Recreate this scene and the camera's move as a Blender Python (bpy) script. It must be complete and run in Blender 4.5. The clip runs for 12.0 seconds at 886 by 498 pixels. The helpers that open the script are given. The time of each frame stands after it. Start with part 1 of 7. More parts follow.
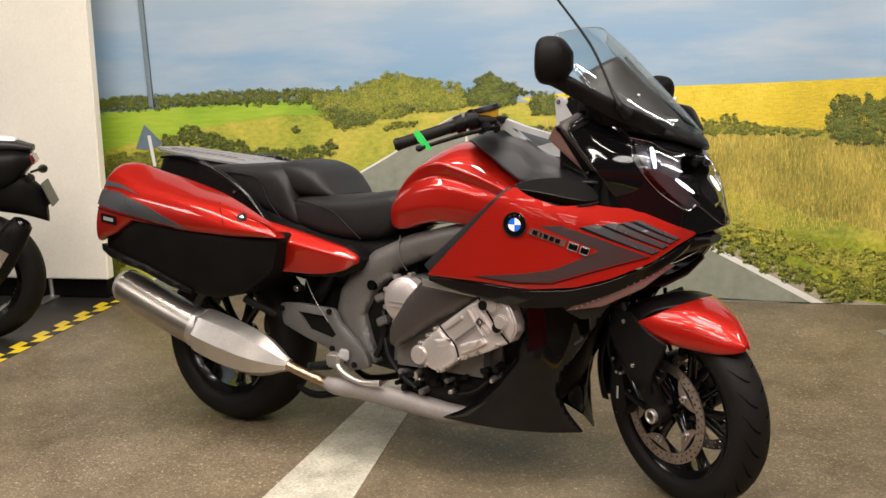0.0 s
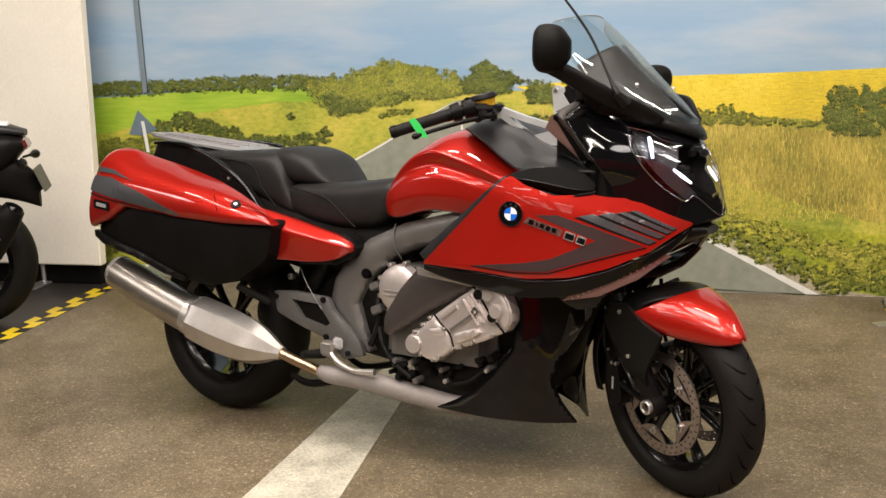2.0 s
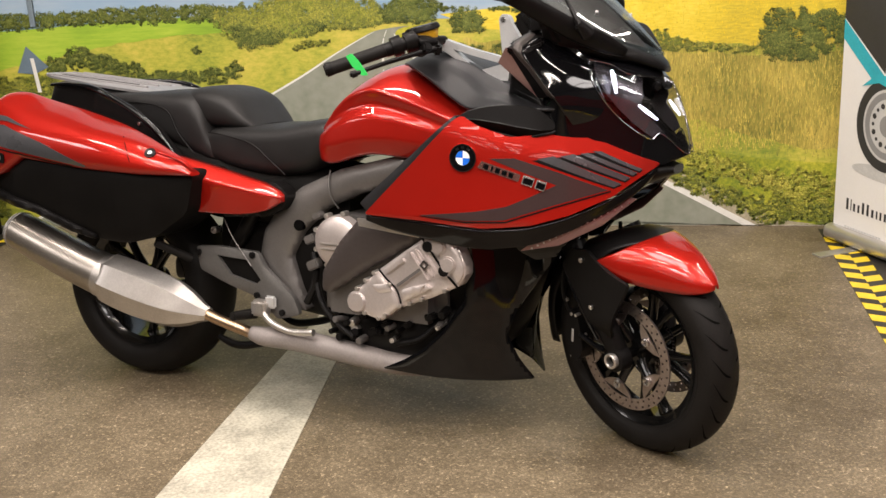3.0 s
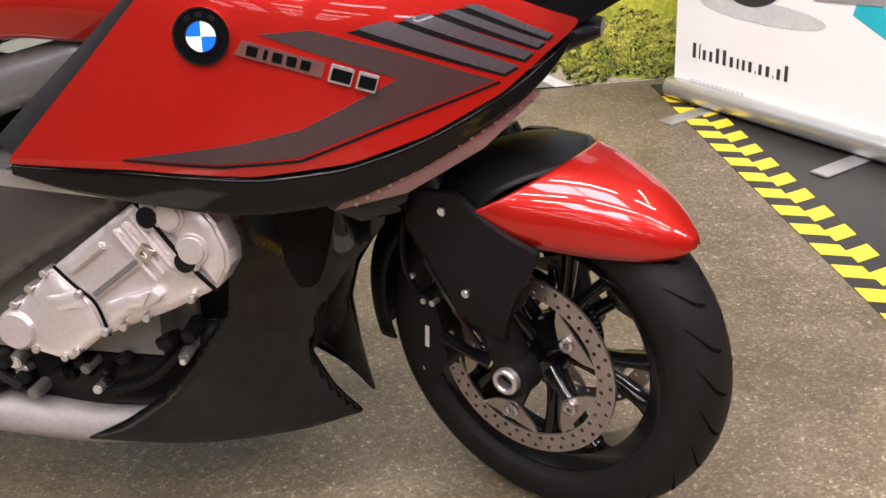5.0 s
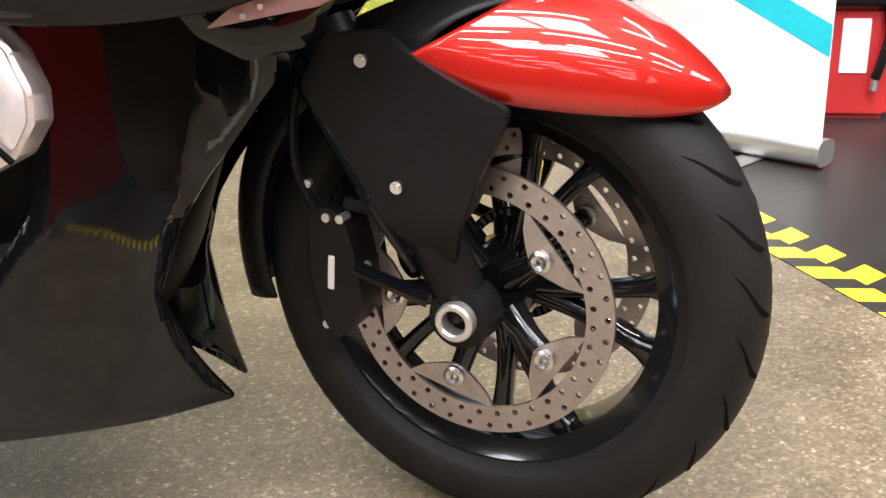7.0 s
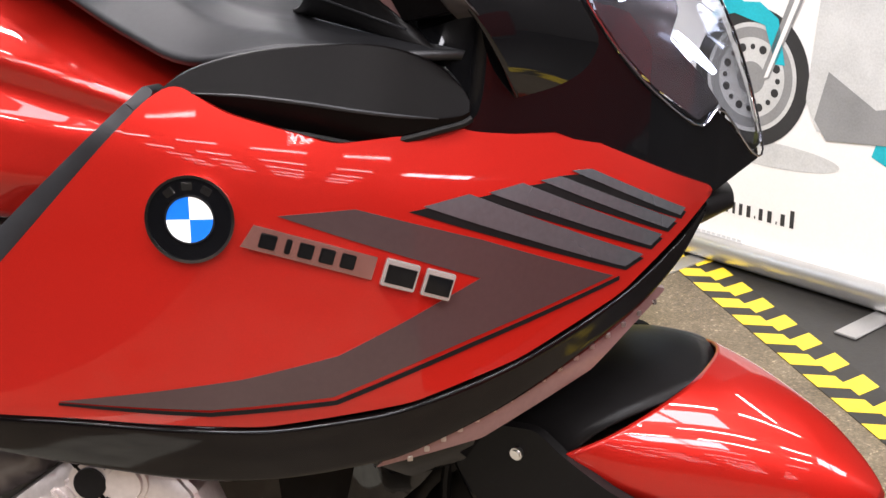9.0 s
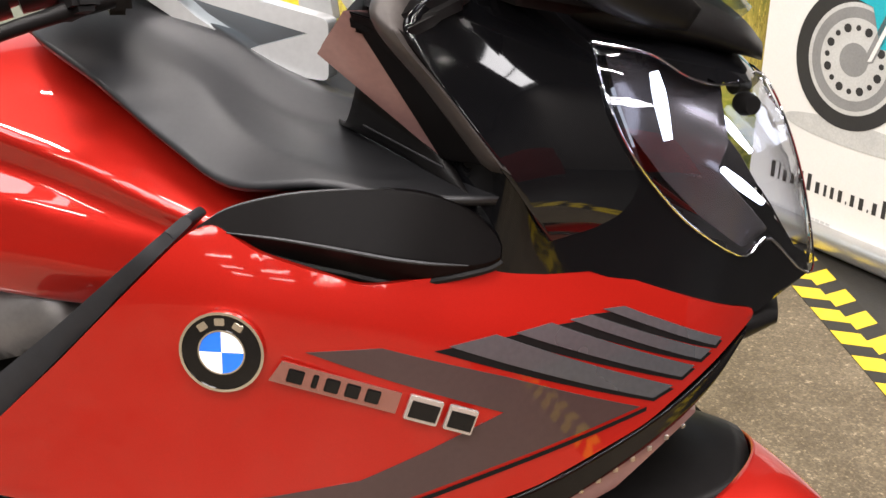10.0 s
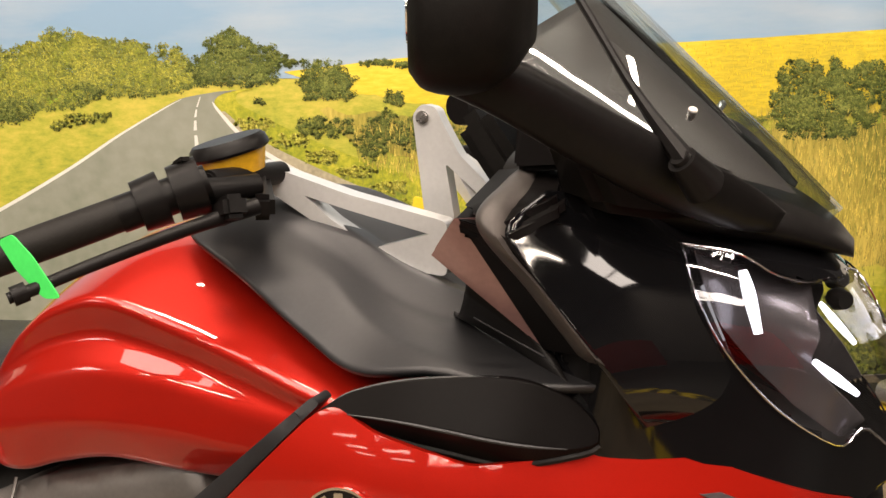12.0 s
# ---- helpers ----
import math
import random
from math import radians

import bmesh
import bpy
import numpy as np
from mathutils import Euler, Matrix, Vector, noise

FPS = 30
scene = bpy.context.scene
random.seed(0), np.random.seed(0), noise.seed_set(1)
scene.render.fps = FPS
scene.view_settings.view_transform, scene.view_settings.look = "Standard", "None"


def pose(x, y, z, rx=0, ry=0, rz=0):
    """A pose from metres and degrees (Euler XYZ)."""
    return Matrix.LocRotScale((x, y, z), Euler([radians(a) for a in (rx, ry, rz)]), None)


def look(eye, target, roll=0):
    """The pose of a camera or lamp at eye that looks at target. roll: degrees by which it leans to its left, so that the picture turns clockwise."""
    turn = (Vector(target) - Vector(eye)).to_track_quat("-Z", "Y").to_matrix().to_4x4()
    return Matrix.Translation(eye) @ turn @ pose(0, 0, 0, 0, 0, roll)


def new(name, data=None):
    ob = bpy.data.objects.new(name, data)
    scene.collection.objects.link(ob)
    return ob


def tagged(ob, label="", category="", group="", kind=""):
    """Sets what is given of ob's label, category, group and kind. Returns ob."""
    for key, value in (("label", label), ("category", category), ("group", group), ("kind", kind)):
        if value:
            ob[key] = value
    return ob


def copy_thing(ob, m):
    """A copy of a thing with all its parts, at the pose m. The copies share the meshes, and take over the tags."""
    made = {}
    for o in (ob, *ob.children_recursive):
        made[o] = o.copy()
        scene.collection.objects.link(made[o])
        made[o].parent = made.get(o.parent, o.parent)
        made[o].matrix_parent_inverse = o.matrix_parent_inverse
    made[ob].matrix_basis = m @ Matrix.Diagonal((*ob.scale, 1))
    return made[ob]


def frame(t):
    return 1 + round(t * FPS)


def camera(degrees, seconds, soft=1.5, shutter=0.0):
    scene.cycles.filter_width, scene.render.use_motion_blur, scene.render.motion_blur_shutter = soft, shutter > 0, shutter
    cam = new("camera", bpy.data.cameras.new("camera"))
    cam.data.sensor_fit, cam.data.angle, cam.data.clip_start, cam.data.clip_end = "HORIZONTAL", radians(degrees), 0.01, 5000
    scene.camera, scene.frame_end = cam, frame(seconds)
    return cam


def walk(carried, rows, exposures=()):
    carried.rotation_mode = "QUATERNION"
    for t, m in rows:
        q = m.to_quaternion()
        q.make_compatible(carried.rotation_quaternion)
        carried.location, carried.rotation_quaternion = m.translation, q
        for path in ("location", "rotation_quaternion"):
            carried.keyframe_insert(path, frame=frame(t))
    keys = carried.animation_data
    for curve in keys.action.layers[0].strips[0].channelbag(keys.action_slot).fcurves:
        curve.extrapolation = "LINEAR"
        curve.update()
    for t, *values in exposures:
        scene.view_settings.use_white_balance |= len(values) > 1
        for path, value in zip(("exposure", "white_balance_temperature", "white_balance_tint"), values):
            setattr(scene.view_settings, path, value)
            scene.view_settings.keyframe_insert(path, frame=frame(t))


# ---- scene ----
import collections
import mathutils
import mathutils.geometry

cam = camera(43.8, 12.0)
PATH = [
    (0, (1.752, -3.632, 1.482), (1.234, -1.748, 1.052), -2.8),
    (0.5, (1.756, -3.631, 1.483), (1.239, -1.748, 1.05), -2.8),
    (1, (1.752, -3.634, 1.485), (1.24, -1.75, 1.05), -2.7),
    (1.5, (1.745, -3.63, 1.482), (1.234, -1.747, 1.044), -2.5),
    (2, (1.741, -3.614, 1.479), (1.235, -1.732, 1.028), -2.3),
    (2.5, (1.662, -3.562, 1.495), (1.235, -1.675, 0.987), -2.6),
    (4.3, (1.35, -2.435, 1.306), (1.297, -0.578, 0.565), -2.9),
    (4.5, (1.341, -2.295, 1.276), (1.34, -0.444, 0.52), -3.2),
    (5, (1.289, -1.989, 1.202), (1.465, -0.192, 0.341), -3.1),
    (5.5, (1.212, -1.708, 0.997), (1.582, 0.072, 0.164), -3.3),
    (6, (1.194, -1.594, 0.799), (1.734, 0.177, 0.042), -1.3),
    (6.5, (1.183, -1.593, 0.738), (1.769, 0.191, 0.047), -0.7),
    (8.5, (1.197, -1.528, 0.992), (1.594, 0.324, 0.347), -1.3),
    (9, (1.17, -1.489, 1.135), (1.542, 0.361, 0.47), -1.4),
    (9.5, (1.183, -1.463, 1.215), (1.491, 0.389, 0.528), -1.3),
    (10, (1.243, -1.431, 1.334), (1.422, 0.373, 0.487), -0.2),
    (10.5, (1.301, -1.471, 1.326), (1.365, 0.435, 0.723), -2.8),
    (11, (1.322, -1.487, 1.373), (1.354, 0.448, 0.868), -4.1),
    (11.5, (1.309, -1.5, 1.387), (1.308, 0.434, 0.877), -3.9),
    (12, (1.276, -1.514, 1.375), (1.203, 0.41, 0.837), -2.4),
]
walk(cam, [(t, look(eye, target, roll)) for t, eye, target, roll in PATH], [(0, -0.5, 6600, 14), (2.5, -0.5, 6750, 15), (4.5, -0.05, 6050, 20), (5.5, 0.08, 5950, 18), (6.5, 0.66, 5850, 12), (8.5, 0.24, 5950, 19), (9.5, 0.1, 6000, 14), (10.5, -0.08, 6700, 16), (11, -0.3, 7150, 19), (12, -0.24, 7350, 17)])


# ---------- light and world ----------
world = bpy.data.worlds.new("world")
scene.world = world
world.use_nodes = True
world.node_tree.nodes["Background"].inputs[0].default_value = (1.0, 0.93, 0.82, 1)
world.node_tree.nodes["Background"].inputs[1].default_value = 0.25


def area_lamp(name, x, y, z, sx, sy, power, colour=(1.0, 0.93, 0.82)):
    d = bpy.data.lights.new(name, "AREA")
    d.shape, d.size, d.size_y, d.energy, d.color = "RECTANGLE", sx, sy, power, colour
    ob = new(name, d)
    ob.location = (x, y, z)
    return ob


CEIL = 4.2
TUBES = [(tx, ty) for tx in (-1.8, 0.2, 2.2, 4.2) for ty in (-4.3, -2.9, -0.6)] + [(0.9, 0.43)]
for tx, ty in TUBES:
    area_lamp("tube_light", tx, ty, CEIL - 0.16, 1.5, 0.07, 55)
area_lamp("tube_light", 4.45, 0.6, CEIL - 0.16, 0.07, 1.6, 45)
SKYLIGHTS = [(-0.8, -1.75, 40), (1.7, -1.75, 66), (0.9, -5.4, 76), (6.6, -3.4, 84), (6.9, -11.4, 84), (-6.0, -3.3, 70)]
for sx, sy, watts in SKYLIGHTS:
    for k in (-1, 1):
        area_lamp("skylight", sx + 0.52 * k, sy, CEIL - 0.02, 0.95, 1.25, watts, (1.0, 0.97, 0.92))


# ---------- mesh helpers ----------
def part(name, bm, material, parent=None, label="", smooth=True):
    """Links a bmesh, or (verts, faces), as one mesh object under its parent."""
    me = bpy.data.meshes.new(name)
    if isinstance(bm, tuple):
        me.from_pydata(bm[0], [], bm[1])
    else:
        bmesh.ops.recalc_face_normals(bm, faces=bm.faces)
        bm.to_mesh(me)
        bm.free()
    me.materials.append(material)
    ob = new(name, me)
    ob.parent = parent
    if smooth:
        me.shade_smooth()
        me.set_sharp_from_angle(angle=radians(smooth if smooth > 1 else 38))
    return tagged(ob, label) if label else ob


def spline(ctrl, n):
    """n rows along a Catmull-Rom curve through the control rows."""
    c = [np.array(r, float) for r in ctrl]
    out = []
    for k in range(n):
        u = k / (n - 1) * (len(c) - 1)
        i = min(int(u), len(c) - 2)
        t = u - i
        p1, p2 = c[i], c[i + 1]
        p0, p3 = c[i - 1] if i else 2 * p1 - p2, c[i + 2] if i + 2 < len(c) else 2 * p2 - p1
        out.append(0.5 * (2 * p1 + (p2 - p0) * t + (2 * p0 - 5 * p1 + 4 * p2 - p3) * t * t + (3 * p1 - p0 - 3 * p2 + p3) * t ** 3))
    return out


def rings(rows, closed=True, caps=True):
    """A bmesh skin over rows of points."""
    bm = bmesh.new()
    vs = [[bm.verts.new(p) for p in r] for r in rows]
    n = len(vs[0])
    for a, b in zip(vs, vs[1:]):
        for i in range(n if closed else n - 1):
            bm.faces.new((a[i], a[(i + 1) % n], b[(i + 1) % n], b[i]))
    if caps and closed:
        bm.faces.new(vs[0][::-1])
        bm.faces.new(vs[-1])
    return bm


def loft(stations, n=40, around=36, yc=0.0):
    """Body along x. Stations: x, low z, high z, half width, roundness (2 round, 4 boxy)."""
    rows = []
    for x, lo, hi, hw, e in spline(stations, n):
        row = []
        for k in range(around):
            a = 2 * math.pi * k / around
            c, s = math.cos(a), math.sin(a)
            row.append((x, yc + hw * math.copysign(abs(c) ** (2 / e), c), (lo + hi) / 2 + (hi - lo) / 2 * math.copysign(abs(s) ** (2 / e), s)))
        rows.append(row)
    return rings(rows)


def inside(p, poly):
    hit = False
    for (x0, y0), (x1, y1) in zip(poly, poly[1:] + poly[:1]):
        if (y0 > p[1]) != (y1 > p[1]) and p[0] < (x1 - x0) * (p[1] - y0) / (y1 - y0) + x0:
            hit = not hit
    return hit


def rounded(poly, r=0.01, k=4):
    """The polygon with its corners cut round."""
    out = []
    n = len(poly)
    for i in range(n):
        a, b, c = (Vector(poly[j % n]) for j in (i - 1, i, i + 1))
        da, dc = (a - b), (c - b)
        ra = min(r, da.length * 0.45)
        rc = min(r, dc.length * 0.45)
        p, q = b + da.normalized() * ra, b + dc.normalized() * rc
        for j in range(k + 1):
            t = j / k
            out.append(tuple((1 - t) ** 2 * p + 2 * t * (1 - t) * b + t * t * q))
    return out


def sheet(outline, place, thick=0.004, grid=0.02, holes=()):
    """A panel: the 2D outline filled on a fine grid, each 2D point set in space by place(u, v, depth)."""
    dense = []
    loops = [outline, *holes]
    pts, edges = [], []
    for loop in loops:
        ring_pts = []
        for (x0, y0), (x1, y1) in zip(loop, list(loop[1:]) + [loop[0]]):
            m = max(1, int(math.hypot(x1 - x0, y1 - y0) / grid))
            ring_pts += [(x0 + (x1 - x0) * j / m, y0 + (y1 - y0) * j / m) for j in range(m)]
        b = len(pts)
        pts += ring_pts
        edges += [(b + j, b + (j + 1) % len(ring_pts)) for j in range(len(ring_pts))]
        dense.append(ring_pts)
    xs, ys = [p[0] for p in outline], [p[1] for p in outline]
    u = min(xs) + grid * 0.5
    while u < max(xs):
        v = min(ys) + grid * 0.5
        while v < max(ys):
            if inside((u, v), dense[0]) and not any(inside((u, v), h) for h in dense[1:]):
                pts.append((u, v))
            v += grid
        u += grid
    vv, _, ff, *_ = mathutils.geometry.delaunay_2d_cdt([Vector(p) for p in pts], edges, [], 0, 1e-6)
    keep = [f for f in ff if inside((sum(vv[i][0] for i in f) / 3, sum(vv[i][1] for i in f) / 3), dense[0]) and not any(inside((sum(vv[i][0] for i in f) / 3, sum(vv[i][1] for i in f) / 3), h) for h in dense[1:])]
    bm = bmesh.new()
    top = [bm.verts.new(place(p[0], p[1], 0.0)) for p in vv]
    low = [bm.verts.new(place(p[0], p[1], thick)) for p in vv]
    count = collections.Counter()
    for f in keep:
        bm.faces.new([top[i] for i in f])
        bm.faces.new([low[i] for i in reversed(f)])
        for a, b in zip(f, f[1:] + f[:1]):
            count[(a, b)] += 1
    for (a, b) in list(count):
        if (b, a) not in count:
            bm.faces.new((top[b], top[a], low[a], low[b]))
    bmesh.ops.delete(bm, geom=[v for v in bm.verts if not v.link_faces], context="VERTS")
    return bm


def side(fn, offset=0.0, sign=1):
    """place() for a panel on the motorcycle's flank, whose half width is fn(x, z). sign -1: the other flank."""
    return lambda x, z, d: (x, -sign * (fn(x, z) + offset - d), z)


def tube(ctrl, radius, n=24, around=12, caps=True):
    """A round bar along a smooth curve. radius: a number, or one for each control point."""
    rr = [radius] * len(ctrl) if isinstance(radius, (int, float)) else radius
    rows = spline([(*p, r) for p, r in zip(ctrl, rr)], n)
    out, up = [], None
    for i, row in enumerate(rows):
        a, b = rows[max(i - 1, 0)], rows[min(i + 1, n - 1)]
        d = Vector(b[:3] - a[:3]).normalized()
        if up is None:
            up = d.orthogonal().normalized()
        up = (up - d * up.dot(d)).normalized()
        w = d.cross(up)
        out.append([Vector(row[:3]) + (up * math.cos(2 * math.pi * k / around) + w * math.sin(2 * math.pi * k / around)) * row[3] for k in range(around)])
    return rings(out, caps=caps)


def lathe(profile, segs=64, m=None):
    """A closed profile of (radius, y) turned about the y axis."""
    rows = [[(r * math.cos(2 * math.pi * k / segs), y, r * math.sin(2 * math.pi * k / segs)) for r, y in profile] for k in range(segs)]
    bm = bmesh.new()
    vs = [[bm.verts.new(p) for p in r] for r in rows]
    n = len(profile)
    for i in range(segs):
        a, b = vs[i], vs[(i + 1) % segs]
        for j in range(n):
            bm.faces.new((a[j], a[(j + 1) % n], b[(j + 1) % n], b[j]))
    if m:
        bm.transform(m)
    return bm


def rod(p, q, r0, r1=None, segs=16, bevel=0.0):
    """A capped round bar from p to q."""
    p, q = Vector(p), Vector(q)
    bm = bmesh.new()
    bmesh.ops.create_cone(bm, cap_ends=True, segments=segs, radius1=r0, radius2=r0 if r1 is None else r1, depth=(q - p).length)
    if bevel:
        bmesh.ops.bevel(bm, geom=[e for e in bm.edges if len(e.link_faces) == 2 and any(len(f.verts) > 4 for f in e.link_faces)], offset=bevel, segments=2, affect="EDGES")
    bm.transform(Matrix.Translation((p + q) / 2) @ (q - p).to_track_quat("Z", "Y").to_matrix().to_4x4())
    return bm


def block(x0, x1, y0, y1, z0, z1, bevel=0.0, m=None, segs=2):
    bm = bmesh.new()
    bmesh.ops.create_cube(bm, size=1)
    bmesh.ops.transform(bm, verts=bm.verts, matrix=Matrix.LocRotScale(((x0 + x1) / 2, (y0 + y1) / 2, (z0 + z1) / 2), None, (x1 - x0, y1 - y0, z1 - z0)))
    if bevel:
        bmesh.ops.bevel(bm, geom=list(bm.edges), offset=bevel, segments=segs, affect="EDGES")
    if m:
        bm.transform(m)
    return bm


def flat(poly, y, face=-1):
    """A flat print on the wall plane: a polygon in (x, z)."""
    bm = bmesh.new()
    f = bm.faces.new([bm.verts.new((x, y, z)) for x, z in poly])
    bmesh.ops.triangulate(bm, faces=[f])
    return bm


# ---------- materials ----------
def pbr(name, col, rough=0.5, metal=0.0, coat=0.0, vary=0.12, scale=12.0, fine=180.0, bump=0.0, bump_scale=400.0, col2=None, spec=0.5, random_tint=0.0, rough_vary=0.08):
    m = bpy.data.materials.new(name)
    m.use_nodes = True
    t = m.node_tree
    n, lk = t.nodes, t.links
    b = n["Principled BSDF"]
    b.inputs["Metallic"].default_value = metal
    b.inputs["Specular IOR Level"].default_value = spec
    b.inputs["Coat Weight"].default_value = coat
    b.inputs["Coat Roughness"].default_value = 0.03
    co = n.new("ShaderNodeTexCoord")
    big, small = n.new("ShaderNodeTexNoise"), n.new("ShaderNodeTexNoise")
    for q, s in ((big, scale), (small, fine)):
        q.inputs["Scale"].default_value = s
        q.inputs["Detail"].default_value = 4
        lk.new(co.outputs["Object"], q.inputs["Vector"])
    add = n.new("ShaderNodeMath")
    add.operation = "ADD"
    lk.new(big.outputs["Fac"], add.inputs[0])
    lk.new(small.outputs["Fac"], add.inputs[1])
    ramp = n.new("ShaderNodeValToRGB")
    c2 = col2 or tuple(min(1, v * (1 + vary)) for v in col)
    c1 = col if col2 else tuple(v * (1 - vary) for v in col)
    ramp.color_ramp.elements[0].position, ramp.color_ramp.elements[1].position = 0.36, 0.64
    ramp.color_ramp.elements[0].color, ramp.color_ramp.elements[1].color = (*c1, 1), (*c2, 1)
    half = n.new("ShaderNodeMath")
    half.operation = "MULTIPLY"
    half.inputs[1].default_value = 0.5
    lk.new(add.outputs[0], half.inputs[0])
    lk.new(half.outputs[0], ramp.inputs["Fac"])
    out = ramp.outputs["Color"]
    if random_tint:
        geo, hsv, mr = n.new("ShaderNodeNewGeometry"), n.new("ShaderNodeHueSaturation"), n.new("ShaderNodeMapRange")
        mr.inputs["To Min"].default_value, mr.inputs["To Max"].default_value = 1 - random_tint, 1 + random_tint
        lk.new(geo.outputs["Random Per Island"], mr.inputs["Value"])
        lk.new(mr.outputs[0], hsv.inputs["Value"])
        lk.new(out, hsv.inputs["Color"])
        out = hsv.outputs["Color"]
    lk.new(out, b.inputs["Base Color"])
    rr = n.new("ShaderNodeMapRange")
    rr.inputs["To Min"].default_value, rr.inputs["To Max"].default_value = max(0.01, rough * (1 - rough_vary * 2)), min(1, rough * (1 + rough_vary * 2))
    lk.new(big.outputs["Fac"], rr.inputs["Value"])
    lk.new(rr.outputs[0], b.inputs["Roughness"])
    if bump:
        bn, bp = n.new("ShaderNodeTexNoise"), n.new("ShaderNodeBump")
        bn.inputs["Scale"].default_value = bump_scale
        bn.inputs["Detail"].default_value = 3
        lk.new(co.outputs["Object"], bn.inputs["Vector"])
        bp.inputs["Strength"].default_value = bump
        bp.inputs["Distance"].default_value = 0.002
        lk.new(bn.outputs["Fac"], bp.inputs["Height"])
        lk.new(bp.outputs["Normal"], b.inputs["Normal"])
    return m


def glass(name, tint=(1, 1, 1), rough=0.01, mixin=0.85):
    """Thin clear plastic: mostly let through, with a mirror gloss."""
    m = bpy.data.materials.new(name)
    m.use_nodes = True
    t = m.node_tree
    n, lk = t.nodes, t.links
    n.remove(n["Principled BSDF"])
    tr, gl, lw, mx = n.new("ShaderNodeBsdfTransparent"), n.new("ShaderNodeBsdfGlossy"), n.new("ShaderNodeLayerWeight"), n.new("ShaderNodeMixShader")
    pw, sc = n.new("ShaderNodeMath"), n.new("ShaderNodeMath")
    tr.inputs[0].default_value = (*tint, 1)
    gl.inputs["Roughness"].default_value = rough
    lw.inputs["Blend"].default_value = 0.5
    pw.operation, sc.operation = "POWER", "MULTIPLY_ADD"
    pw.inputs[1].default_value, sc.inputs[1].default_value, sc.inputs[2].default_value = 4.0, 0.7, 0.055
    lk.new(lw.outputs["Facing"], pw.inputs[0])
    lk.new(pw.outputs[0], sc.inputs[0])
    lk.new(sc.outputs[0], mx.inputs[0])
    lk.new(tr.outputs[0], mx.inputs[1])
    lk.new(gl.outputs[0], mx.inputs[2])
    lk.new(mx.outputs[0], n["Material Output"].inputs[0])
    return m


def glow(name, col, strength):
    m = bpy.data.materials.new(name)
    m.use_nodes = True
    b = m.node_tree.nodes["Principled BSDF"]
    b.inputs["Base Color"].default_value = (*col, 1)
    b.inputs["Emission Color"].default_value = (*col, 1)
    b.inputs["Emission Strength"].default_value = strength
    return m


RED = pbr("red_metallic_paint", (0.365, 0.0105, 0.0050), 0.40, 0.50, 1.0, 0.08, 3.0, 900.0, spec=0.15)
GREY_DECAL = pbr("grey_decal", (0.050, 0.029, 0.029), 0.35, 0.35, 0.6, 0.08, 6.0)
SILVER_DECAL = pbr("silver_grey_decal", (0.085, 0.087, 0.095), 0.28, 0.5, 0.6, 0.1, 6.0)
GLOSS = pbr("gloss_black_paint", (0.003, 0.003, 0.0035), 0.05, 0.0, 0.0, 0.15, 5.0, spec=0.38)
LOW_GLOSS = pbr("black_trim_plastic", (0.0035, 0.0028, 0.0028), 0.08, 0.0, 0.0, 0.15, 5.0, spec=0.24)
SATIN = pbr("satin_black_plastic", (0.006, 0.0055, 0.0055), 0.36, 0.0, 0.0, 0.2, 14.0, bump=0.05, bump_scale=900.0, spec=0.11)
MATT = pbr("matt_black_plastic", (0.005, 0.0045, 0.0042), 0.5, 0.0, 0.0, 0.25, 12.0, bump=0.10, bump_scale=700.0, spec=0.08)
COVER = pbr("graphite_tank_cover", (0.021, 0.021, 0.023), 0.44, 0.4, 0.0, 0.1, 9.0, bump=0.03, bump_scale=900.0)
LEATHER = pbr("black_seat_vinyl", (0.010, 0.0095, 0.0095), 0.48, 0.0, 0.0, 0.2, 20.0, spec=0.26, bump=0.3, bump_scale=650.0)
RUBBER = pbr("tyre_rubber", (0.0075, 0.0066, 0.006), 0.58, 0.0, 0.0, 0.25, 16.0, bump=0.15, bump_scale=500.0, spec=0.16)
GROOVE = pbr("tyre_groove", (0.0025, 0.0023, 0.0022), 0.85, spec=0.04)
RIM = pbr("black_wheel_enamel", (0.005, 0.005, 0.005), 0.16, 0.0, 0.3, 0.2, 10.0, spec=0.3)
STEEL = pbr("brake_disc_steel", (0.35, 0.30, 0.285), 0.34, 0.95, 0.0, 0.14, 40.0, bump=0.04, bump_scale=900.0)
BRUSHED = pbr("brushed_muffler_steel", (0.46, 0.42, 0.375), 0.32, 0.95, 0.0, 0.12, 8.0, bump=0.05, bump_scale=700.0)
ALLOY = pbr("cast_alloy", (0.56, 0.53, 0.50), 0.36, 0.9, 0.0, 0.10, 18.0, bump=0.12, bump_scale=450.0)
ALLOY_PAINT = pbr("silver_engine_paint", (0.53, 0.475, 0.455), 0.34, 0.65, 0.1, 0.08, 18.0, bump=0.08, bump_scale=500.0)
FRAME = pbr("grey_frame_paint", (0.135, 0.126, 0.12), 0.40, 0.45, 0.1, 0.1, 12.0, bump=0.08, bump_scale=600.0)
FOOT_PLATE = pbr("cast_grey_plate", (0.12, 0.115, 0.11), 0.45, 0.5, 0.0, 0.12, 16.0, bump=0.12, bump_scale=450.0)
BRIGHT = pbr("bright_plate_metal", (0.60, 0.54, 0.52), 0.25, 0.8, 0.3, 0.05, 20.0)
# Rosy base colour imitates red paint reflected in brushed metal.
PLATE = pbr("plate_metal_red_sheen", (0.42, 0.20, 0.175), 0.22, 0.85, 0.2, 0.06, 30.0)
BROWN_COVER = pbr("dark_bronze_cover", (0.055, 0.045, 0.042), 0.38, 0.4, 0.1, 0.1, 9.0)
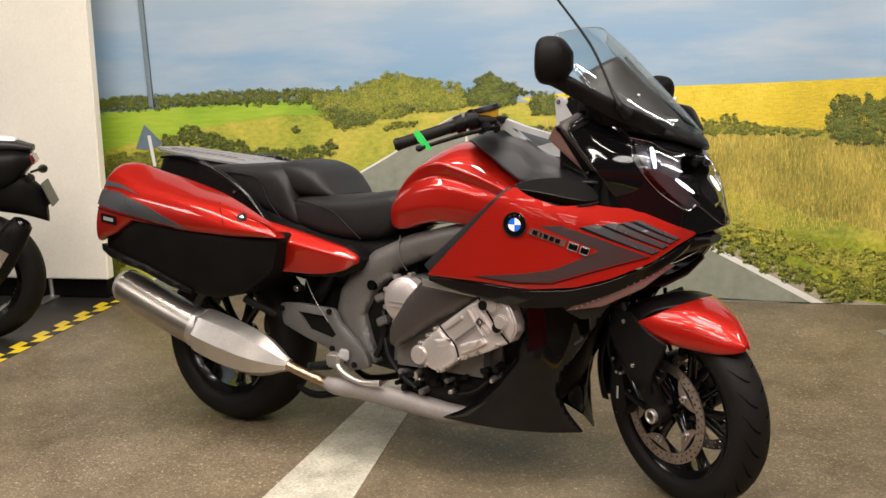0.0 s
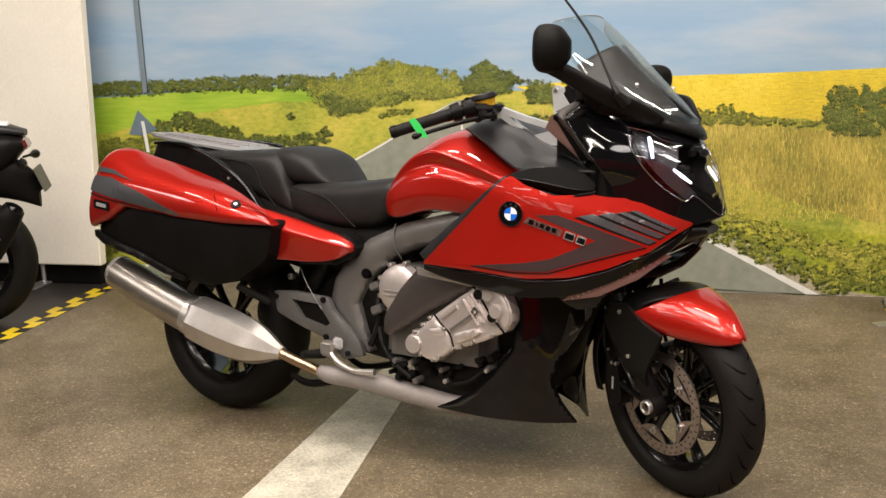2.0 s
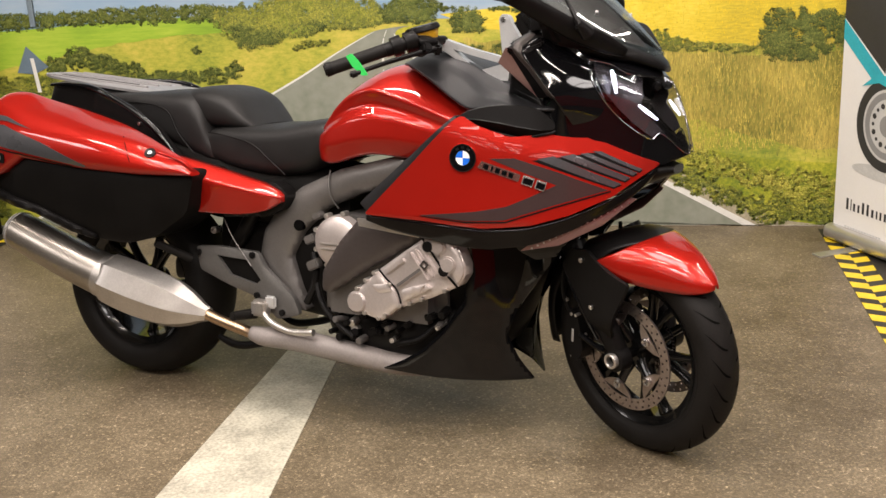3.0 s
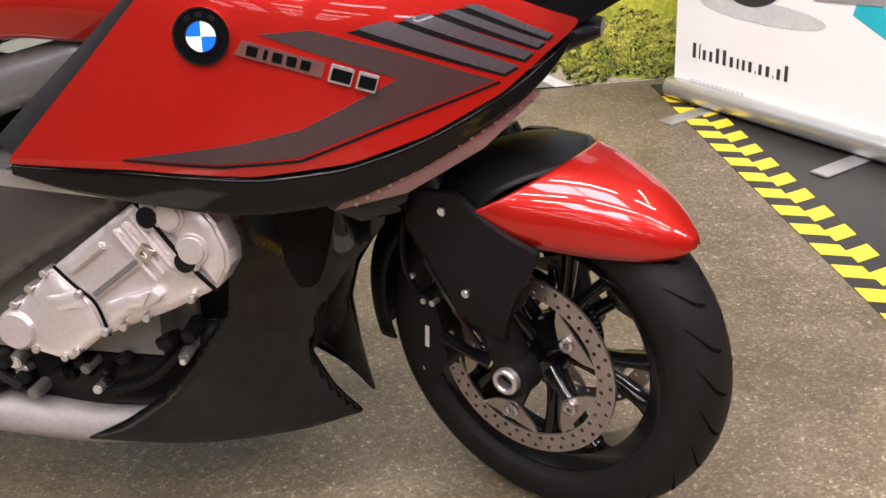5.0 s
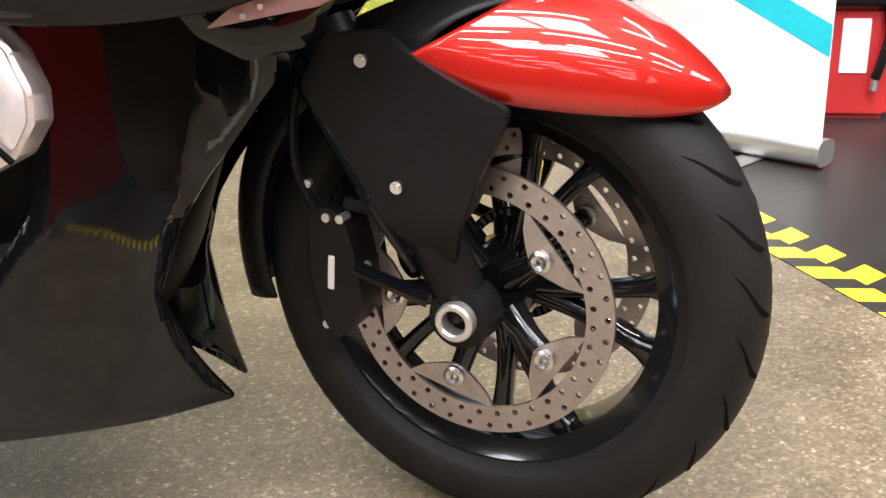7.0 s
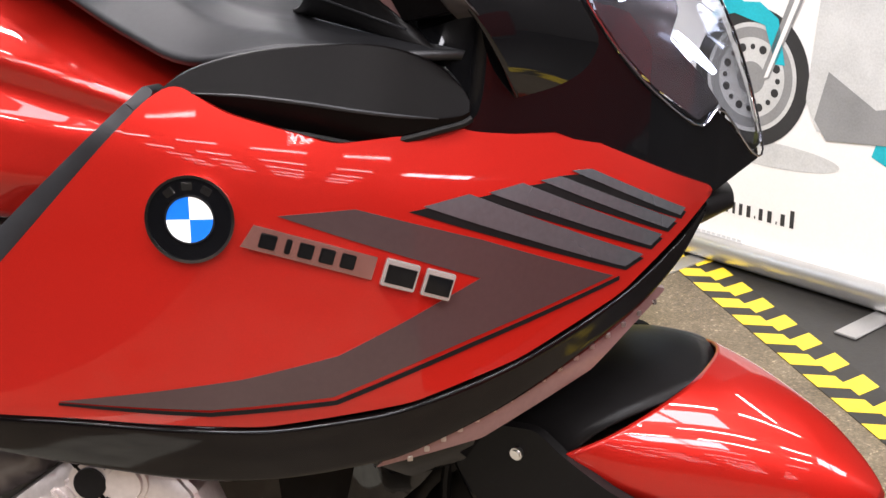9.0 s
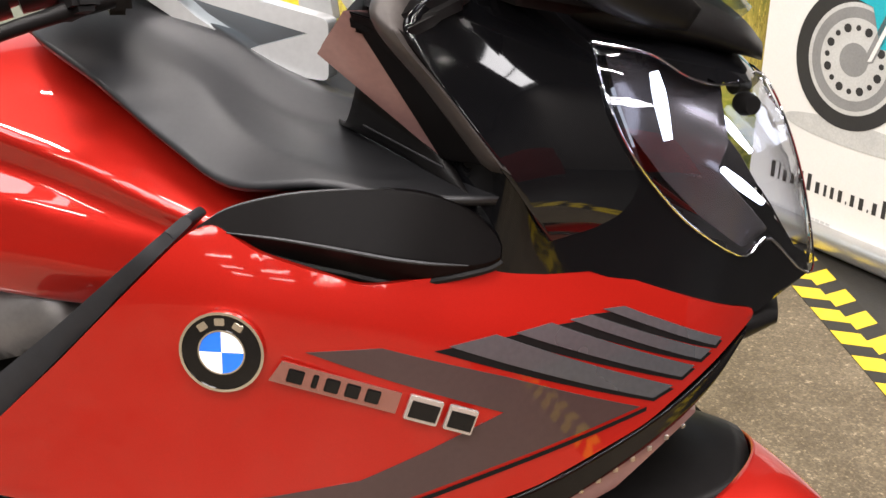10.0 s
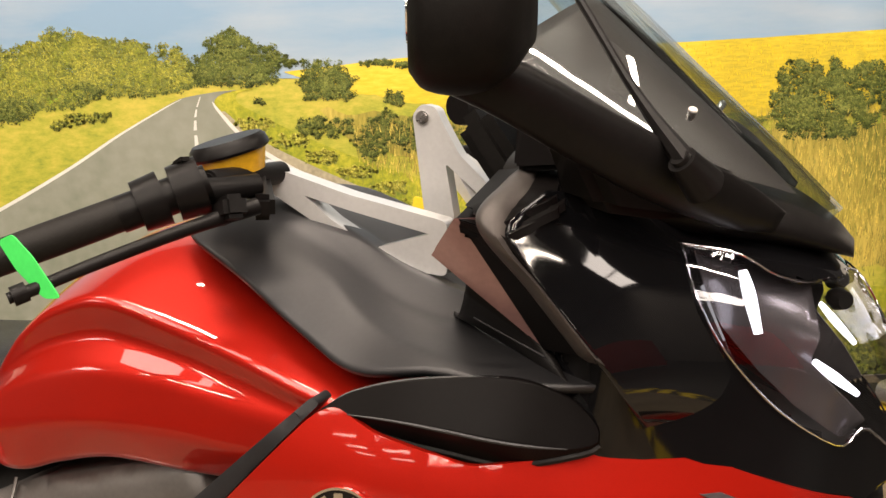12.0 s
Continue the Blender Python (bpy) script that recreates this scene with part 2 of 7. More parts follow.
RACK = pbr("grey_rack_paint", (0.30, 0.29, 0.29), 0.36, 0.5, 0.1, 0.08, 12.0)
PIPE = pbr("heat_browned_steel", (0.50, 0.36, 0.24), 0.3, 1.0, 0.0, 0.2, 10.0)
HEADER = pbr("pale_exhaust_collector", (0.23, 0.205, 0.195), 0.58, 0.25, 0.0, 0.12, 14.0, bump=0.1, bump_scale=400.0)
CHROME = pbr("chrome", (0.82, 0.80, 0.78), 0.08, 1.0, 0.0, 0.03, 8.0)
BOLT = pbr("bolt_steel", (0.55, 0.53, 0.52), 0.28, 1.0, 0.0, 0.1, 60.0)
SILVER = pbr("silver_handlebar_paint", (0.62, 0.62, 0.62), 0.3, 0.6, 0.3, 0.05, 12.0)
AMBER = pbr("amber_brake_fluid", (0.55, 0.30, 0.02), 0.2, 0.0, 0.5, 0.15, 20.0)
GREEN_TAG = pbr("green_plastic_tag", (0.02, 0.50, 0.09), 0.45, 0.0, 0.0, 0.08, 30.0)
BLUE = pbr("roundel_blue", (0.01, 0.13, 0.62), 0.25, 0.0, 0.8, 0.03)
WHITE = pbr("white_enamel", (0.8, 0.8, 0.8), 0.3, 0.0, 0.5, 0.03)
POD = pbr("smooth_black_plastic", (0.0035, 0.0029, 0.0029), 0.33, 0.0, 0.0, 0.2, 14.0, spec=0.05)
# Lighter grey stands in for light caught along the deflector frame.
STRIP = pbr("satin_lit_strip", (0.058, 0.050, 0.047), 0.42, 0.4, 0.0, 0.1, 10.0)
HOOD = pbr("dash_hood_plastic", (0.036, 0.031, 0.030), 0.42, 0.0, 0.0, 0.15, 9.0, bump=0.05, bump_scale=700.0)
LENS = glass("clear_lamp_lens", (0.93, 0.94, 0.97))
SCREEN = glass("clear_windscreen", (0.86, 0.90, 0.90))
# Glow imitates ceiling tubes reflected inside the headlamp housing.
LAMP_GLINT = glow("lamp_glint", (0.85, 0.9, 1.0), 4.0)
TUBE_GLOW = glow("fluorescent_tube", (1.0, 0.94, 0.85), 16.0)
REFLECTOR = pbr("lamp_reflector", (0.55, 0.55, 0.60), 0.12, 1.0, 0.0, 0.05, 30.0)
HOUSING = pbr("lamp_housing", (0.10, 0.092, 0.10), 0.22, 0.7, 0.2, 0.1, 20.0)
MIRROR_GLASS = pbr("mirror_glass", (0.8, 0.8, 0.8), 0.02, 1.0, vary=0.01)
# The pink holds the red reflected in the deflector face.
PINK_GLOSS = pbr("satin_deflector_face", (0.24, 0.135, 0.13), 0.32, 0.45, 0.2, 0.08, 10.0)
EDGE_CLEAR = pbr("polished_screen_edge", (0.30, 0.33, 0.33), 0.15, 0.0, 0.5, 0.05)

# ---------- room ----------
def floor_material():
    """Printed road vinyl: coarse light and dark chippings over broad brown stains."""
    m = pbr("worn_grey_floor", (0.1, 0.1, 0.1), 0.44, bump=0.42, bump_scale=150.0, spec=0.35)
    n, lk = m.node_tree.nodes, m.node_tree.links
    b = n["Principled BSDF"]
    co = n.new("ShaderNodeTexCoord")
    tex = []
    for s, d, r in ((60.0, 5, 0.7), (1.1, 6, 0.62), (7.0, 5, 0.65)):
        q = n.new("ShaderNodeTexNoise")
        q.inputs["Scale"].default_value, q.inputs["Detail"].default_value, q.inputs["Roughness"].default_value = s, d, r
        lk.new(co.outputs["Object"], q.inputs["Vector"])
        tex.append(q)
    chips, stain = n.new("ShaderNodeValToRGB"), n.new("ShaderNodeValToRGB")
    e = chips.color_ramp.elements
    e[0].position, e[1].position = 0.28, 0.78
    e[0].color, e[1].color = (0.102, 0.084, 0.059, 1), (0.47, 0.40, 0.29, 1)
    for at, tone in ((0.54, (0.150, 0.125, 0.089, 1)), (0.66, (0.200, 0.168, 0.120, 1))):
        q = e.new(at)
        q.color = tone
    e = stain.color_ramp.elements
    e[0].position, e[1].position = 0.36, 0.66
    e[0].color, e[1].color = (0.52, 0.47, 0.40, 1), (1.32, 1.26, 1.15, 1)
    av = n.new("ShaderNodeMix")
    av.data_type = "FLOAT"
    av.inputs[0].default_value = 0.35
    lk.new(tex[1].outputs["Fac"], av.inputs[2])
    lk.new(tex[2].outputs["Fac"], av.inputs[3])
    lk.new(av.outputs[0], stain.inputs[0])
    cells, pick = n.new("ShaderNodeTexVoronoi"), n.new("ShaderNodeSeparateColor")
    cells.inputs["Scale"].default_value = 210.0
    lk.new(co.outputs["Object"], cells.inputs["Vector"])
    lk.new(cells.outputs["Color"], pick.inputs[0])
    grit = n.new("ShaderNodeMix")
    grit.data_type = "FLOAT"
    grit.inputs[0].default_value = 0.36
    lk.new(tex[0].outputs["Fac"], grit.inputs[2])
    lk.new(pick.outputs[0], grit.inputs[3])
    lk.new(grit.outputs[0], chips.inputs[0])
    mul = n.new("ShaderNodeMix")
    mul.data_type, mul.blend_type = "RGBA", "MULTIPLY"
    mul.inputs[0].default_value = 1.0
    lk.new(chips.outputs[0], mul.inputs[6])
    lk.new(stain.outputs[0], mul.inputs[7])
    lk.new(mul.outputs[2], b.inputs["Base Color"])
    return m


WALL = 1.765
ASPHALT = floor_material()
DARK_FLOOR = pbr("black_floor", (0.022, 0.020, 0.018), 0.4, 0.0, 0.0, 0.25, 3.0, 60.0, bump=0.15, bump_scale=160.0)
LINE = pbr("worn_white_floor_paint", (0.27, 0.255, 0.205), 0.55, 0.0, 0.0, scale=9.0, fine=110.0, col2=(0.54, 0.51, 0.41), bump=0.2, bump_scale=160.0)
PLASTER = pbr("cream_wall_paint", (0.80, 0.76, 0.67), 0.6, 0.0, 0.0, 0.05, 3.0, 80.0)
GREY_WALL = pbr("grey_shop_wall", (0.10, 0.09, 0.08), 0.7, 0.0, 0.0, 0.1, 2.0, 60.0)
CEILING = pbr("ceiling_paint", (0.16, 0.15, 0.135), 0.8, 0.0, 0.0, 0.06, 2.0)
TAPE_Y = pbr("yellow_floor_tape", (0.72, 0.52, 0.02), 0.4, 0.0, 0.0, 0.1, 20.0, 90.0)
TAPE_K = pbr("black_floor_tape", (0.02, 0.018, 0.015), 0.45, 0.0, 0.0, 0.2, 20.0)
BANNER_WHITE = pbr("banner_print", (0.74, 0.73, 0.71), 0.45, 0.0, 0.0, 0.03, 4.0)
ALU = pbr("banner_alloy", (0.60, 0.59, 0.58), 0.3, 0.85, 0.0, 0.05, 10.0)


def structure(name, bm, material, label, category):
    return tagged(part(name, bm, material, None, label, smooth=False), label, category, kind="structure")


X0, X1 = -1.56, 2.50
structure("floor", block(X0, X1, -20, WALL, -0.1, 0), ASPHALT, "worn grey-brown floor with a printed road look", "floor")
structure("floor_west", block(-7, X0, -20, 6, -0.1, -0.001), DARK_FLOOR, "black shop floor beyond the tape", "floor")
structure("floor_east", block(X1, 8, -20, 6, -0.1, -0.001), DARK_FLOOR, "black shop floor beyond the tape", "floor")
structure("wall_north", block(-3.2, 3.0, WALL, WALL + 0.12, 0, 3.2), PLASTER, "low partition wall that carries the landscape mural", "wall")
structure("wall_far", block(-7, 8, 6, 6.1, 0, CEIL), GREY_WALL, "plain grey shop wall", "wall")
structure("wall_west", block(-7.1, -7, -20, 6, 0, CEIL), GREY_WALL, "plain grey shop wall", "wall")
structure("wall_east", block(8, 8.1, -20, 6, 0, CEIL), GREY_WALL, "plain grey shop wall", "wall")
structure("wall_south", block(-7, 8, -20.1, -20, 0, CEIL), GREY_WALL, "plain grey shop wall", "wall")
structure("ceiling", block(-7.1, 8.1, -20.1, 6.1, CEIL, CEIL + 0.1), CEILING, "plain painted ceiling", "ceiling")
fixture = new("ceiling_light")
tagged(fixture, "long white fluorescent ceiling light", "ceiling light", "ceiling lights")
part("housing", block(-0.8, 0.8, -0.1, 0.1, -0.12, 0, 0.01), WHITE, fixture, smooth=False)
fixture.location = (TUBES[0][0], TUBES[0][1], CEIL)
for tx, ty in TUBES[1:]:
    copy_thing(fixture, Matrix.Translation((tx, ty, CEIL)))
copy_thing(fixture, Matrix.Translation((4.45, 0.6, CEIL)) @ Matrix.Rotation(math.pi / 2, 4, "Z"))
far_light = new("ceiling_light")
tagged(far_light, "lit fluorescent ceiling light far back in the shop", "ceiling light", "ceiling lights")
part("housing", block(-0.8, 0.8, -0.1, 0.1, -0.06, 0, 0.01), WHITE, far_light, smooth=False)
part("tube", rod((-0.75, 0, -0.09), (0.75, 0, -0.09), 0.03, segs=10), TUBE_GLOW, far_light, "glowing white tube", smooth=False)
far_light.location = (-3.8, -6.6, CEIL)
for k in range(1, 24):
    copy_thing(far_light, Matrix.Translation((-3.8 + 2.6 * (k % 4), -6.6 - 2.3 * (k // 4), CEIL)))
line_bm = bmesh.new()
for z_ in (0.0, 0.003):
    for x_, y_ in ((0.255, -1.75), (0.388, 0.62), (0.530, 0.62), (0.665, -1.75)):
        line_bm.verts.new((x_, y_, z_))
line_bm.verts.ensure_lookup_table()
for f_ in ((0, 1, 2, 3), (7, 6, 5, 4), (0, 4, 5, 1), (1, 5, 6, 2), (2, 6, 7, 3), (3, 7, 4, 0)):
    line_bm.faces.new([line_bm.verts[i] for i in f_])
line = structure("road_marking", line_bm, LINE, "worn white painted road line on the floor", "marking")


def tape(name, x, y0, y1, wdt, label, pitch=0.92):
    """Hazard tape with slanted yellow blocks."""
    base = structure(name, block(x - wdt / 2, x + wdt / 2, y0, y1, 0.0, 0.002), TAPE_K, label, "tape")
    step = wdt * pitch
    n = int((y1 - y0) / step)
    for k in range(n):
        for row, sh in ((-1, 0.0), (1, 0.5)):
            y = y0 + step * (k + sh) + 0.004
            if y + step * 0.6 > y1:
                continue
            xa, xb = (x - wdt / 2, x) if row < 0 else (x, x + wdt / 2)
            bm = block(xa, xb, y, y + step * 0.54, 0.002, 0.0028)
            for v in bm.verts:
                v.co.y += 0.4 * (v.co.x - xa) * row
            part("yellow_block", bm, TAPE_Y, base, smooth=False)
    return base


tape("floor_tape_east", 2.490, -3.0, 1.70, 0.132, "black and yellow hazard tape stuck on the floor")
tape("floor_tape_west", -1.53, -2.2, 1.62, 0.105, "black and yellow hazard tape stuck on the floor", 1.7)

# ---------- mural: a printed landscape on the partition ----------
def sky_material():
    m = pbr("mural_sky", (0.20, 0.33, 0.50), 0.55)
    n, lk = m.node_tree.nodes, m.node_tree.links
    b = n["Principled BSDF"]
    co, sep, mp, ns, mr = n.new("ShaderNodeTexCoord"), n.new("ShaderNodeSeparateXYZ"), n.new("ShaderNodeMapping"), n.new("ShaderNodeTexNoise"), n.new("ShaderNodeMapRange")
    lk.new(co.outputs["Object"], sep.inputs[0])
    lk.new(co.outputs["Object"], mp.inputs[0])
    mp.inputs["Scale"].default_value = (0.7, 1, 3.2)
    ns.inputs["Scale"].default_value, ns.inputs["Detail"].default_value, ns.inputs["Roughness"].default_value = 1.7, 6, 0.55
    lk.new(mp.outputs[0], ns.inputs["Vector"])
    mr.inputs["From Min"].default_value, mr.inputs["From Max"].default_value = 1.05, 1.75
    lk.new(sep.outputs["Z"], mr.inputs["Value"])
    grad = n.new("ShaderNodeValToRGB")
    e = grad.color_ramp.elements
    e[0].color, e[1].color = (0.215, 0.36, 0.51, 1), (0.37, 0.44, 0.49, 1)
    q = e.new(0.35)
    q.color = (0.23, 0.37, 0.53, 1)
    lk.new(mr.outputs[0], grad.inputs[0])
    cl = n.new("ShaderNodeValToRGB")
    cl.color_ramp.elements[0].position, cl.color_ramp.elements[1].position = 0.42, 0.95
    lk.new(ns.outputs["Fac"], cl.inputs[0])
    mix = n.new("ShaderNodeMix")
    mix.data_type = "RGBA"
    lk.new(cl.outputs[0], mix.inputs[0])
    lk.new(grad.outputs[0], mix.inputs[6])
    mix.inputs[7].default_value = (0.55, 0.565, 0.57, 1)
    lk.new(mix.outputs[2], b.inputs["Base Color"])
    return m


def field_material(name, c1, c2, c3, sx, sz, scale):
    """Streaky printed grass: three colours over a stretched noise."""
    m = pbr(name, c1, 0.6)
    n, lk = m.node_tree.nodes, m.node_tree.links
    b = n["Principled BSDF"]
    co, mp, n1, n2 = n.new("ShaderNodeTexCoord"), n.new("ShaderNodeMapping"), n.new("ShaderNodeTexNoise"), n.new("ShaderNodeTexNoise")
    lk.new(co.outputs["Object"], mp.inputs[0])
    mp.inputs["Scale"].default_value = (sx, 1, sz)
    n1.inputs["Scale"].default_value, n1.inputs["Detail"].default_value = scale, 8
    n1.inputs["Roughness"].default_value = 0.7
    n2.inputs["Scale"].default_value = 2.6
    lk.new(mp.outputs[0], n1.inputs["Vector"])
    lk.new(co.outputs["Object"], n2.inputs["Vector"])
    add = n.new("ShaderNodeMath")
    lk.new(n1.outputs["Fac"], add.inputs[0])
    lk.new(n2.outputs["Fac"], add.inputs[1])
    hf = n.new("ShaderNodeMath")
    hf.operation = "MULTIPLY"
    hf.inputs[1].default_value = 0.5
    lk.new(add.outputs[0], hf.inputs[0])
    rp = n.new("ShaderNodeValToRGB")
    e = rp.color_ramp.elements
    e[0].position, e[1].position = 0.38, 0.62
    e[0].color, e[1].color = (*c1, 1), (*c3, 1)
    q = e.new(0.5)
    q.color = (*c2, 1)
    lk.new(hf.outputs[0], rp.inputs[0])
    lk.new(rp.outputs[0], b.inputs["Base Color"])
    return m


MEADOW = field_material("mural_meadow", (0.16, 0.24, 0.025), (0.39, 0.39, 0.045), (0.58, 0.48, 0.08), 5.0, 11.0, 5.0)
GREEN_FIELD = field_material("mural_green_field", (0.20, 0.34, 0.025), (0.28, 0.44, 0.03), (0.40, 0.52, 0.05), 1.5, 14.0, 4.0)
YELLOW_FIELD = field_material("mural_yellow_field", (0.44, 0.35, 0.03), (0.66, 0.50, 0.03), (0.78, 0.62, 0.07), 3.0, 16.0, 7.0)
GOLD_GRASS = field_material("mural_gold_grass", (0.13, 0.15, 0.02), (0.36, 0.30, 0.05), (0.60, 0.47, 0.10), 26.0, 4.0, 3.0)
VERGE = field_material("mural_verge", (0.10, 0.16, 0.012), (0.32, 0.34, 0.02), (0.58, 0.50, 0.05), 9.0, 9.0, 6.0)
ROAD = pbr("mural_road", (0.195, 0.215, 0.165), 0.55, 0.0, 0.0, scale=3.0, fine=22.0, col2=(0.275, 0.285, 0.235))
PRINT_WHITE = pbr("mural_white_line", (0.68, 0.68, 0.64), 0.55, 0.0, 0.0, 0.08, 20.0)
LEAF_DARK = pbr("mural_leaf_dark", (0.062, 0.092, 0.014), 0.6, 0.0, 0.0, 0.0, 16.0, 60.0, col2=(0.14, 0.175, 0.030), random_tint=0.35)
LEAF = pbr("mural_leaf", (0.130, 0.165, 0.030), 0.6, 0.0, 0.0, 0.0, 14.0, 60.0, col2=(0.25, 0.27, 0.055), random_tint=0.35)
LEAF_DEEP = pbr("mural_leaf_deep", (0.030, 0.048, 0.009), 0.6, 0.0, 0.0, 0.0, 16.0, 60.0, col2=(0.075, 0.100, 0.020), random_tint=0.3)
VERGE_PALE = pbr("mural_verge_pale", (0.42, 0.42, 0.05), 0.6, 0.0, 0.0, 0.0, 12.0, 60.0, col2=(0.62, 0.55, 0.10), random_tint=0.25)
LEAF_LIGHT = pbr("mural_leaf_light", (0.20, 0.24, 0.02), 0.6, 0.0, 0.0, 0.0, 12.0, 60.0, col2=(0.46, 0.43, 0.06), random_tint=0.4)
BLADE = pbr("mural_grass_blade", (0.48, 0.37, 0.07), 0.6, 0.0, 0.0, 0.4, 4.0, random_tint=0.6)

mural = new("landscape_mural")
mural.location = (0, WALL, 0)
tagged(mural, "printed country road landscape mural covering the partition wall", "mural")
rng = random.Random(4)
XL, XR = -3.2, 3.0


def wobble(ctrl, amp, n=60, k=14.0):
    """A control line made uneven, in (x, z)."""
    return [(x, z + amp * (noise.noise(Vector((x * k, z, 3.1))) + 0.5 * noise.noise(Vector((x * k * 3, z, 7.7))))) for x, z in spline(ctrl, n)]


def print_layer(name, poly, layer, material, label=""):
    return part(name, flat(poly, -0.0005 - 0.0006 * layer), material, mural, label, smooth=False)


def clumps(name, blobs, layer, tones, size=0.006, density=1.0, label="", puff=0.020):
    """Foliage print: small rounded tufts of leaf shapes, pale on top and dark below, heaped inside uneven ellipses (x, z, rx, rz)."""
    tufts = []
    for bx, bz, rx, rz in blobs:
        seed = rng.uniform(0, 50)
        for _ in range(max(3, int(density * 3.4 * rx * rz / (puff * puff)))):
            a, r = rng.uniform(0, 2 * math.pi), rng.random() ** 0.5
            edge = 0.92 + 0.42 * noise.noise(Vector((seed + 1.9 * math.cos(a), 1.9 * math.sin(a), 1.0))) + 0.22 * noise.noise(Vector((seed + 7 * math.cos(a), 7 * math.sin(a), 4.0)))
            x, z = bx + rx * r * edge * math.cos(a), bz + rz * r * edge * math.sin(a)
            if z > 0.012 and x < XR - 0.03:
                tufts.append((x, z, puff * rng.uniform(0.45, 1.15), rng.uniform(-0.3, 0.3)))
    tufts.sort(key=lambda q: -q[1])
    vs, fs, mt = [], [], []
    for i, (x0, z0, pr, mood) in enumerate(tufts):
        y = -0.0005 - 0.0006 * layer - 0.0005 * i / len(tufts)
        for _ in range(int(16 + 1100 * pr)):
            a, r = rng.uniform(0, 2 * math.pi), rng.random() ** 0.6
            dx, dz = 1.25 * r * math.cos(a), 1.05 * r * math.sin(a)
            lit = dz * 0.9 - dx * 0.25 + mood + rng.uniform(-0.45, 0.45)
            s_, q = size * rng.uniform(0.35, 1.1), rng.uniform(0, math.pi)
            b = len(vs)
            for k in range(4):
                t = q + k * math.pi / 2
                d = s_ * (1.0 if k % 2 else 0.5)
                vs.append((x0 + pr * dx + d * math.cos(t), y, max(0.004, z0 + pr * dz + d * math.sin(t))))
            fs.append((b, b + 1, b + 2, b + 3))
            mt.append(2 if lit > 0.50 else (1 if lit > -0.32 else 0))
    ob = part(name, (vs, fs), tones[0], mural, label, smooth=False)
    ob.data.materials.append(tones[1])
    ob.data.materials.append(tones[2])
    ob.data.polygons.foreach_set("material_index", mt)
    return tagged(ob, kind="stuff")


def blades(name, count, box_, layer, material, h=0.03, label="", cond=None):
    vs, fs = [], []
    x0, x1, z0, z1 = box_
    while len(fs) < count:
        x, z = rng.uniform(x0, x1), rng.uniform(z0, z1)
        if cond and not cond(x, z):
            continue
        b, y = len(vs), -0.0005 - 0.0006 * layer - 0.0004 * rng.random()
        l, hh = rng.uniform(-0.3, 0.3), h * rng.uniform(0.4, 1.3)
        vs += [(x - 0.0011, y, z), (x + 0.0011, y, z), (x + l * hh, y, z + hh)]
        fs.append((b, b + 1, b + 2))
    ob = part(name, (vs, fs), material, mural, label, smooth=False)
    return tagged(ob, kind="stuff")


print_layer("sky", [(XL, 0.9), (XR, 0.9), (XR, 3.2), (XL, 3.2)], 0, sky_material(), "pale blue cloudy sky")
print_layer("meadow", [(XL, 0.005), (XR, 0.005), (XR, 1.0)] + wobble([(1.2, 1.0), (0.6, 1.0), (0.0, 1.0), (-0.6, 1.0), (XL, 0.97)], 0.01), 1, MEADOW, "yellow-green meadow")
print_layer("green_field", wobble([(XL, 0.98), (-1.65, 1.0), (-0.9, 1.035), (-0.28, 1.04), (0.1, 1.0)], 0.002) + wobble([(0.1, 0.95), (-0.3, 0.965), (-0.8, 0.94), (-1.25, 0.865), (-1.7, 0.80), (XL, 0.66)], 0.012), 2, GREEN_FIELD, "bright green field")
print_layer("yellow_field", wobble([(0.70, 1.02), (1.1, 1.05), (1.47, 1.058), (2.0, 1.065), (2.5, 1.078), (XR, 1.09)], 0.001) + wobble([(XR, 0.80), (2.4, 0.83), (1.93, 0.85), (1.5, 0.86), (1.1, 0.91), (0.85, 0.96)], 0.012), 2, YELLOW_FIELD, "yellow rape field")
print_layer("gold_grass", wobble([(0.80, 0.90), (1.2, 0.86), (1.6, 0.83), (2.1, 0.80), (XR, 0.78)], 0.02) + wobble([(XR, 0.30), (2.4, 0.36), (2.0, 0.46), (1.6, 0.60), (1.2, 0.70), (0.9, 0.80)], 0.02), 3, GOLD_GRASS, "golden dry grass")
RR = [(0.56, 0.972), (0.509, 0.960), (0.486, 0.939), (0.504, 0.909), (0.573, 0.825), (0.687, 0.742), (0.855, 0.645), (1.10, 0.525), (1.63, 0.27), (2.10, 0.02), (2.13, 0.004)]
LL = [(0.50, 0.969), (0.43, 0.960), (0.381, 0.950), (0.327, 0.925), (0.18, 0.848), (-0.008, 0.738), (-0.31, 0.585), (-0.90, 0.31), (-1.55, 0.004)]
def strip_print(name, inner, outer, layer, material, label="", n=48):
    """A print between two lines in (x, z)."""
    y = -0.0005 - 0.0006 * layer
    rows_ = [[(a[0], y, a[1]), (b[0], y, b[1])] for a, b in zip(spline(inner, n), spline(outer, n))]
    return part(name, rings(rows_, closed=False), material, mural, label, smooth=False)


strip_print("verge", RR + [(2.135, 0.004)], [(0.62, 0.975), (0.56, 0.962), (0.555, 0.935), (0.60, 0.905), (0.72, 0.84), (0.90, 0.755), (1.15, 0.66), (1.6, 0.47), (2.1, 0.33), (XR, 0.24), (XR, 0.005)][:len(RR) + 1], 4, VERGE, "green verge beside the road")
SAND = [(x + 0.010 + 0.016 * k, z + 0.006 * k) for k, (x, z) in enumerate(RR[3:-1])] + [(2.42, 0.006)]
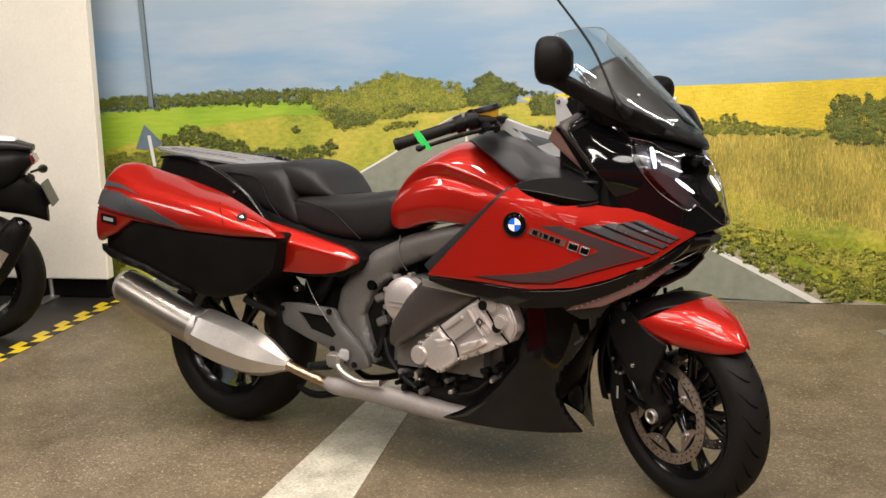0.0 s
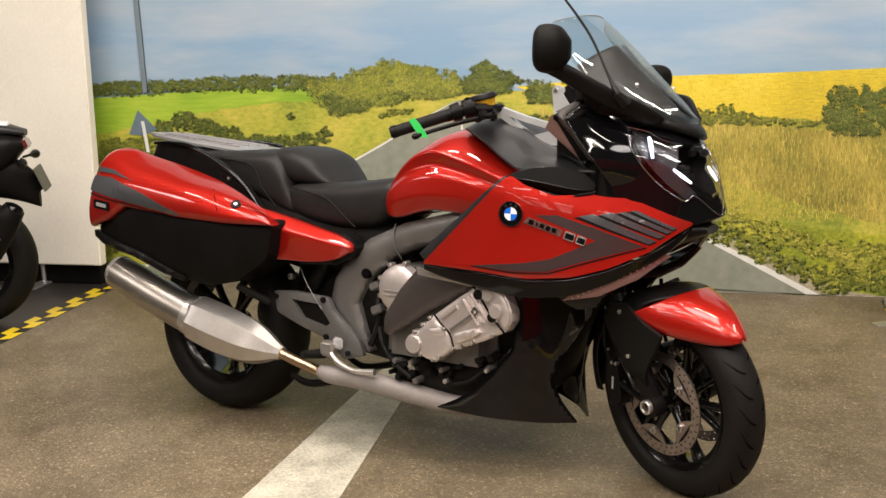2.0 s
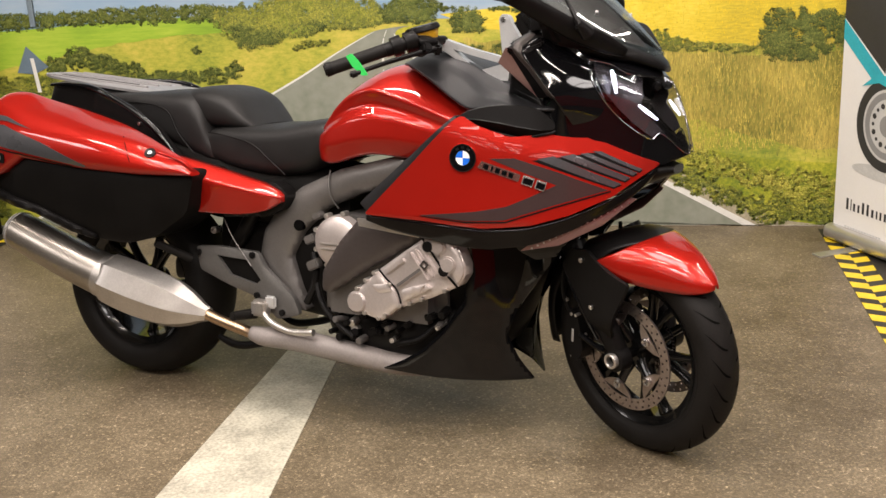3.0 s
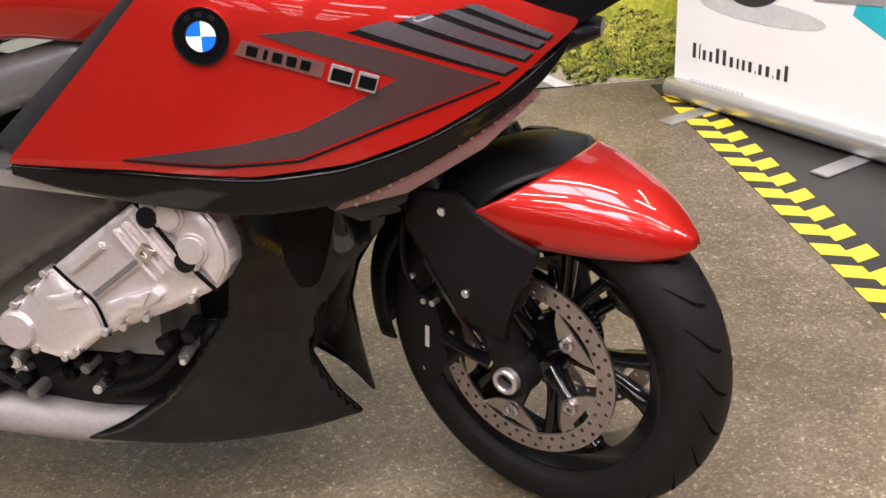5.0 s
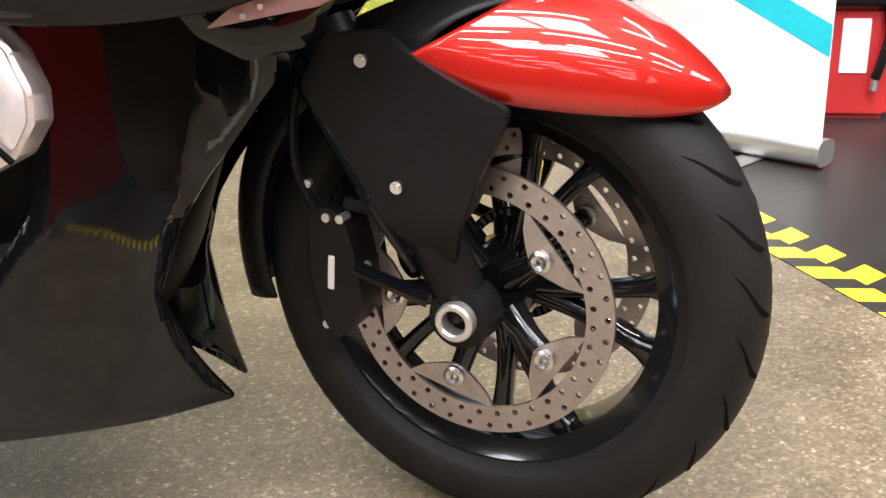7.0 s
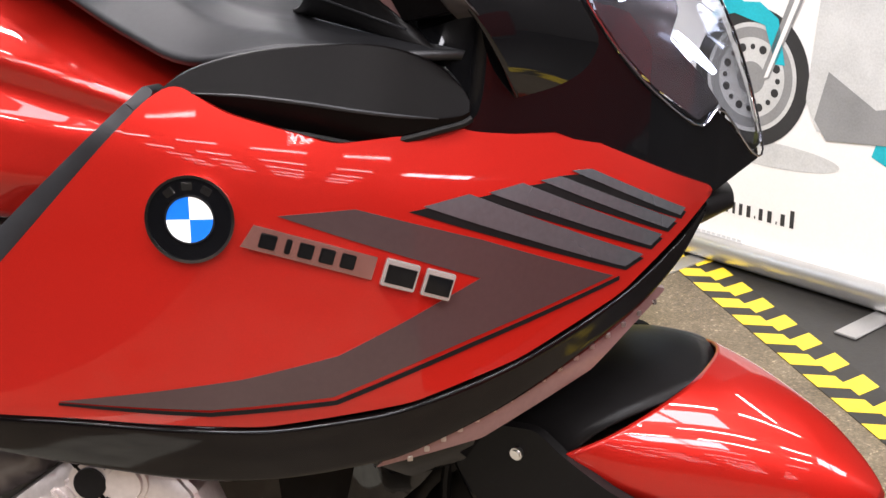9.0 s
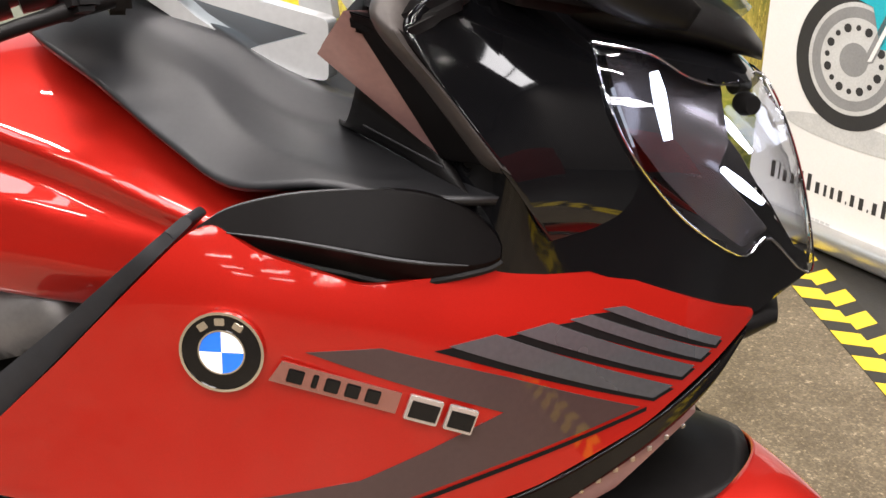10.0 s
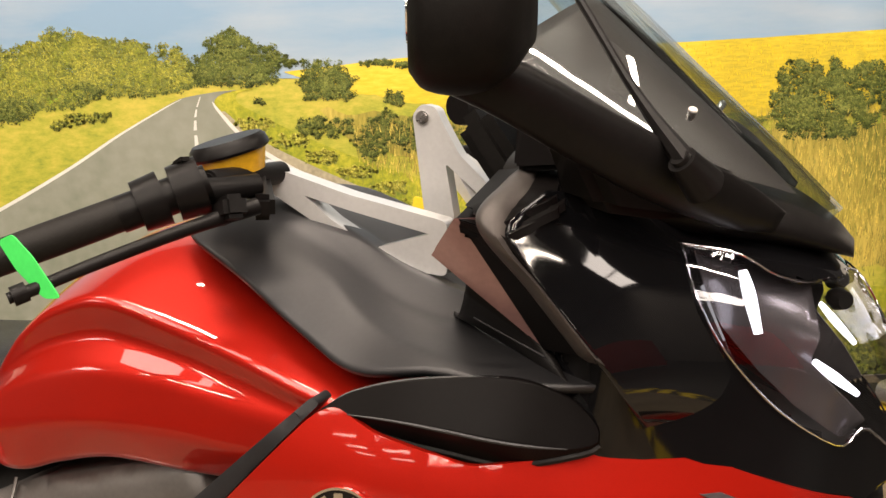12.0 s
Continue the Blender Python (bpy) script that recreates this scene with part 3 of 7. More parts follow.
strip_print("kerb_sand", RR[3:], SAND, 5, pbr("mural_sand", (0.36, 0.32, 0.22), 0.6, 0, 0, 0.25, 12.0, 90.0))
strip_print("road", RR, LL, 6, ROAD, "grey country road running into the distance", 80)


def edge_line(name, pts, w0, w1):
    rows_ = spline(pts, 40)
    a = [(x, z) for x, z in rows_]
    n = len(a)
    left = [(x - (w0 + (w1 - w0) * k / n) / 2, z) for k, (x, z) in enumerate(a)]
    right = [(x + (w0 + (w1 - w0) * k / n) / 2, z) for k, (x, z) in enumerate(a)]
    return print_layer(name, left + right[::-1], 7, PRINT_WHITE, "white road edge line")


edge_line("edge_line", [(x - 0.006, z) for x, z in RR[2:]], 0.003, 0.070)
edge_line("edge_line", [(x + 0.006, z) for x, z in LL[2:]], 0.003, 0.036)
for k, (z0, z1, xa, xb) in enumerate(((0.955, 0.925, 0.445, 0.432), (0.918, 0.895, 0.430, 0.424), (0.885, 0.855, 0.423, 0.420), (0.84, 0.80, 0.420, 0.42), (0.77, 0.71, 0.421, 0.425), (0.66, 0.57, 0.428, 0.435), (0.48, 0.30, 0.44, 0.452))):
    w = 0.003 + 0.002 * k
    print_layer("centre_dash", [(xa - w / 2, z0), (xa + w / 2, z0), (xb + w * 0.7, z1), (xb - w * 0.7, z1)], 7, PRINT_WHITE)
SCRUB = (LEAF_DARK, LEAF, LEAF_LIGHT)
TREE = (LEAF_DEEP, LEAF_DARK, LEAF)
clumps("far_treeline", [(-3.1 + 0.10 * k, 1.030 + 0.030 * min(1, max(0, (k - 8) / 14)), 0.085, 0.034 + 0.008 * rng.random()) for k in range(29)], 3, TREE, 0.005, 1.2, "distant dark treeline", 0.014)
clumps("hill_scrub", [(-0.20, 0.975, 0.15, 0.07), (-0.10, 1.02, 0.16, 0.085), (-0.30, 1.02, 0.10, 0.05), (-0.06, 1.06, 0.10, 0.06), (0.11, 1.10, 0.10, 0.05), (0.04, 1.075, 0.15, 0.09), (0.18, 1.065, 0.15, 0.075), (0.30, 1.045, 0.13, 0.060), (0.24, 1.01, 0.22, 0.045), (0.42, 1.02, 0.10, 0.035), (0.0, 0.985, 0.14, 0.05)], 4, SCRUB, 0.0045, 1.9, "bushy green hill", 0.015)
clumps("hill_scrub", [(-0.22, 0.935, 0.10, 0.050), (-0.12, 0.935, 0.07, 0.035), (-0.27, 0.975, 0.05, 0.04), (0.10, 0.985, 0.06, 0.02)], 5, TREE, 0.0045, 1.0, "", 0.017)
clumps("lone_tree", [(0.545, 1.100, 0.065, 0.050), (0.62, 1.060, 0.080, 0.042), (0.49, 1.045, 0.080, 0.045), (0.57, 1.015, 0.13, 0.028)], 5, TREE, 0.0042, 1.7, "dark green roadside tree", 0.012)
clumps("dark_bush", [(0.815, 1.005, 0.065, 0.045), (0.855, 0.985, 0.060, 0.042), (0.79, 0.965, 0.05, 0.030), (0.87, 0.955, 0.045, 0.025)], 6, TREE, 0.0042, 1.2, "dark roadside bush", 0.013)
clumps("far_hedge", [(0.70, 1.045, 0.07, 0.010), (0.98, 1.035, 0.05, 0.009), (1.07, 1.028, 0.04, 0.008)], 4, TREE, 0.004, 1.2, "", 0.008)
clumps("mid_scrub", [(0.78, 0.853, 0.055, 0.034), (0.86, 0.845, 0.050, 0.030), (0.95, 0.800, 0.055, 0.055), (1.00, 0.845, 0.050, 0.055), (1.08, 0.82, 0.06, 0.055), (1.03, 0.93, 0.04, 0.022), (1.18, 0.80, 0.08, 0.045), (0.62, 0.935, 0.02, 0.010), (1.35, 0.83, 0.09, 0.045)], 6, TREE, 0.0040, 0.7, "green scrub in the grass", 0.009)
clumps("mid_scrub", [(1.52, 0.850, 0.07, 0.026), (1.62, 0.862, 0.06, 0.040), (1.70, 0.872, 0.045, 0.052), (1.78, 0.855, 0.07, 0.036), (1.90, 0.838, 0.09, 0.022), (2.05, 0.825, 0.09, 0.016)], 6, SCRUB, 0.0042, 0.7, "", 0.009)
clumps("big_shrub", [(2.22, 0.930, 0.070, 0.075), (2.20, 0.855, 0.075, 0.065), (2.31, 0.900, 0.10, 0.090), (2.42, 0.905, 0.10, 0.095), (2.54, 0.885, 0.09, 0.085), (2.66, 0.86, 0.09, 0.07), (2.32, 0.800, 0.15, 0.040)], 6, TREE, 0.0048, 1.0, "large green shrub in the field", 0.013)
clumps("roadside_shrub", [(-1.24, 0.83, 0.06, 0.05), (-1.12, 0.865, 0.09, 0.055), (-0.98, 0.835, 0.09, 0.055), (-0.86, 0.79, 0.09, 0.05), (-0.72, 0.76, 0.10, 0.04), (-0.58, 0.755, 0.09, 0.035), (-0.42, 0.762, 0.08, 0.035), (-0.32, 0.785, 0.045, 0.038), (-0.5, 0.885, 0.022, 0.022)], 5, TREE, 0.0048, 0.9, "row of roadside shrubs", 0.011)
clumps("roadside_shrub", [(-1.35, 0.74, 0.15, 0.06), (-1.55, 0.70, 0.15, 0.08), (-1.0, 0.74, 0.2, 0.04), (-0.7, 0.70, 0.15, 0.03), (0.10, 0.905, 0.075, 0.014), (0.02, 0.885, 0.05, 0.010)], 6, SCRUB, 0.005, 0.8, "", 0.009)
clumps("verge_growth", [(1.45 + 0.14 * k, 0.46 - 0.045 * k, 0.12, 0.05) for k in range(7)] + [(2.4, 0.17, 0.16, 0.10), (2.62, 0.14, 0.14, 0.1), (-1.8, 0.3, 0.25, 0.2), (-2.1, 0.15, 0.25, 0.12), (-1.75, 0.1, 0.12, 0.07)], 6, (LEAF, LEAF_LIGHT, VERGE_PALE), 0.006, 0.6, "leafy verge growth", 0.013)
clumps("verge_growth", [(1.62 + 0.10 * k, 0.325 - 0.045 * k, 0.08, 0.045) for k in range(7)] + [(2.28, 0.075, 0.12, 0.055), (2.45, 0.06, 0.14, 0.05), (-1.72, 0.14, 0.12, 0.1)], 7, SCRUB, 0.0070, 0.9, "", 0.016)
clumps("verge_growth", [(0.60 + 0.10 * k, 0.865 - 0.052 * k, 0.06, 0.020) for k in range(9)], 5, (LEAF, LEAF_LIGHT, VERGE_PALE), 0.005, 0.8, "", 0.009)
blades("dry_grass", 9000, (0.9, 3.0, 0.36, 0.84), 6, BLADE, 0.034, "dry grass blades", lambda x, z: z > 1.12 - 0.42 * x + (0.0 if x < 1.9 else 0.09 * (x - 1.9)))
blades("dry_grass", 2600, (0.9, 3.0, 0.30, 0.80), 6, LEAF, 0.028, "", lambda x, z: z > 1.05 - 0.42 * x)
blades("field_bloom", 2600, (1.2, 3.0, 0.86, 1.05), 3, pbr("mural_rape_bloom", (0.66, 0.48, 0.01), 0.6, random_tint=0.4), 0.012)
print_layer("road_sign", [(-1.385, 0.93), (-1.45, 0.80), (-1.36, 0.79), (-1.28, 0.825)], 7, pbr("mural_sign", (0.12, 0.17, 0.22), 0.5), "small road sign seen from behind")
print_layer("sign_post", [(-1.372, 0.87), (-1.352, 0.87), (-1.335, 0.70), (-1.355, 0.70)], 8, PRINT_WHITE)
part("mural_seam", block(-1.345, -1.312, -0.008, -0.002, 1.02, 3.2, 0.003), pbr("mural_seam", (0.17, 0.22, 0.26), 0.55, 0, 0, 0.2, 2.0), mural, "dark vertical seam strip of the mural", smooth=False)

# ---------- white display board and its foot ----------
board = new("display_board")
tagged(board, "plain cream display board standing on a dark plinth", "board")
bm = block(-3.1, -1.565, 1.52, 1.58, 0.115, 2.4, 0.006)
for v in bm.verts:
    v.co.x += 0.035 * v.co.z if v.co.x > -2 else 0
part("board_panel", bm, PLASTER, board)
part("board_plinth", block(-3.1, -1.60, 1.56, 1.64, 0.0, 0.115, 0.004), MATT, board)
part("board_foot", block(-1.98, -1.90, 1.40, 1.56, 0.0, 0.012, 0.004), ALU, board)
part("board_foot", rod((-1.94, 1.545, 0.0), (-1.94, 1.545, 0.12), 0.012), ALU, board)

# ---------- roll-up banner ----------
banner = new("roll_up_banner")
banner.matrix_world = Matrix.Translation((2.4974, 1.4819, 0)) @ pose(0, 0, 0, 0, 0, math.degrees(math.atan2(-0.884, 0.4676)))
tagged(banner, "white roll-up banner with a printed motorcycle", "banner")
part("banner_sheet", block(-0.075, 0.875, -0.002, 0.002, 0.05, 2.0), BANNER_WHITE, banner, smooth=False)
part("cassette", loft([(-0.085, 0.006, 0.075, 0.045, 3.0), (0.89, 0.006, 0.075, 0.045, 3.0)], 3, 24), ALU, banner, "silver alloy cassette")
for s0 in (0.10, 0.70):
    part("foot", block(s0 - 0.03, s0 + 0.03, -0.22, 0.16, 0.0, 0.006, 0.002), ALU, banner, "flat alloy foot")
part("banner_pole", rod((0.4, 0.035, 0.05), (0.4, 0.02, 2.0), 0.009), ALU, banner)
part("top_rail", block(-0.078, 0.878, -0.008, 0.008, 1.99, 2.015, 0.004), ALU, banner)
PRINT_DARK = pbr("banner_dark_print", (0.030, 0.030, 0.032), 0.45)
PRINT_TEAL = pbr("banner_teal_print", (0.02, 0.38, 0.46), 0.45)
PRINT_GREY = pbr("banner_grey_print", (0.23, 0.23, 0.23), 0.45)
PRINT_SHADE = pbr("banner_pale_shadow_print", (0.50, 0.50, 0.49), 0.45)


def bprint(name, poly, layer, material, label=""):
    bm = bmesh.new()
    f = bm.faces.new([bm.verts.new((x, -0.0026 - 0.0005 * layer, z)) for x, z in poly])
    bmesh.ops.triangulate(bm, faces=[f])
    return part(name, bm, material, banner, label, smooth=False)


def circle(cx, cz, r, n=40, squash=1.0):
    return [(cx + r * squash * math.cos(2 * math.pi * k / n), cz + r * math.sin(2 * math.pi * k / n)) for k in range(n)]


bprint("dark_print", [(-0.075, 0.97), (0.40, 0.55 + 0.04), (0.875, 0.62), (0.875, 2.0), (-0.075, 2.0)][:1] + [(0.19, 0.765), (0.25, 1.05), (0.875, 1.25), (0.875, 2.0), (-0.075, 2.0)], 1, PRINT_DARK, "dark upper print")
bprint("teal_stripe", [(-0.075, 0.965), (0.20, 0.745), (0.20, 0.665), (-0.075, 0.885)], 2, PRINT_TEAL, "teal diagonal stripe")
bprint("teal_stripe", [(0.875, 0.36), (0.62, 0.47), (0.60, 0.40), (0.875, 0.28)], 1, PRINT_TEAL)
bprint("printed_shadow", circle(0.27, 0.352, 0.035, 40, 7.0), 1, PRINT_SHADE)
bprint("printed_tyre", circle(0.222, 0.555, 0.192, 48, 0.96), 3, PRINT_DARK, "printed motorcycle wheel")
bprint("printed_rim", circle(0.224, 0.555, 0.150, 48, 0.96), 4, PRINT_SHADE)
bprint("printed_gap", circle(0.224, 0.555, 0.138, 48, 0.96), 5, PRINT_GREY)
bprint("printed_disc", circle(0.226, 0.555, 0.110, 48, 0.96), 6, PRINT_SHADE)
for k in range(16):
    a = 2 * math.pi * k / 16
    bprint("printed_hole", circle(0.226 + 0.085 * math.cos(a), 0.555 + 0.085 * math.sin(a), 0.012 if k % 2 else 0.008, 10), 7, PRINT_DARK)
bprint("printed_hub", circle(0.226, 0.555, 0.045, 24), 7, PRINT_GREY)
bprint("printed_fork", [(0.25, 0.545), (0.285, 0.56), (0.43, 0.93), (0.39, 0.95)], 8, PRINT_GREY, "printed fork")
bprint("printed_fork", [(0.268, 0.56), (0.28, 0.563), (0.42, 0.93), (0.405, 0.94)], 9, BANNER_WHITE)
bprint("printed_fender", [(0.06, 0.70), (0.14, 0.755), (0.24, 0.76), (0.30, 0.72), (0.33, 0.60), (0.30, 0.60), (0.26, 0.70), (0.16, 0.725)], 8, PRINT_TEAL, "printed teal fender")
bprint("printed_body", [(0.40, 0.52), (0.44, 0.44), (0.62, 0.47), (0.875, 0.56), (0.875, 0.95), (0.55, 0.96), (0.42, 0.80)], 4, PRINT_SHADE, "printed pale motorcycle body")
bprint("printed_engine", [(0.43, 0.47), (0.47, 0.42), (0.70, 0.44), (0.875, 0.50), (0.875, 0.58), (0.60, 0.52), (0.46, 0.60)], 5, PRINT_GREY)
# a row of plain dark bars
x = 0.0
for wdt, hgt in ((0.026, 0.05), (0.010, 0.05), (0.024, 0.034), (0.023, 0.034), (0.025, 0.05), (0.025, 0.05), (0.026, 0.034), (0.017, 0.034), (0.021, 0.034), (0.024, 0.034), (0.008, 0.009), (0.023, 0.034), (0.026, 0.034), (0.008, 0.009), (0.025, 0.034), (0.024, 0.05)):
    bprint("dark_bar", [(x + wdt * 0.15, 0.158), (x + wdt * 0.7, 0.158), (x + wdt * 0.7, 0.158 + hgt), (x + wdt * 0.15, 0.158 + hgt)], 1, PRINT_DARK)
    x += wdt + 0.0045
for k in range(13):
    bprint("small_print", [(0.0 + 0.018 * k, 0.077), (0.014 + 0.018 * k, 0.077), (0.014 + 0.018 * k, 0.084), (0.018 * k, 0.084)], 1, PRINT_SHADE)

# Unseen red board, added so the gloss black panels reflect red.
RED_BOARD = pbr("red_board_paint", (0.42, 0.02, 0.015), 0.4, 0.0, 0.3, 0.1, 3.0)
stand = new("red_reflection_board")
tagged(stand, "unseen red stand-in board added for the red reflections", "partition")
part("stand_in_board", block(2.08, 5.2, -2.86, -2.80, 0.10, 1.55, 0.01), RED_BOARD, stand, smooth=False)
for x in (2.4, 4.9):
    part("stand_in_foot", block(x - 0.03, x + 0.03, -3.0, -2.66, 0.0, 0.10, 0.008), ALU, stand, smooth=False)

# ---------- fire point behind the banner ----------
FIRE_RED = pbr("fire_point_red", (0.45, 0.02, 0.02), 0.4)
point = new("fire_point")
point.matrix_world = pose(3.36, 1.22, 0, 0, 0, -25)
tagged(point, "red fire extinguisher stand with a black box on top", "extinguisher stand")
part("stand_base", block(-0.11, 0.11, -0.09, 0.09, 0.0, 0.34, 0.02), FIRE_RED, point)
part("stand_label", block(-0.05, 0.03, -0.096, -0.090, 0.14, 0.30, 0.002), WHITE, point)
part("stand_box", block(-0.17, 0.17, -0.12, 0.12, 0.34, 0.56, 0.015), MATT, point)
part("stand_lip", block(-0.18, 0.18, -0.13, 0.13, 0.34, 0.36, 0.006), SATIN, point)
part("hose", tube([(0.07, -0.10, 0.34), (0.075, -0.13, 0.26), (0.06, -0.13, 0.18), (0.05, -0.12, 0.13)], 0.014, 12, 8), RUBBER, point)
part("nozzle", rod((0.05, -0.12, 0.13), (0.048, -0.12, 0.095), 0.012), ALU, point)

# ---------- tail of the motorcycle on the black floor ----------
other = new("motorcycle")
other.matrix_world = pose(-1.88, 0.73, 0.0, 0, 0, 205)
tagged(other, "dark motorcycle with a white tail, parked beyond the tape", "motorcycle")


# ---------- the motorcycle ----------
bike = new("motorcycle")
bike.matrix_world = pose(0, 0, 0.006, 0, 0, -18) @ pose(0, 0, 0, -7, 0, 0)
tagged(bike, "red and black touring motorcycle leaning on its side stand", "motorcycle")


FLANK = np.array(spline([(0.9, 0.316), (1.0, 0.333), (1.15, 0.342), (1.27, 0.337), (1.38, 0.312), (1.48, 0.273), (1.56, 0.232), (1.63, 0.187), (1.68, 0.146), (1.72, 0.094), (1.8, 0.0)], 300))


def flank(x, z):
    """Half width of the side fairing."""
    over = z - float(np.interp(x, [1.0, 1.25, 1.45, 1.60, 1.75], [0.93, 0.882, 0.838, 0.812, 0.79]))
    fold = 0.010 * math.log1p(math.exp(min(30.0, over / 0.010)))
    return float(np.interp(x, FLANK[:, 0], FLANK[:, 1])) - 0.24 * fold - 0.9 * max(0, 0.66 - z) ** 1.3


def pillow(fn, outline, amount=0.006, reach=0.012):
    """The half width fn with its edge rounded off along an outline."""
    seg = list(zip(outline, list(outline[1:]) + [outline[0]]))

    def f(x, z):
        d = 9.0
        for (x0, z0), (x1, z1) in seg:
            ex, ez = x1 - x0, z1 - z0
            t = max(0, min(1, ((x - x0) * ex + (z - z0) * ez) / (ex * ex + ez * ez + 1e-12)))
            d = min(d, math.hypot(x - x0 - t * ex, z - z0 - t * ez))
        return fn(x, z) - amount * math.exp(-d / reach * 1.5)
    return f


def panel(name, outline, fn, material, parent=None, label="", offset=0.0, thick=0.006, grid=0.018, r=0.012, amount=0.006, reach=0.012, both=True, holes=()):
    """A body panel on the right flank and, with both, its twin on the left."""
    o = rounded(outline, r) if r else outline
    f = pillow(fn, o, amount, reach) if amount else fn
    ob = part(name, sheet(o, side(f, offset), thick, grid, holes), material, parent or bike, label, smooth=45)
    if both:
        twin = new(name, part_twin(ob.data, material))
        twin.parent = parent or bike
        if label:
            tagged(twin, label)
    return ob


def part_twin(me, material):
    bm = bmesh.new()
    bm.from_mesh(me)
    bmesh.ops.scale(bm, vec=(1, -1, 1), verts=bm.verts)
    bmesh.ops.reverse_faces(bm, faces=bm.faces)
    out = bpy.data.meshes.new(me.name)
    bm.to_mesh(out)
    bm.free()
    out.materials.append(material)
    out.shade_smooth()
    out.set_sharp_from_angle(angle=radians(45))
    return out


# -- core, so that nothing shows through
part("inner_body", loft([(0.86, 0.28, 0.72, 0.10, 3), (0.95, 0.24, 0.78, 0.17, 3), (1.12, 0.22, 0.88, 0.19, 3), (1.28, 0.26, 0.93, 0.16, 3), (1.36, 0.45, 0.93, 0.12, 3), (1.44, 0.62, 0.9, 0.09, 3)], 20, 24), MATT, bike)
part("tail_body", loft([(-0.36, 0.80, 0.92, 0.10, 3), (-0.2, 0.70, 0.92, 0.15, 3), (0.1, 0.62, 0.86, 0.17, 3), (0.4, 0.56, 0.78, 0.17, 3), (0.62, 0.5, 0.76, 0.15, 3), (0.8, 0.45, 0.74, 0.13, 3)], 20, 24), MATT, bike)

# -- side fairing
FAIR = [(0.970, 0.654), (1.120, 0.799), (1.240, 0.922), (1.262, 0.934), (1.300, 0.910), (1.385, 0.882), (1.475, 0.890), (1.565, 0.889), (1.722, 0.814), (1.626, 0.732), (1.535, 0.685), (1.444, 0.656), (1.322, 0.643), (1.162, 0.653)]
fairing = panel("side_fairing", FAIR, flank, RED, label="glossy red metallic side fairing", r=0.012, amount=0, grid=0.009)
def trim_sections():
    out = []
    for x, zt, zb in ((0.972, 0.6505, 0.634), (1.06, 0.6505, 0.614), (1.162, 0.649, 0.600), (1.25, 0.644, 0.588), (1.322, 0.640, 0.585), (1.39, 0.645, 0.592), (1.444, 0.653, 0.603), (1.535, 0.682, 0.642), (1.626, 0.729, 0.697), (1.68, 0.770, 0.745), (1.712, 0.80, 0.79)):
        yt = flank(x, zt) - 0.003
        yb = yt - 0.22 * (zt - zb)
        out.append((x, [(yt - 0.03, zt), (yt, zt), (yt - 0.004, 0.55 * zt + 0.45 * zb), (yb, zb), (yb - 0.04, zb + 0.004)], 0.008))
    return out


def contour(sections, n=60):
    """A skin over closed sections (x, [(half width, height), ...], corner radius)."""
    rows_ = []
    for x, poly, r in sections:
        rows_.append([c for y, z in rounded(poly, r, 5) for c in (x, -y, z)])
    return rings([[tuple(q) for q in r_.reshape(-1, 3)] for r_ in spline(rows_, n)])


def twin_of(ob, material, label):
    t_ = new(ob.name.split(".")[0], part_twin(ob.data, material))
    t_.parent = ob.parent
    return tagged(t_, label)


trim = part("lower_fairing_trim", contour(trim_sections(), 70), LOW_GLOSS, bike, "gloss black lower fairing trim", smooth=50)
twin_of(trim, LOW_GLOSS, "gloss black lower fairing trim")
panel("arrow_decal", [(1.341, 0.826), (1.402, 0.829), (1.503, 0.796), (1.618, 0.750), (1.494, 0.709), (1.380, 0.668), (1.28, 0.662), (1.150, 0.668), (1.308, 0.688), (1.385, 0.704), (1.44, 0.73), (1.502, 0.762)], flank, GREY_DECAL, fairing, "matt grey arrow-shaped decal", offset=0.0012, thick=0.0008, r=0, amount=0, both=False, grid=0.015)
panel("pinstripe", [(1.150, 0.667), (1.28, 0.660), (1.382, 0.665), (1.496, 0.706), (1.624, 0.749), (1.624, 0.745), (1.497, 0.702), (1.383, 0.661), (1.28, 0.656), (1.150, 0.665)], flank, SATIN, fairing, offset=0.0018, thick=0.0008, r=0, amount=0, both=False, grid=0.015)
for st in ([(1.456, 0.828), (1.493, 0.836), (1.646, 0.766), (1.629, 0.757)], [(1.509, 0.836), (1.537, 0.842), (1.664, 0.782), (1.653, 0.773)], [(1.552, 0.843), (1.570, 0.845), (1.678, 0.794), (1.669, 0.787)], [(1.579, 0.849), (1.597, 0.849), (1.687, 0.803), (1.682, 0.797)]):
    panel("stripe_shadow", [(x + (0.001 if k else -0.012), z - 0.004) for k, (x, z) in enumerate(st)], flank, SATIN, fairing, offset=0.0010, thick=0.0008, r=0, amount=0, both=False, grid=0.012)
    panel("stripe", st, flank, SILVER_DECAL, fairing, "silver-grey stripe decal", offset=0.0020, thick=0.0008, r=0, amount=0, both=False, grid=0.012)


def on_flank(x, z, out=0.0, fn=flank):
    """A pose on the flank, z axis outwards, x axis to the front, y axis up."""
    e = 0.01
    p = Vector((x, -fn(x, z) - out, z))
    ax = Vector((2 * e, -(fn(x + e, z) - fn(x - e, z)), 0)).normalized()
    az = Vector((0, -(fn(x, z + e) - fn(x, z - e)), 2 * e)).normalized()
    n = ax.cross(az).normalized()
    up = n.cross(ax).normalized()
    return Matrix.Translation(p) @ Matrix((ax, up, n)).transposed().to_4x4()


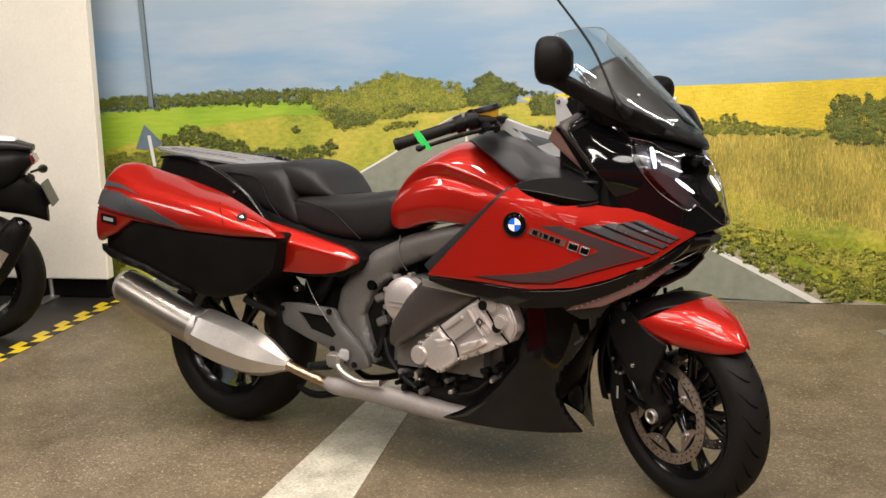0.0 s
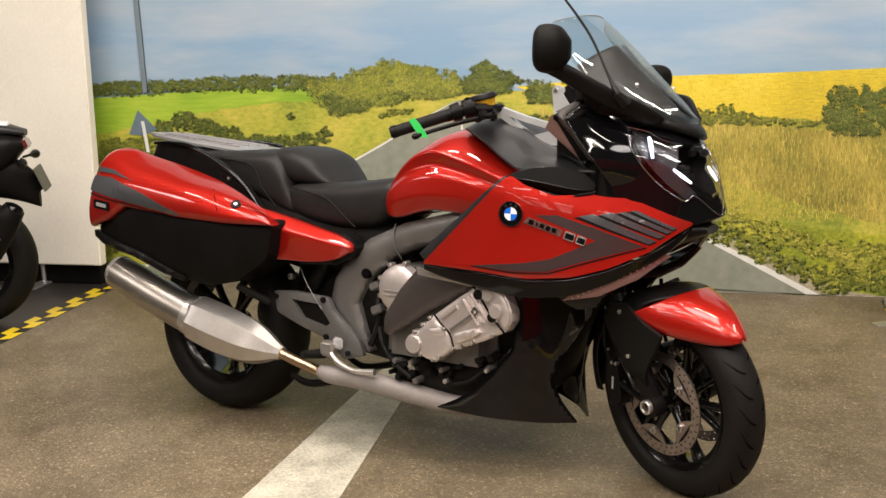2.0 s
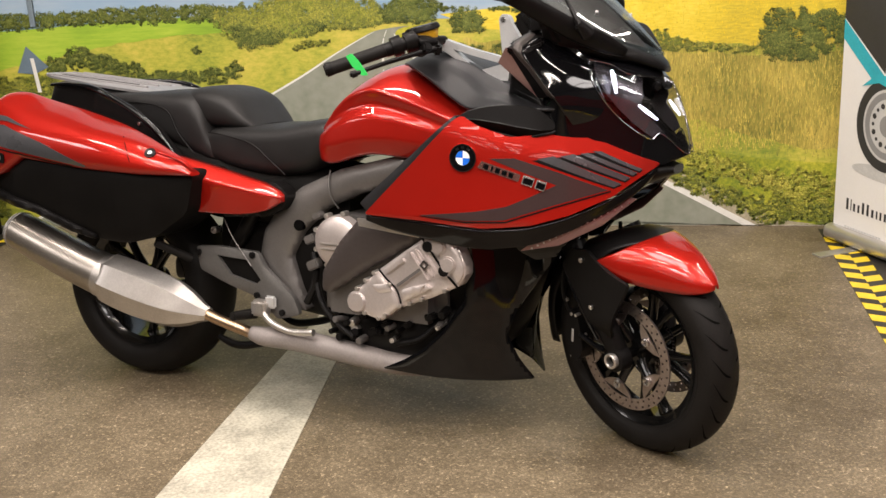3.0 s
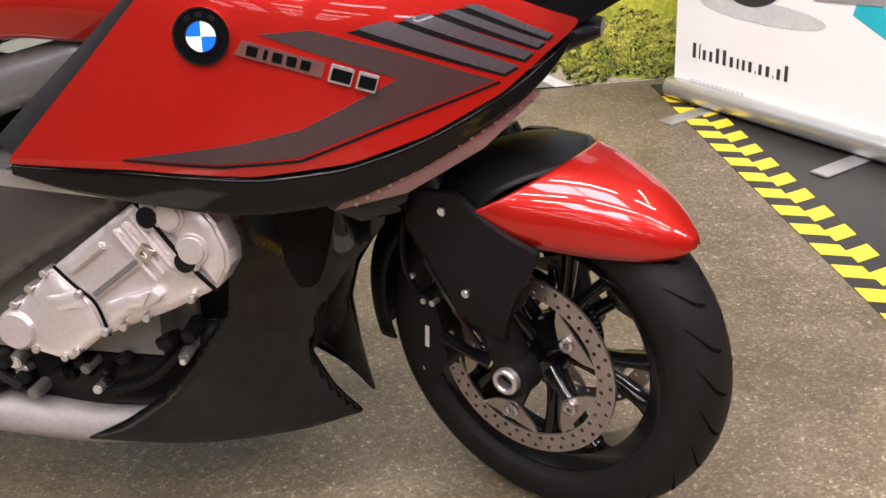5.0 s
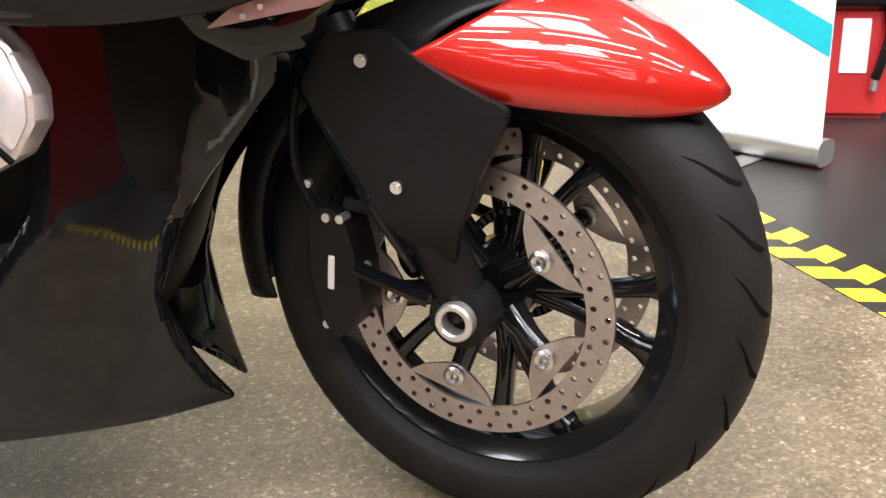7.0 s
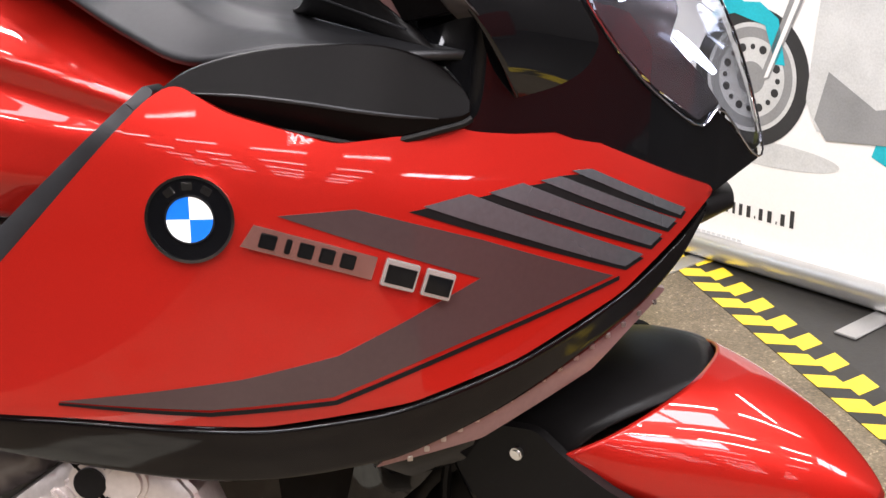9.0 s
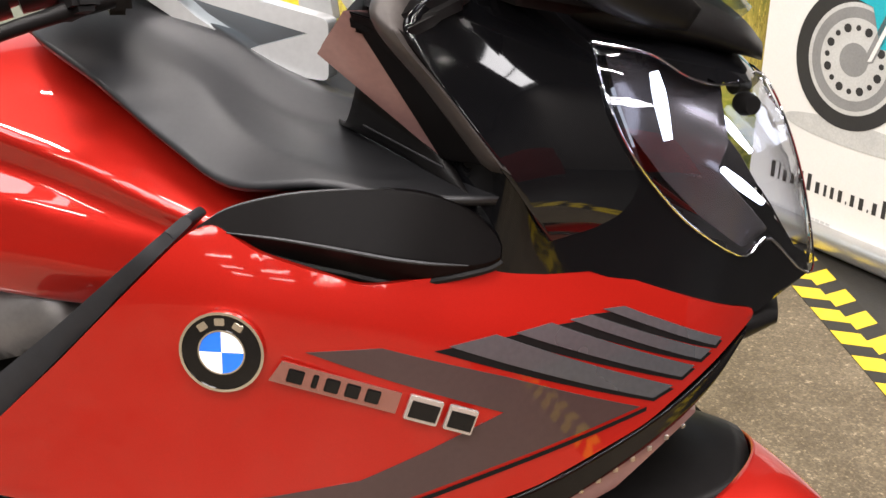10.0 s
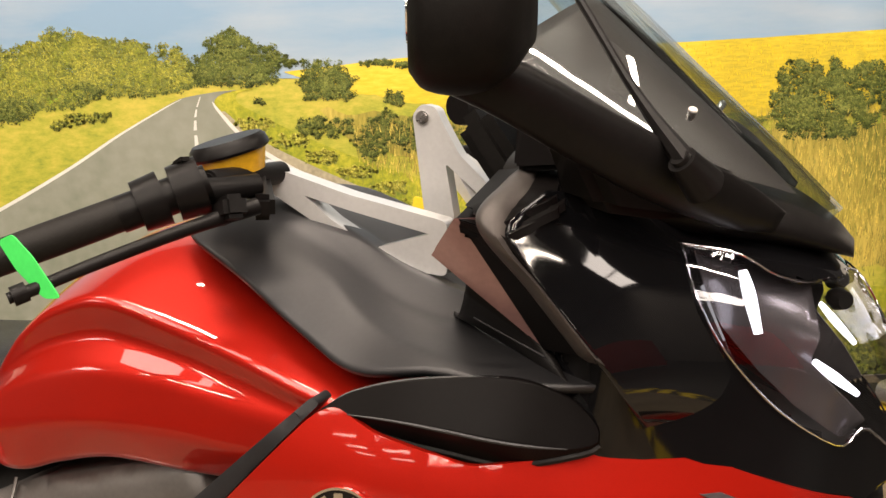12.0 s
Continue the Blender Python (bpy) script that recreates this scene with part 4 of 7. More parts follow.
def disc(r0, r1, h0, h1, segs=40, a0=0.0, a1=2 * math.pi):
    """A flat ring sector with height, about z."""
    full = a1 - a0 > 6.28
    k = segs if full else segs + 1
    rows = []
    for i in range(k):
        a = a0 + (a1 - a0) * i / segs
        rows.append([(r * math.cos(a), r * math.sin(a), h) for r, h in ((r0, h0), (r1, h0), (r1, h1), (r0, h1))])
    if full:
        rows.append(rows[0])
    bm = rings(rows, caps=not full)
    if full:
        bmesh.ops.remove_doubles(bm, verts=bm.verts, dist=1e-6)
    return bm


def put(bm, m):
    bm.transform(m)
    return bm


mr = on_flank(1.273, 0.826, 0.001) @ Matrix.Scale(0.95, 4)
badge = part("round_badge", put(disc(0.0210, 0.0365, 0, 0.004), mr), GLOSS, fairing, "round badge with blue and white quarters", smooth=30)
part("badge_rim", put(disc(0.0355, 0.0380, 0, 0.0052), mr), CHROME, badge, "thin chrome rim", smooth=30)
part("badge_ring", put(disc(0.0198, 0.0212, 0, 0.0050), mr), CHROME, badge, smooth=30)
for q in range(4):
    part("badge_quarter", put(disc(0.0, 0.0200, 0, 0.0044, 10, math.pi / 2 * q, math.pi / 2 * (q + 1)), mr), WHITE if q % 2 == 0 else BLUE, badge, smooth=30)
for a in (125, 92, 58):
    part("badge_mark", put(block(-0.0045, 0.0045, -0.0035, 0.0035, 0.0036, 0.0046, 0.0006), mr @ pose(0.0285 * math.cos(radians(a)), 0.0285 * math.sin(radians(a)), 0, 0, 0, a - 90)), CHROME, badge)
# bright plate with raised dark shapes
mb = on_flank(1.396, 0.785, 0.001) @ pose(0, 0, 0, 0, 0, -17.5)
name_plate = part("badge_plate", put(sheet([(-0.090, -0.009), (0.022, -0.010), (0.022, 0.010), (-0.084, 0.011)], lambda u, v, d: (u, v, 0.002 - d), 0.002, 0.03), mb), PLATE, fairing, "bright-edged badge plate with raised shapes", smooth=30)
for u, wdt, h in ((-0.070, 0.014, 0.0125), (-0.053, 0.005, 0.0125), (-0.038, 0.0125, 0.0125), (-0.020, 0.0125, 0.0125), (-0.002, 0.0125, 0.0125)):
    part("plate_bar", put(block(u - wdt / 2, u + wdt / 2, -h / 2, h / 2, 0.0015, 0.0034, 0.0008, pose(0, 0.0005, 0)), mb @ Matrix.Shear("XY", 4, (0.25, 0))), GLOSS, name_plate)
for u, wdt, h in ((0.044, 0.030, 0.024), (0.078, 0.026, 0.024)):
    part("plate_bar", put(block(u - wdt / 2, u + wdt / 2, -h / 2, h / 2, 0.0, 0.004, 0.001), mb @ Matrix.Shear("XY", 4, (0.25, 0))), BRIGHT, name_plate)
    part("bar_inset", put(block(u - wdt * 0.42, u + wdt * 0.42, -h * 0.36, h * 0.30, 0.003, 0.0048, 0.0004), mb @ Matrix.Shear("XY", 4, (0.25, 0))), GLOSS, name_plate)

# smoked light bar along the lower edge of the fairing
led = panel("indicator_bar", [(1.405, 0.582), (1.425, 0.598), (1.54, 0.650), (1.655, 0.728), (1.672, 0.722), (1.60, 0.655), (1.50, 0.600)], lambda x, z: flank(x, 0.68) - 0.018 - 0.25 * max(0, 0.66 - z), PINK_GLOSS, label="smoked indicator light bar", r=0.004, amount=0.005, thick=0.012)
for k in range(16):
    x, z = 1.425 + 0.0148 * k, 0.588 + 0.0081 * k
    part("diode", put(block(-0.0025, 0.0025, -0.0025, 0.0025, 0, 0.002, 0.0006), on_flank(x + 0.012, z + 0.004, -0.014 - 0.25 * max(0, 0.66 - z), lambda a, b: flank(a, 0.68))), BOLT, led)

# -- air inlet pod
sec = []
RIDGE, RIM_LINE, LOWER = [], [], []
for x, zt, zr, zb, yr in ((1.250, 0.9295, 0.9282, 0.9270, 0.327), (1.275, 0.945, 0.9255, 0.916, 0.3245), (1.319, 0.957, 0.9228, 0.900, 0.321), (1.365, 0.962, 0.9165, 0.890, 0.314), (1.406, 0.963, 0.9095, 0.882, 0.306), (1.440, 0.957, 0.9045, 0.887, 0.295), (1.469, 0.943, 0.9010, 0.894, 0.281), (1.486, 0.926, 0.9020, 0.898, 0.270), (1.493, 0.914, 0.9050, 0.902, 0.264)):
    yt, yb = yr - 0.40 * (zt - zr), yr - 0.8 * (zr - zb)
    face = []
    for (ya, za), (yc_, zc_) in (((yt, zt), (yr, zr)), ((yr, zr), (yb, zb))):
        face += [(ya + (yc_ - ya) * f, za + (zc_ - za) * f) for f in (0.0, 0.12, 0.88)]
    sec.append((x, [(yt - 0.05, zt - 0.012)] + face + [(yb, zb), (yb - 0.05, zb)], 0.003))
    RIM_LINE.append((x, -yt + 0.001, zt - 0.001))
    RIDGE.append((x, -yr - 0.0002, zr))
    LOWER.append((x, -yb + 0.004, zb - 0.003))
pod = part("air_inlet", contour(sec, 50), POD, bike, "satin black air inlet pod", smooth=28)
twin_of(pod, POD, "satin black air inlet pod")
part("inlet_rim", tube(RIM_LINE[:5], [0.0006, 0.0016, 0.0018, 0.0016, 0.0006], 24, 6), COVER, pod)
part("inlet_ridge", tube(RIDGE[1:7], [0.0006, 0.0014, 0.0018, 0.0018, 0.0016, 0.0006], 24, 6), COVER, pod)
part("inlet_trim", tube(LOWER, 0.004, 40, 8), SATIN, pod)

# -- tank
def tank_row(x, zc, z1, y1, z3, y3, z2, y2, zm, ym, zb, yb):
    """A tank section: x, then height and half width of crest, crease, scoop, ledge, belly and lower edge."""
    half = [(y1 * k / 10, z1 + (zc - z1) * (1 - (k / 10) ** 2.3)) for k in range(1, 11)] + [(y3, z3), (y2, z2), (ym, zm), (yb, zb)]
    return (x, half + [(-y, z) for y, z in half[::-1]], 0.011)


TANK = [(0.722, 0.858, 0.85, 0.130, 0.842, 0.135, 0.835, 0.148, 0.812, 0.150, 0.788, 0.140),
        (0.738, 0.886, 0.868, 0.170, 0.855, 0.172, 0.846, 0.192, 0.815, 0.197, 0.776, 0.186),
        (0.770, 0.940, 0.897, 0.195, 0.875, 0.194, 0.862, 0.214, 0.825, 0.219, 0.770, 0.205),
        (0.810, 0.985, 0.937, 0.207, 0.905, 0.201, 0.882, 0.222, 0.832, 0.228, 0.774, 0.213),
        (0.860, 1.025, 0.970, 0.214, 0.930, 0.204, 0.900, 0.227, 0.842, 0.234, 0.790, 0.215),
        (0.930, 1.054, 0.986, 0.218, 0.944, 0.206, 0.912, 0.230, 0.850, 0.237, 0.804, 0.215),
        (1.020, 1.056, 0.962, 0.222, 0.930, 0.210, 0.906, 0.230, 0.850, 0.235, 0.800, 0.215),
        (1.100, 1.030, 0.940, 0.230, 0.912, 0.219, 0.888, 0.233, 0.840, 0.235, 0.798, 0.215),
        (1.200, 0.985, 0.910, 0.243, 0.890, 0.235, 0.872, 0.241, 0.830, 0.239, 0.796, 0.215),
        (1.300, 0.945, 0.892, 0.253, 0.880, 0.250, 0.862, 0.251, 0.830, 0.246, 0.796, 0.220)]
tank = part("fuel_tank", contour([tank_row(*r_) for r_ in TANK], 90), RED, bike, "glossy red fuel tank", smooth=50)
EDGE = [(0.966, 0.652), (1.116, 0.801), (1.236, 0.925)]
panel("fairing_flange", EDGE + [(1.228, 0.931), (1.100, 0.816), (0.936, 0.678)], lambda x, z: flank(x, z) - 0.024, COVER, label="dark grey inner flange of the fairing", thick=0.03, r=0.004, amount=0.004)
rows = []
for x, we, ze, zc in spline([(0.985, 0.13, 1.058, 1.070), (1.03, 0.180, 1.054, 1.092), (1.10, 0.205, 1.022, 1.090), (1.18, 0.232, 0.975, 1.062), (1.25, 0.262, 0.945, 1.025), (1.33, 0.275, 0.950, 0.998), (1.45, 0.27, 0.955, 0.985), (1.52, 0.24, 0.955, 0.98)], 36):
    row = []
    for k in range(97):
        u = -1 + 2 * k / 96
        kink = 0.76 + 1.15 * max(0, x - 1.18)
        crease = 0.013 * max(0, 1 - abs(abs(u) - kink) / 0.24) * min(1, max(0, (x - 1.13) / 0.07)) * min(1, max(0, (1.40 - x) / 0.06))
        crease += 0.012 * max(0, 1 - abs(abs(u) - 0.45) / 0.16) * min(1, max(0, (x - 1.02) / 0.1))
        row.append((x, we * u, zc - (zc - ze) * abs(u) ** 2.4 + crease))
    rows.append(row)
bm = rings(rows, closed=False)
cover_ob = part("tank_cover", bm, COVER, bike, "satin graphite tank cover", smooth=50)
solid = cover_ob.modifiers.new("thickness", "SOLIDIFY")
solid.thickness = 0.008

# -- seats and rack
part("rider_seat", loft([(0.27, 0.78, 0.832, 0.12, 3), (0.31, 0.742, 0.852, 0.162, 3.6), (0.42, 0.716, 0.858, 0.178, 4.2), (0.56, 0.704, 0.868, 0.178, 4.2), (0.66, 0.722, 0.884, 0.172, 4), (0.72, 0.76, 0.892, 0.162, 3.6), (0.742, 0.785, 0.885, 0.14, 3)], 44, 56), LEATHER, bike, "black vinyl rider seat")
part("seat_piping", tube([(0.315, -0.172, 0.836), (0.40, -0.182, 0.828), (0.49, -0.184, 0.808), (0.55, -0.182, 0.765), (0.60, -0.172, 0.722)], 0.0022, 28, 6), SATIN, bike)
part("passenger_seat", loft([(-0.22, 0.895, 0.925, 0.09, 3), (-0.16, 0.885, 0.942, 0.14, 4), (-0.02, 0.85, 0.950, 0.170, 4.4), (0.13, 0.795, 0.956, 0.177, 4.4), (0.225, 0.76, 0.956, 0.178, 4.2), (0.275, 0.742, 0.915, 0.175, 4), (0.31, 0.735, 0.83, 0.168, 3.6), (0.37, 0.728, 0.765, 0.15, 3)], 44, 56), LEATHER, bike, "black vinyl passenger seat")
for s in (-1, 1):
    part("seat_piping", tube([(-0.06, s * 0.171, 0.918), (0.08, s * 0.180, 0.916), (0.165, s * 0.183, 0.895), (0.205, s * 0.183, 0.83), (0.262, s * 0.178, 0.768)], 0.0022, 30, 6), SATIN, bike)
part("backrest", loft([(0.15, 0.86, 0.94, 0.11, 2.8), (0.20, 0.85, 0.966, 0.140, 3.2), (0.28, 0.84, 0.972, 0.150, 3.4), (0.36, 0.835, 0.948, 0.146, 3.2), (0.415, 0.835, 0.895, 0.128, 2.8), (0.447, 0.835, 0.862, 0.105, 2.4)], 30, 40), LEATHER, bike, "black vinyl rider backrest")


def rack_z(u, v):
    return 0.996 - 0.075 * (u + 0.45) - 0.9 * max(0, abs(v) - 0.06) ** 1.6


rack = part("luggage_rack", sheet(rounded([(-0.47, -0.070), (-0.42, -0.095), (-0.20, -0.118), (0.03, -0.122), (0.09, -0.09), (0.09, 0.09), (0.03, 0.122), (-0.20, 0.118), (-0.42, 0.095), (-0.47, 0.070)], 0.02), lambda u, v, d: (u, v, rack_z(u, v) - d), 0.008, 0.02), RACK, bike, "silver painted luggage rack", smooth=45)
part("rack_underside", loft([(-0.40, 0.935, 0.972, 0.085, 3.4), (-0.2, 0.905, 0.962, 0.12, 3.4), (0.0, 0.89, 0.945, 0.13, 3.4), (0.07, 0.89, 0.935, 0.115, 3.2)], 16, 28), SATIN, rack)
for v in (-0.082, -0.03, 0.03, 0.082):
    part("rack_rib", tube([(u_, v, rack_z(u_, v) + 0.001) for u_ in (-0.44, -0.30, -0.15, 0.0)], 0.004, 14, 8), RACK, rack)
for v in (-0.056, 0.0, 0.056):
    part("rack_slot", sheet(rounded([(-0.40, v - 0.006), (-0.06, v - 0.006), (-0.06, v + 0.006), (-0.40, v + 0.006)], 0.005), lambda a, b, d: (a, b, rack_z(a, b) + 0.0012 - d), 0.003, 0.02), MATT, rack)
RAIL = [(-0.36, 0.962), (-0.24, 0.968), (-0.095, 0.958), (0.042, 0.905), (0.149, 0.842), (0.238, 0.752)]
panel("tail_side_panel", RAIL + [(0.20, 0.715), (0.05, 0.78), (-0.20, 0.84), (-0.40, 0.90)], lambda x, z: 0.218 - 0.30 * max(0, -0.1 - x), SATIN, label="black tail side panel", thick=0.02, amount=0.006, r=0.01)
for s in (-1, 1):
    part("grab_rail", tube([(x, s * (0.224 - 0.30 * max(0, -0.1 - x)), z) for x, z in RAIL], [0.006, 0.008, 0.010, 0.011, 0.011, 0.007], 36, 10), GLOSS, bike, "black grab rail")
part("rail_bolt", rod((0.085, -0.215, 0.855), (0.085, -0.226, 0.855), 0.006, segs=12, bevel=0.001), BOLT, bike)


def side_row(x, zt, yt, zk, yk, zb, yb):
    """Section of the red panel under the seat: upper edge, crease, lower edge."""
    return (x, [(yt - 0.04, zt - 0.006), (yt, zt), (yk, zk), (yb, zb), (yb - 0.04, zb + 0.004)], 0.008)


SIDE = [(0.16, 0.775, 0.235, 0.735, 0.282, 0.594, 0.262), (0.26, 0.764, 0.242, 0.722, 0.284, 0.598, 0.264), (0.404, 0.738, 0.242, 0.700, 0.280, 0.600, 0.260), (0.50, 0.717, 0.240, 0.686, 0.273, 0.604, 0.254), (0.572, 0.700, 0.236, 0.674, 0.264, 0.618, 0.246), (0.612, 0.684, 0.230, 0.667, 0.252, 0.638, 0.236), (0.630, 0.670, 0.222, 0.660, 0.238, 0.648, 0.228)]
sp = part("rear_side_panel", contour([side_row(*r_) for r_ in SIDE], 40), RED, bike, "glossy red side panel under the seat", smooth=50)
twin_of(sp, RED, "glossy red side panel under the seat")
panel("side_panel_end", [(0.585, 0.705), (0.62, 0.688), (0.642, 0.662), (0.622, 0.625), (0.56, 0.598), (0.40, 0.585), (0.40, 0.61)], lambda x, z: 0.222, SATIN, thick=0.05, r=0.01, amount=0.006)

# -- panniers
TUB = [(-0.447, 0.668), (-0.335, 0.712), (-0.243, 0.760), (0.004, 0.742), (0.214, 0.736), (0.385, 0.735), (0.350, 0.605), (0.24, 0.53), (0.16, 0.503), (0.069, 0.500), (-0.08, 0.525), (-0.223, 0.573), (-0.40, 0.600), (-0.448, 0.622)]
LT = np.array([(-0.447, 0.790, 0.862, 0.350, 0.386), (-0.430, 0.838, 0.918, 0.325, 0.402), (-0.40, 0.862, 0.944, 0.300, 0.410), (-0.335, 0.872, 0.948, 0.275, 0.414), (-0.245, 0.868, 0.928, 0.262, 0.416), (-0.10, 0.850, 0.900, 0.258, 0.416), (0.07, 0.826, 0.860, 0.262, 0.414), (0.19, 0.797, 0.828, 0.290, 0.404), (0.29, 0.776, 0.797, 0.320, 0.390), (0.36, 0.762, 0.772, 0.340, 0.374), (0.392, 0.738, 0.744, 0.342, 0.358)])
LTS = np.array(spline(LT, 300))


def lid_row(x):
    """Outer contour of the lid at x, lower edge to inner top edge, as (half width, height)."""
    zs, zt, yt, w = (float(np.interp(x, LTS[:, 0], LTS[:, k])) for k in (1, 2, 3, 4))
    zb = float(np.interp(x, [-0.447, -0.335, -0.245, 0.004, 0.214, 0.392], [0.655, 0.690, 0.742, 0.724, 0.718, 0.722]))
    zs, zt = max(zs, zb + 0.008), max(zt, zb + 0.016)
    return [(w - 0.014, zb), (w - 0.001, zb + 0.25 * (zs - zb)), (w, zb + 0.5 * (zs - zb)), (w - 0.010, zb + 0.8 * (zs - zb)), (w - 0.034, zs + 0.1 * (zt - zs)), (w - 0.40 * (w - yt), zs + 0.46 * (zt - zs)), (w - 0.72 * (w - yt), zs + 0.84 * (zt - zs)), (yt, zt)]


def lid_poly(x):
    c = lid_row(x)
    return c + [(c[-1][0] - 0.012, c[0][1] + 0.02), (c[0][0] - 0.04, c[0][1] + 0.002)]


def lidw(x, z):
    c = rounded(lid_poly(x), 0.022, 5)[3:38]
    return float(np.interp(z, np.maximum.accumulate([q[1] for q in c]), [q[0] for q in c]))


rows = []
for k in range(100):
    x = -0.447 + 0.839 * k / 99
    rows.append([(x + 0.10 * (z - 0.66) * max(0, (-0.2 - x) / 0.25), -y, z) for y, z in rounded(lid_poly(x), 0.022, 5)])
lid = part("pannier_lid", rings(rows), RED, bike, "glossy red pannier lid", smooth=50)
twin_of(lid, RED, "glossy red pannier lid")


def casew(x, z):
    return 0.412 - 0.22 * max(0, x - 0.12) ** 1.15 - 0.25 * max(0, -0.30 - x)


tub = panel("pannier_body", TUB, lambda x, z: casew(x, 0.7) - 0.020 - 0.12 * max(0, 0.70 - z), MATT, label="black plastic pannier body", thick=0.17, r=0.03, amount=0.016, reach=0.03, grid=0.016)
panel("pannier_kick_strip", [(-0.452, 0.646), (-0.40, 0.636), (-0.20, 0.592), (0.02, 0.520), (0.02, 0.504), (-0.08, 0.522), (-0.223, 0.570), (-0.40, 0.598), (-0.454, 0.620)], lambda x, z: casew(x, 0.7) + 0.002 - 0.18 * max(0, 0.70 - z), SATIN, tub, thick=0.02, r=0.008, amount=0.010, reach=0.010, both=False)
panel("lid_stripe", [(-0.405, 0.848), (-0.31, 0.846), (-0.14, 0.800), (0.035, 0.738), (0.028, 0.732), (-0.22, 0.764), (-0.415, 0.795)], lidw, SILVER_DECAL, lid, "grey stripe decal", offset=0.0022, thick=0.0012, r=0, amount=0, both=False, grid=0.014)
panel("lid_stripe", [(-0.395, 0.880), (-0.31, 0.872), (-0.19, 0.838), (-0.30, 0.858), (-0.398, 0.862)], lidw, SILVER_DECAL, lid, "silver stripe decal", offset=0.0025, thick=0.0012, r=0, amount=0, both=False, grid=0.010)
panel("pinstripe", [(-0.41, 0.786), (-0.22, 0.757), (-0.02, 0.733), (-0.03, 0.730), (-0.22, 0.753), (-0.41, 0.781)], lidw, SATIN, lid, offset=0.0022, thick=0.0012, r=0, amount=0, both=False, grid=0.014)
part("lid_badge", put(block(-0.040, 0.040, -0.016, 0.016, 0, 0.003, 0.003), on_flank(-0.345, 0.745, 0.0, lidw) @ pose(0, 0, 0, 0, 0, -6)), MATT, lid, "small dark badge plate")
part("badge_bar", put(block(-0.026, 0.026, -0.007, 0.007, 0.002, 0.004, 0.001), on_flank(-0.345, 0.745, 0.0, lidw) @ pose(0, 0, 0, 0, 0, -6)), SILVER, lid)
lock = part("pannier_lock", put(disc(0.0, 0.017, 0, 0.006), on_flank(0.255, 0.783, 0.0, lidw)), SATIN, lid, "round black lock")
part("lock_barrel", put(disc(0.0, 0.007, 0, 0.007), on_flank(0.255, 0.783, 0.0, lidw)), BOLT, lid)
part("lid_seam", tube([(x, -lidw(x, z) - 0.0002, z) for x, z in ((0.135, 0.828), (0.17, 0.80), (0.20, 0.765), (0.213, 0.725))], 0.0016, 20, 6), GROOVE, lid)

# -- exhaust
muffler = part("muffler", tube([(-0.395, -0.294, 0.488), (-0.30, -0.296, 0.458), (-0.127, -0.297, 0.403), (0.06, -0.294, 0.348)], [0.062, 0.067, 0.069, 0.068], 24, 32), BRUSHED, bike, "brushed steel muffler")
part("end_cap", tube([(-0.403, -0.294, 0.4905), (-0.386, -0.294, 0.485)], [0.058, 0.065], 4, 32), SILVER, muffler)
part("tail_pipe_hole", rod((-0.4045, -0.294, 0.491), (-0.39, -0.294, 0.4865), 0.034), GROOVE, muffler)
rows = []
for x, y, z, rw, rh in spline([(0.00, -0.294, 0.366, 0.067, 0.069), (0.03, -0.293, 0.359, 0.075, 0.080), (0.14, -0.286, 0.330, 0.074, 0.083), (0.24, -0.276, 0.306, 0.066, 0.073), (0.30, -0.267, 0.292, 0.048, 0.052), (0.34, -0.259, 0.284, 0.030, 0.030), (0.362, -0.254, 0.280, 0.021, 0.021)], 30):
    row = []
    for k in range(8):
        c, q = math.cos(math.pi * k / 4), math.sin(math.pi * k / 4)
        row.append((x + 0.25 * rh * q, y + 1.06 * rw * c, z + 1.06 * rh * q))
    rows.append(row)
part("muffler_cone", rings(rows), ALLOY, muffler, "satin cast muffler cone", smooth=32)
part("muffler_band", tube([(-0.02, -0.295, 0.3715), (0.012, -0.294, 0.362)], [0.0715, 0.0715], 4, 40), ALLOY, muffler)
part("link_pipe", tube([(0.345, -0.256, 0.285), (0.42, -0.250, 0.262), (0.53, -0.242, 0.235)], 0.0175, 14, 16), PIPE, bike, "heat-browned link pipe")
part("collector", tube([(0.515, -0.24, 0.240), (0.56, -0.235, 0.232), (0.66, -0.225, 0.232), (0.80, -0.22, 0.222), (1.0, -0.20, 0.202), (1.12, -0.16, 0.20)], [0.022, 0.030, 0.033, 0.034, 0.033, 0.028], 28, 20), HEADER, bike, "pale silver exhaust collector")

part("rear_guard", loft([(0.30, 0.36, 0.60, 0.10, 3), (0.40, 0.32, 0.62, 0.13, 3), (0.55, 0.28, 0.64, 0.15, 3), (0.72, 0.26, 0.66, 0.15, 3)], 14, 24), MATT, bike)
part("shock_absorber", tube([(0.36, -0.12, 0.46), (0.42, -0.15, 0.52), (0.47, -0.15, 0.60)], [0.02, 0.024, 0.024], 10, 12), SATIN, bike)
part("stop_bolt", rod((0.345, -0.16, 0.535), (0.345, -0.20, 0.535), 0.011, bevel=0.003), BOLT, bike)
part("brake_cable", tube([(0.39, -0.2, 0.575), (0.43, -0.21, 0.52), (0.50, -0.215, 0.44)], 0.0018, 12, 6), FRAME, bike)

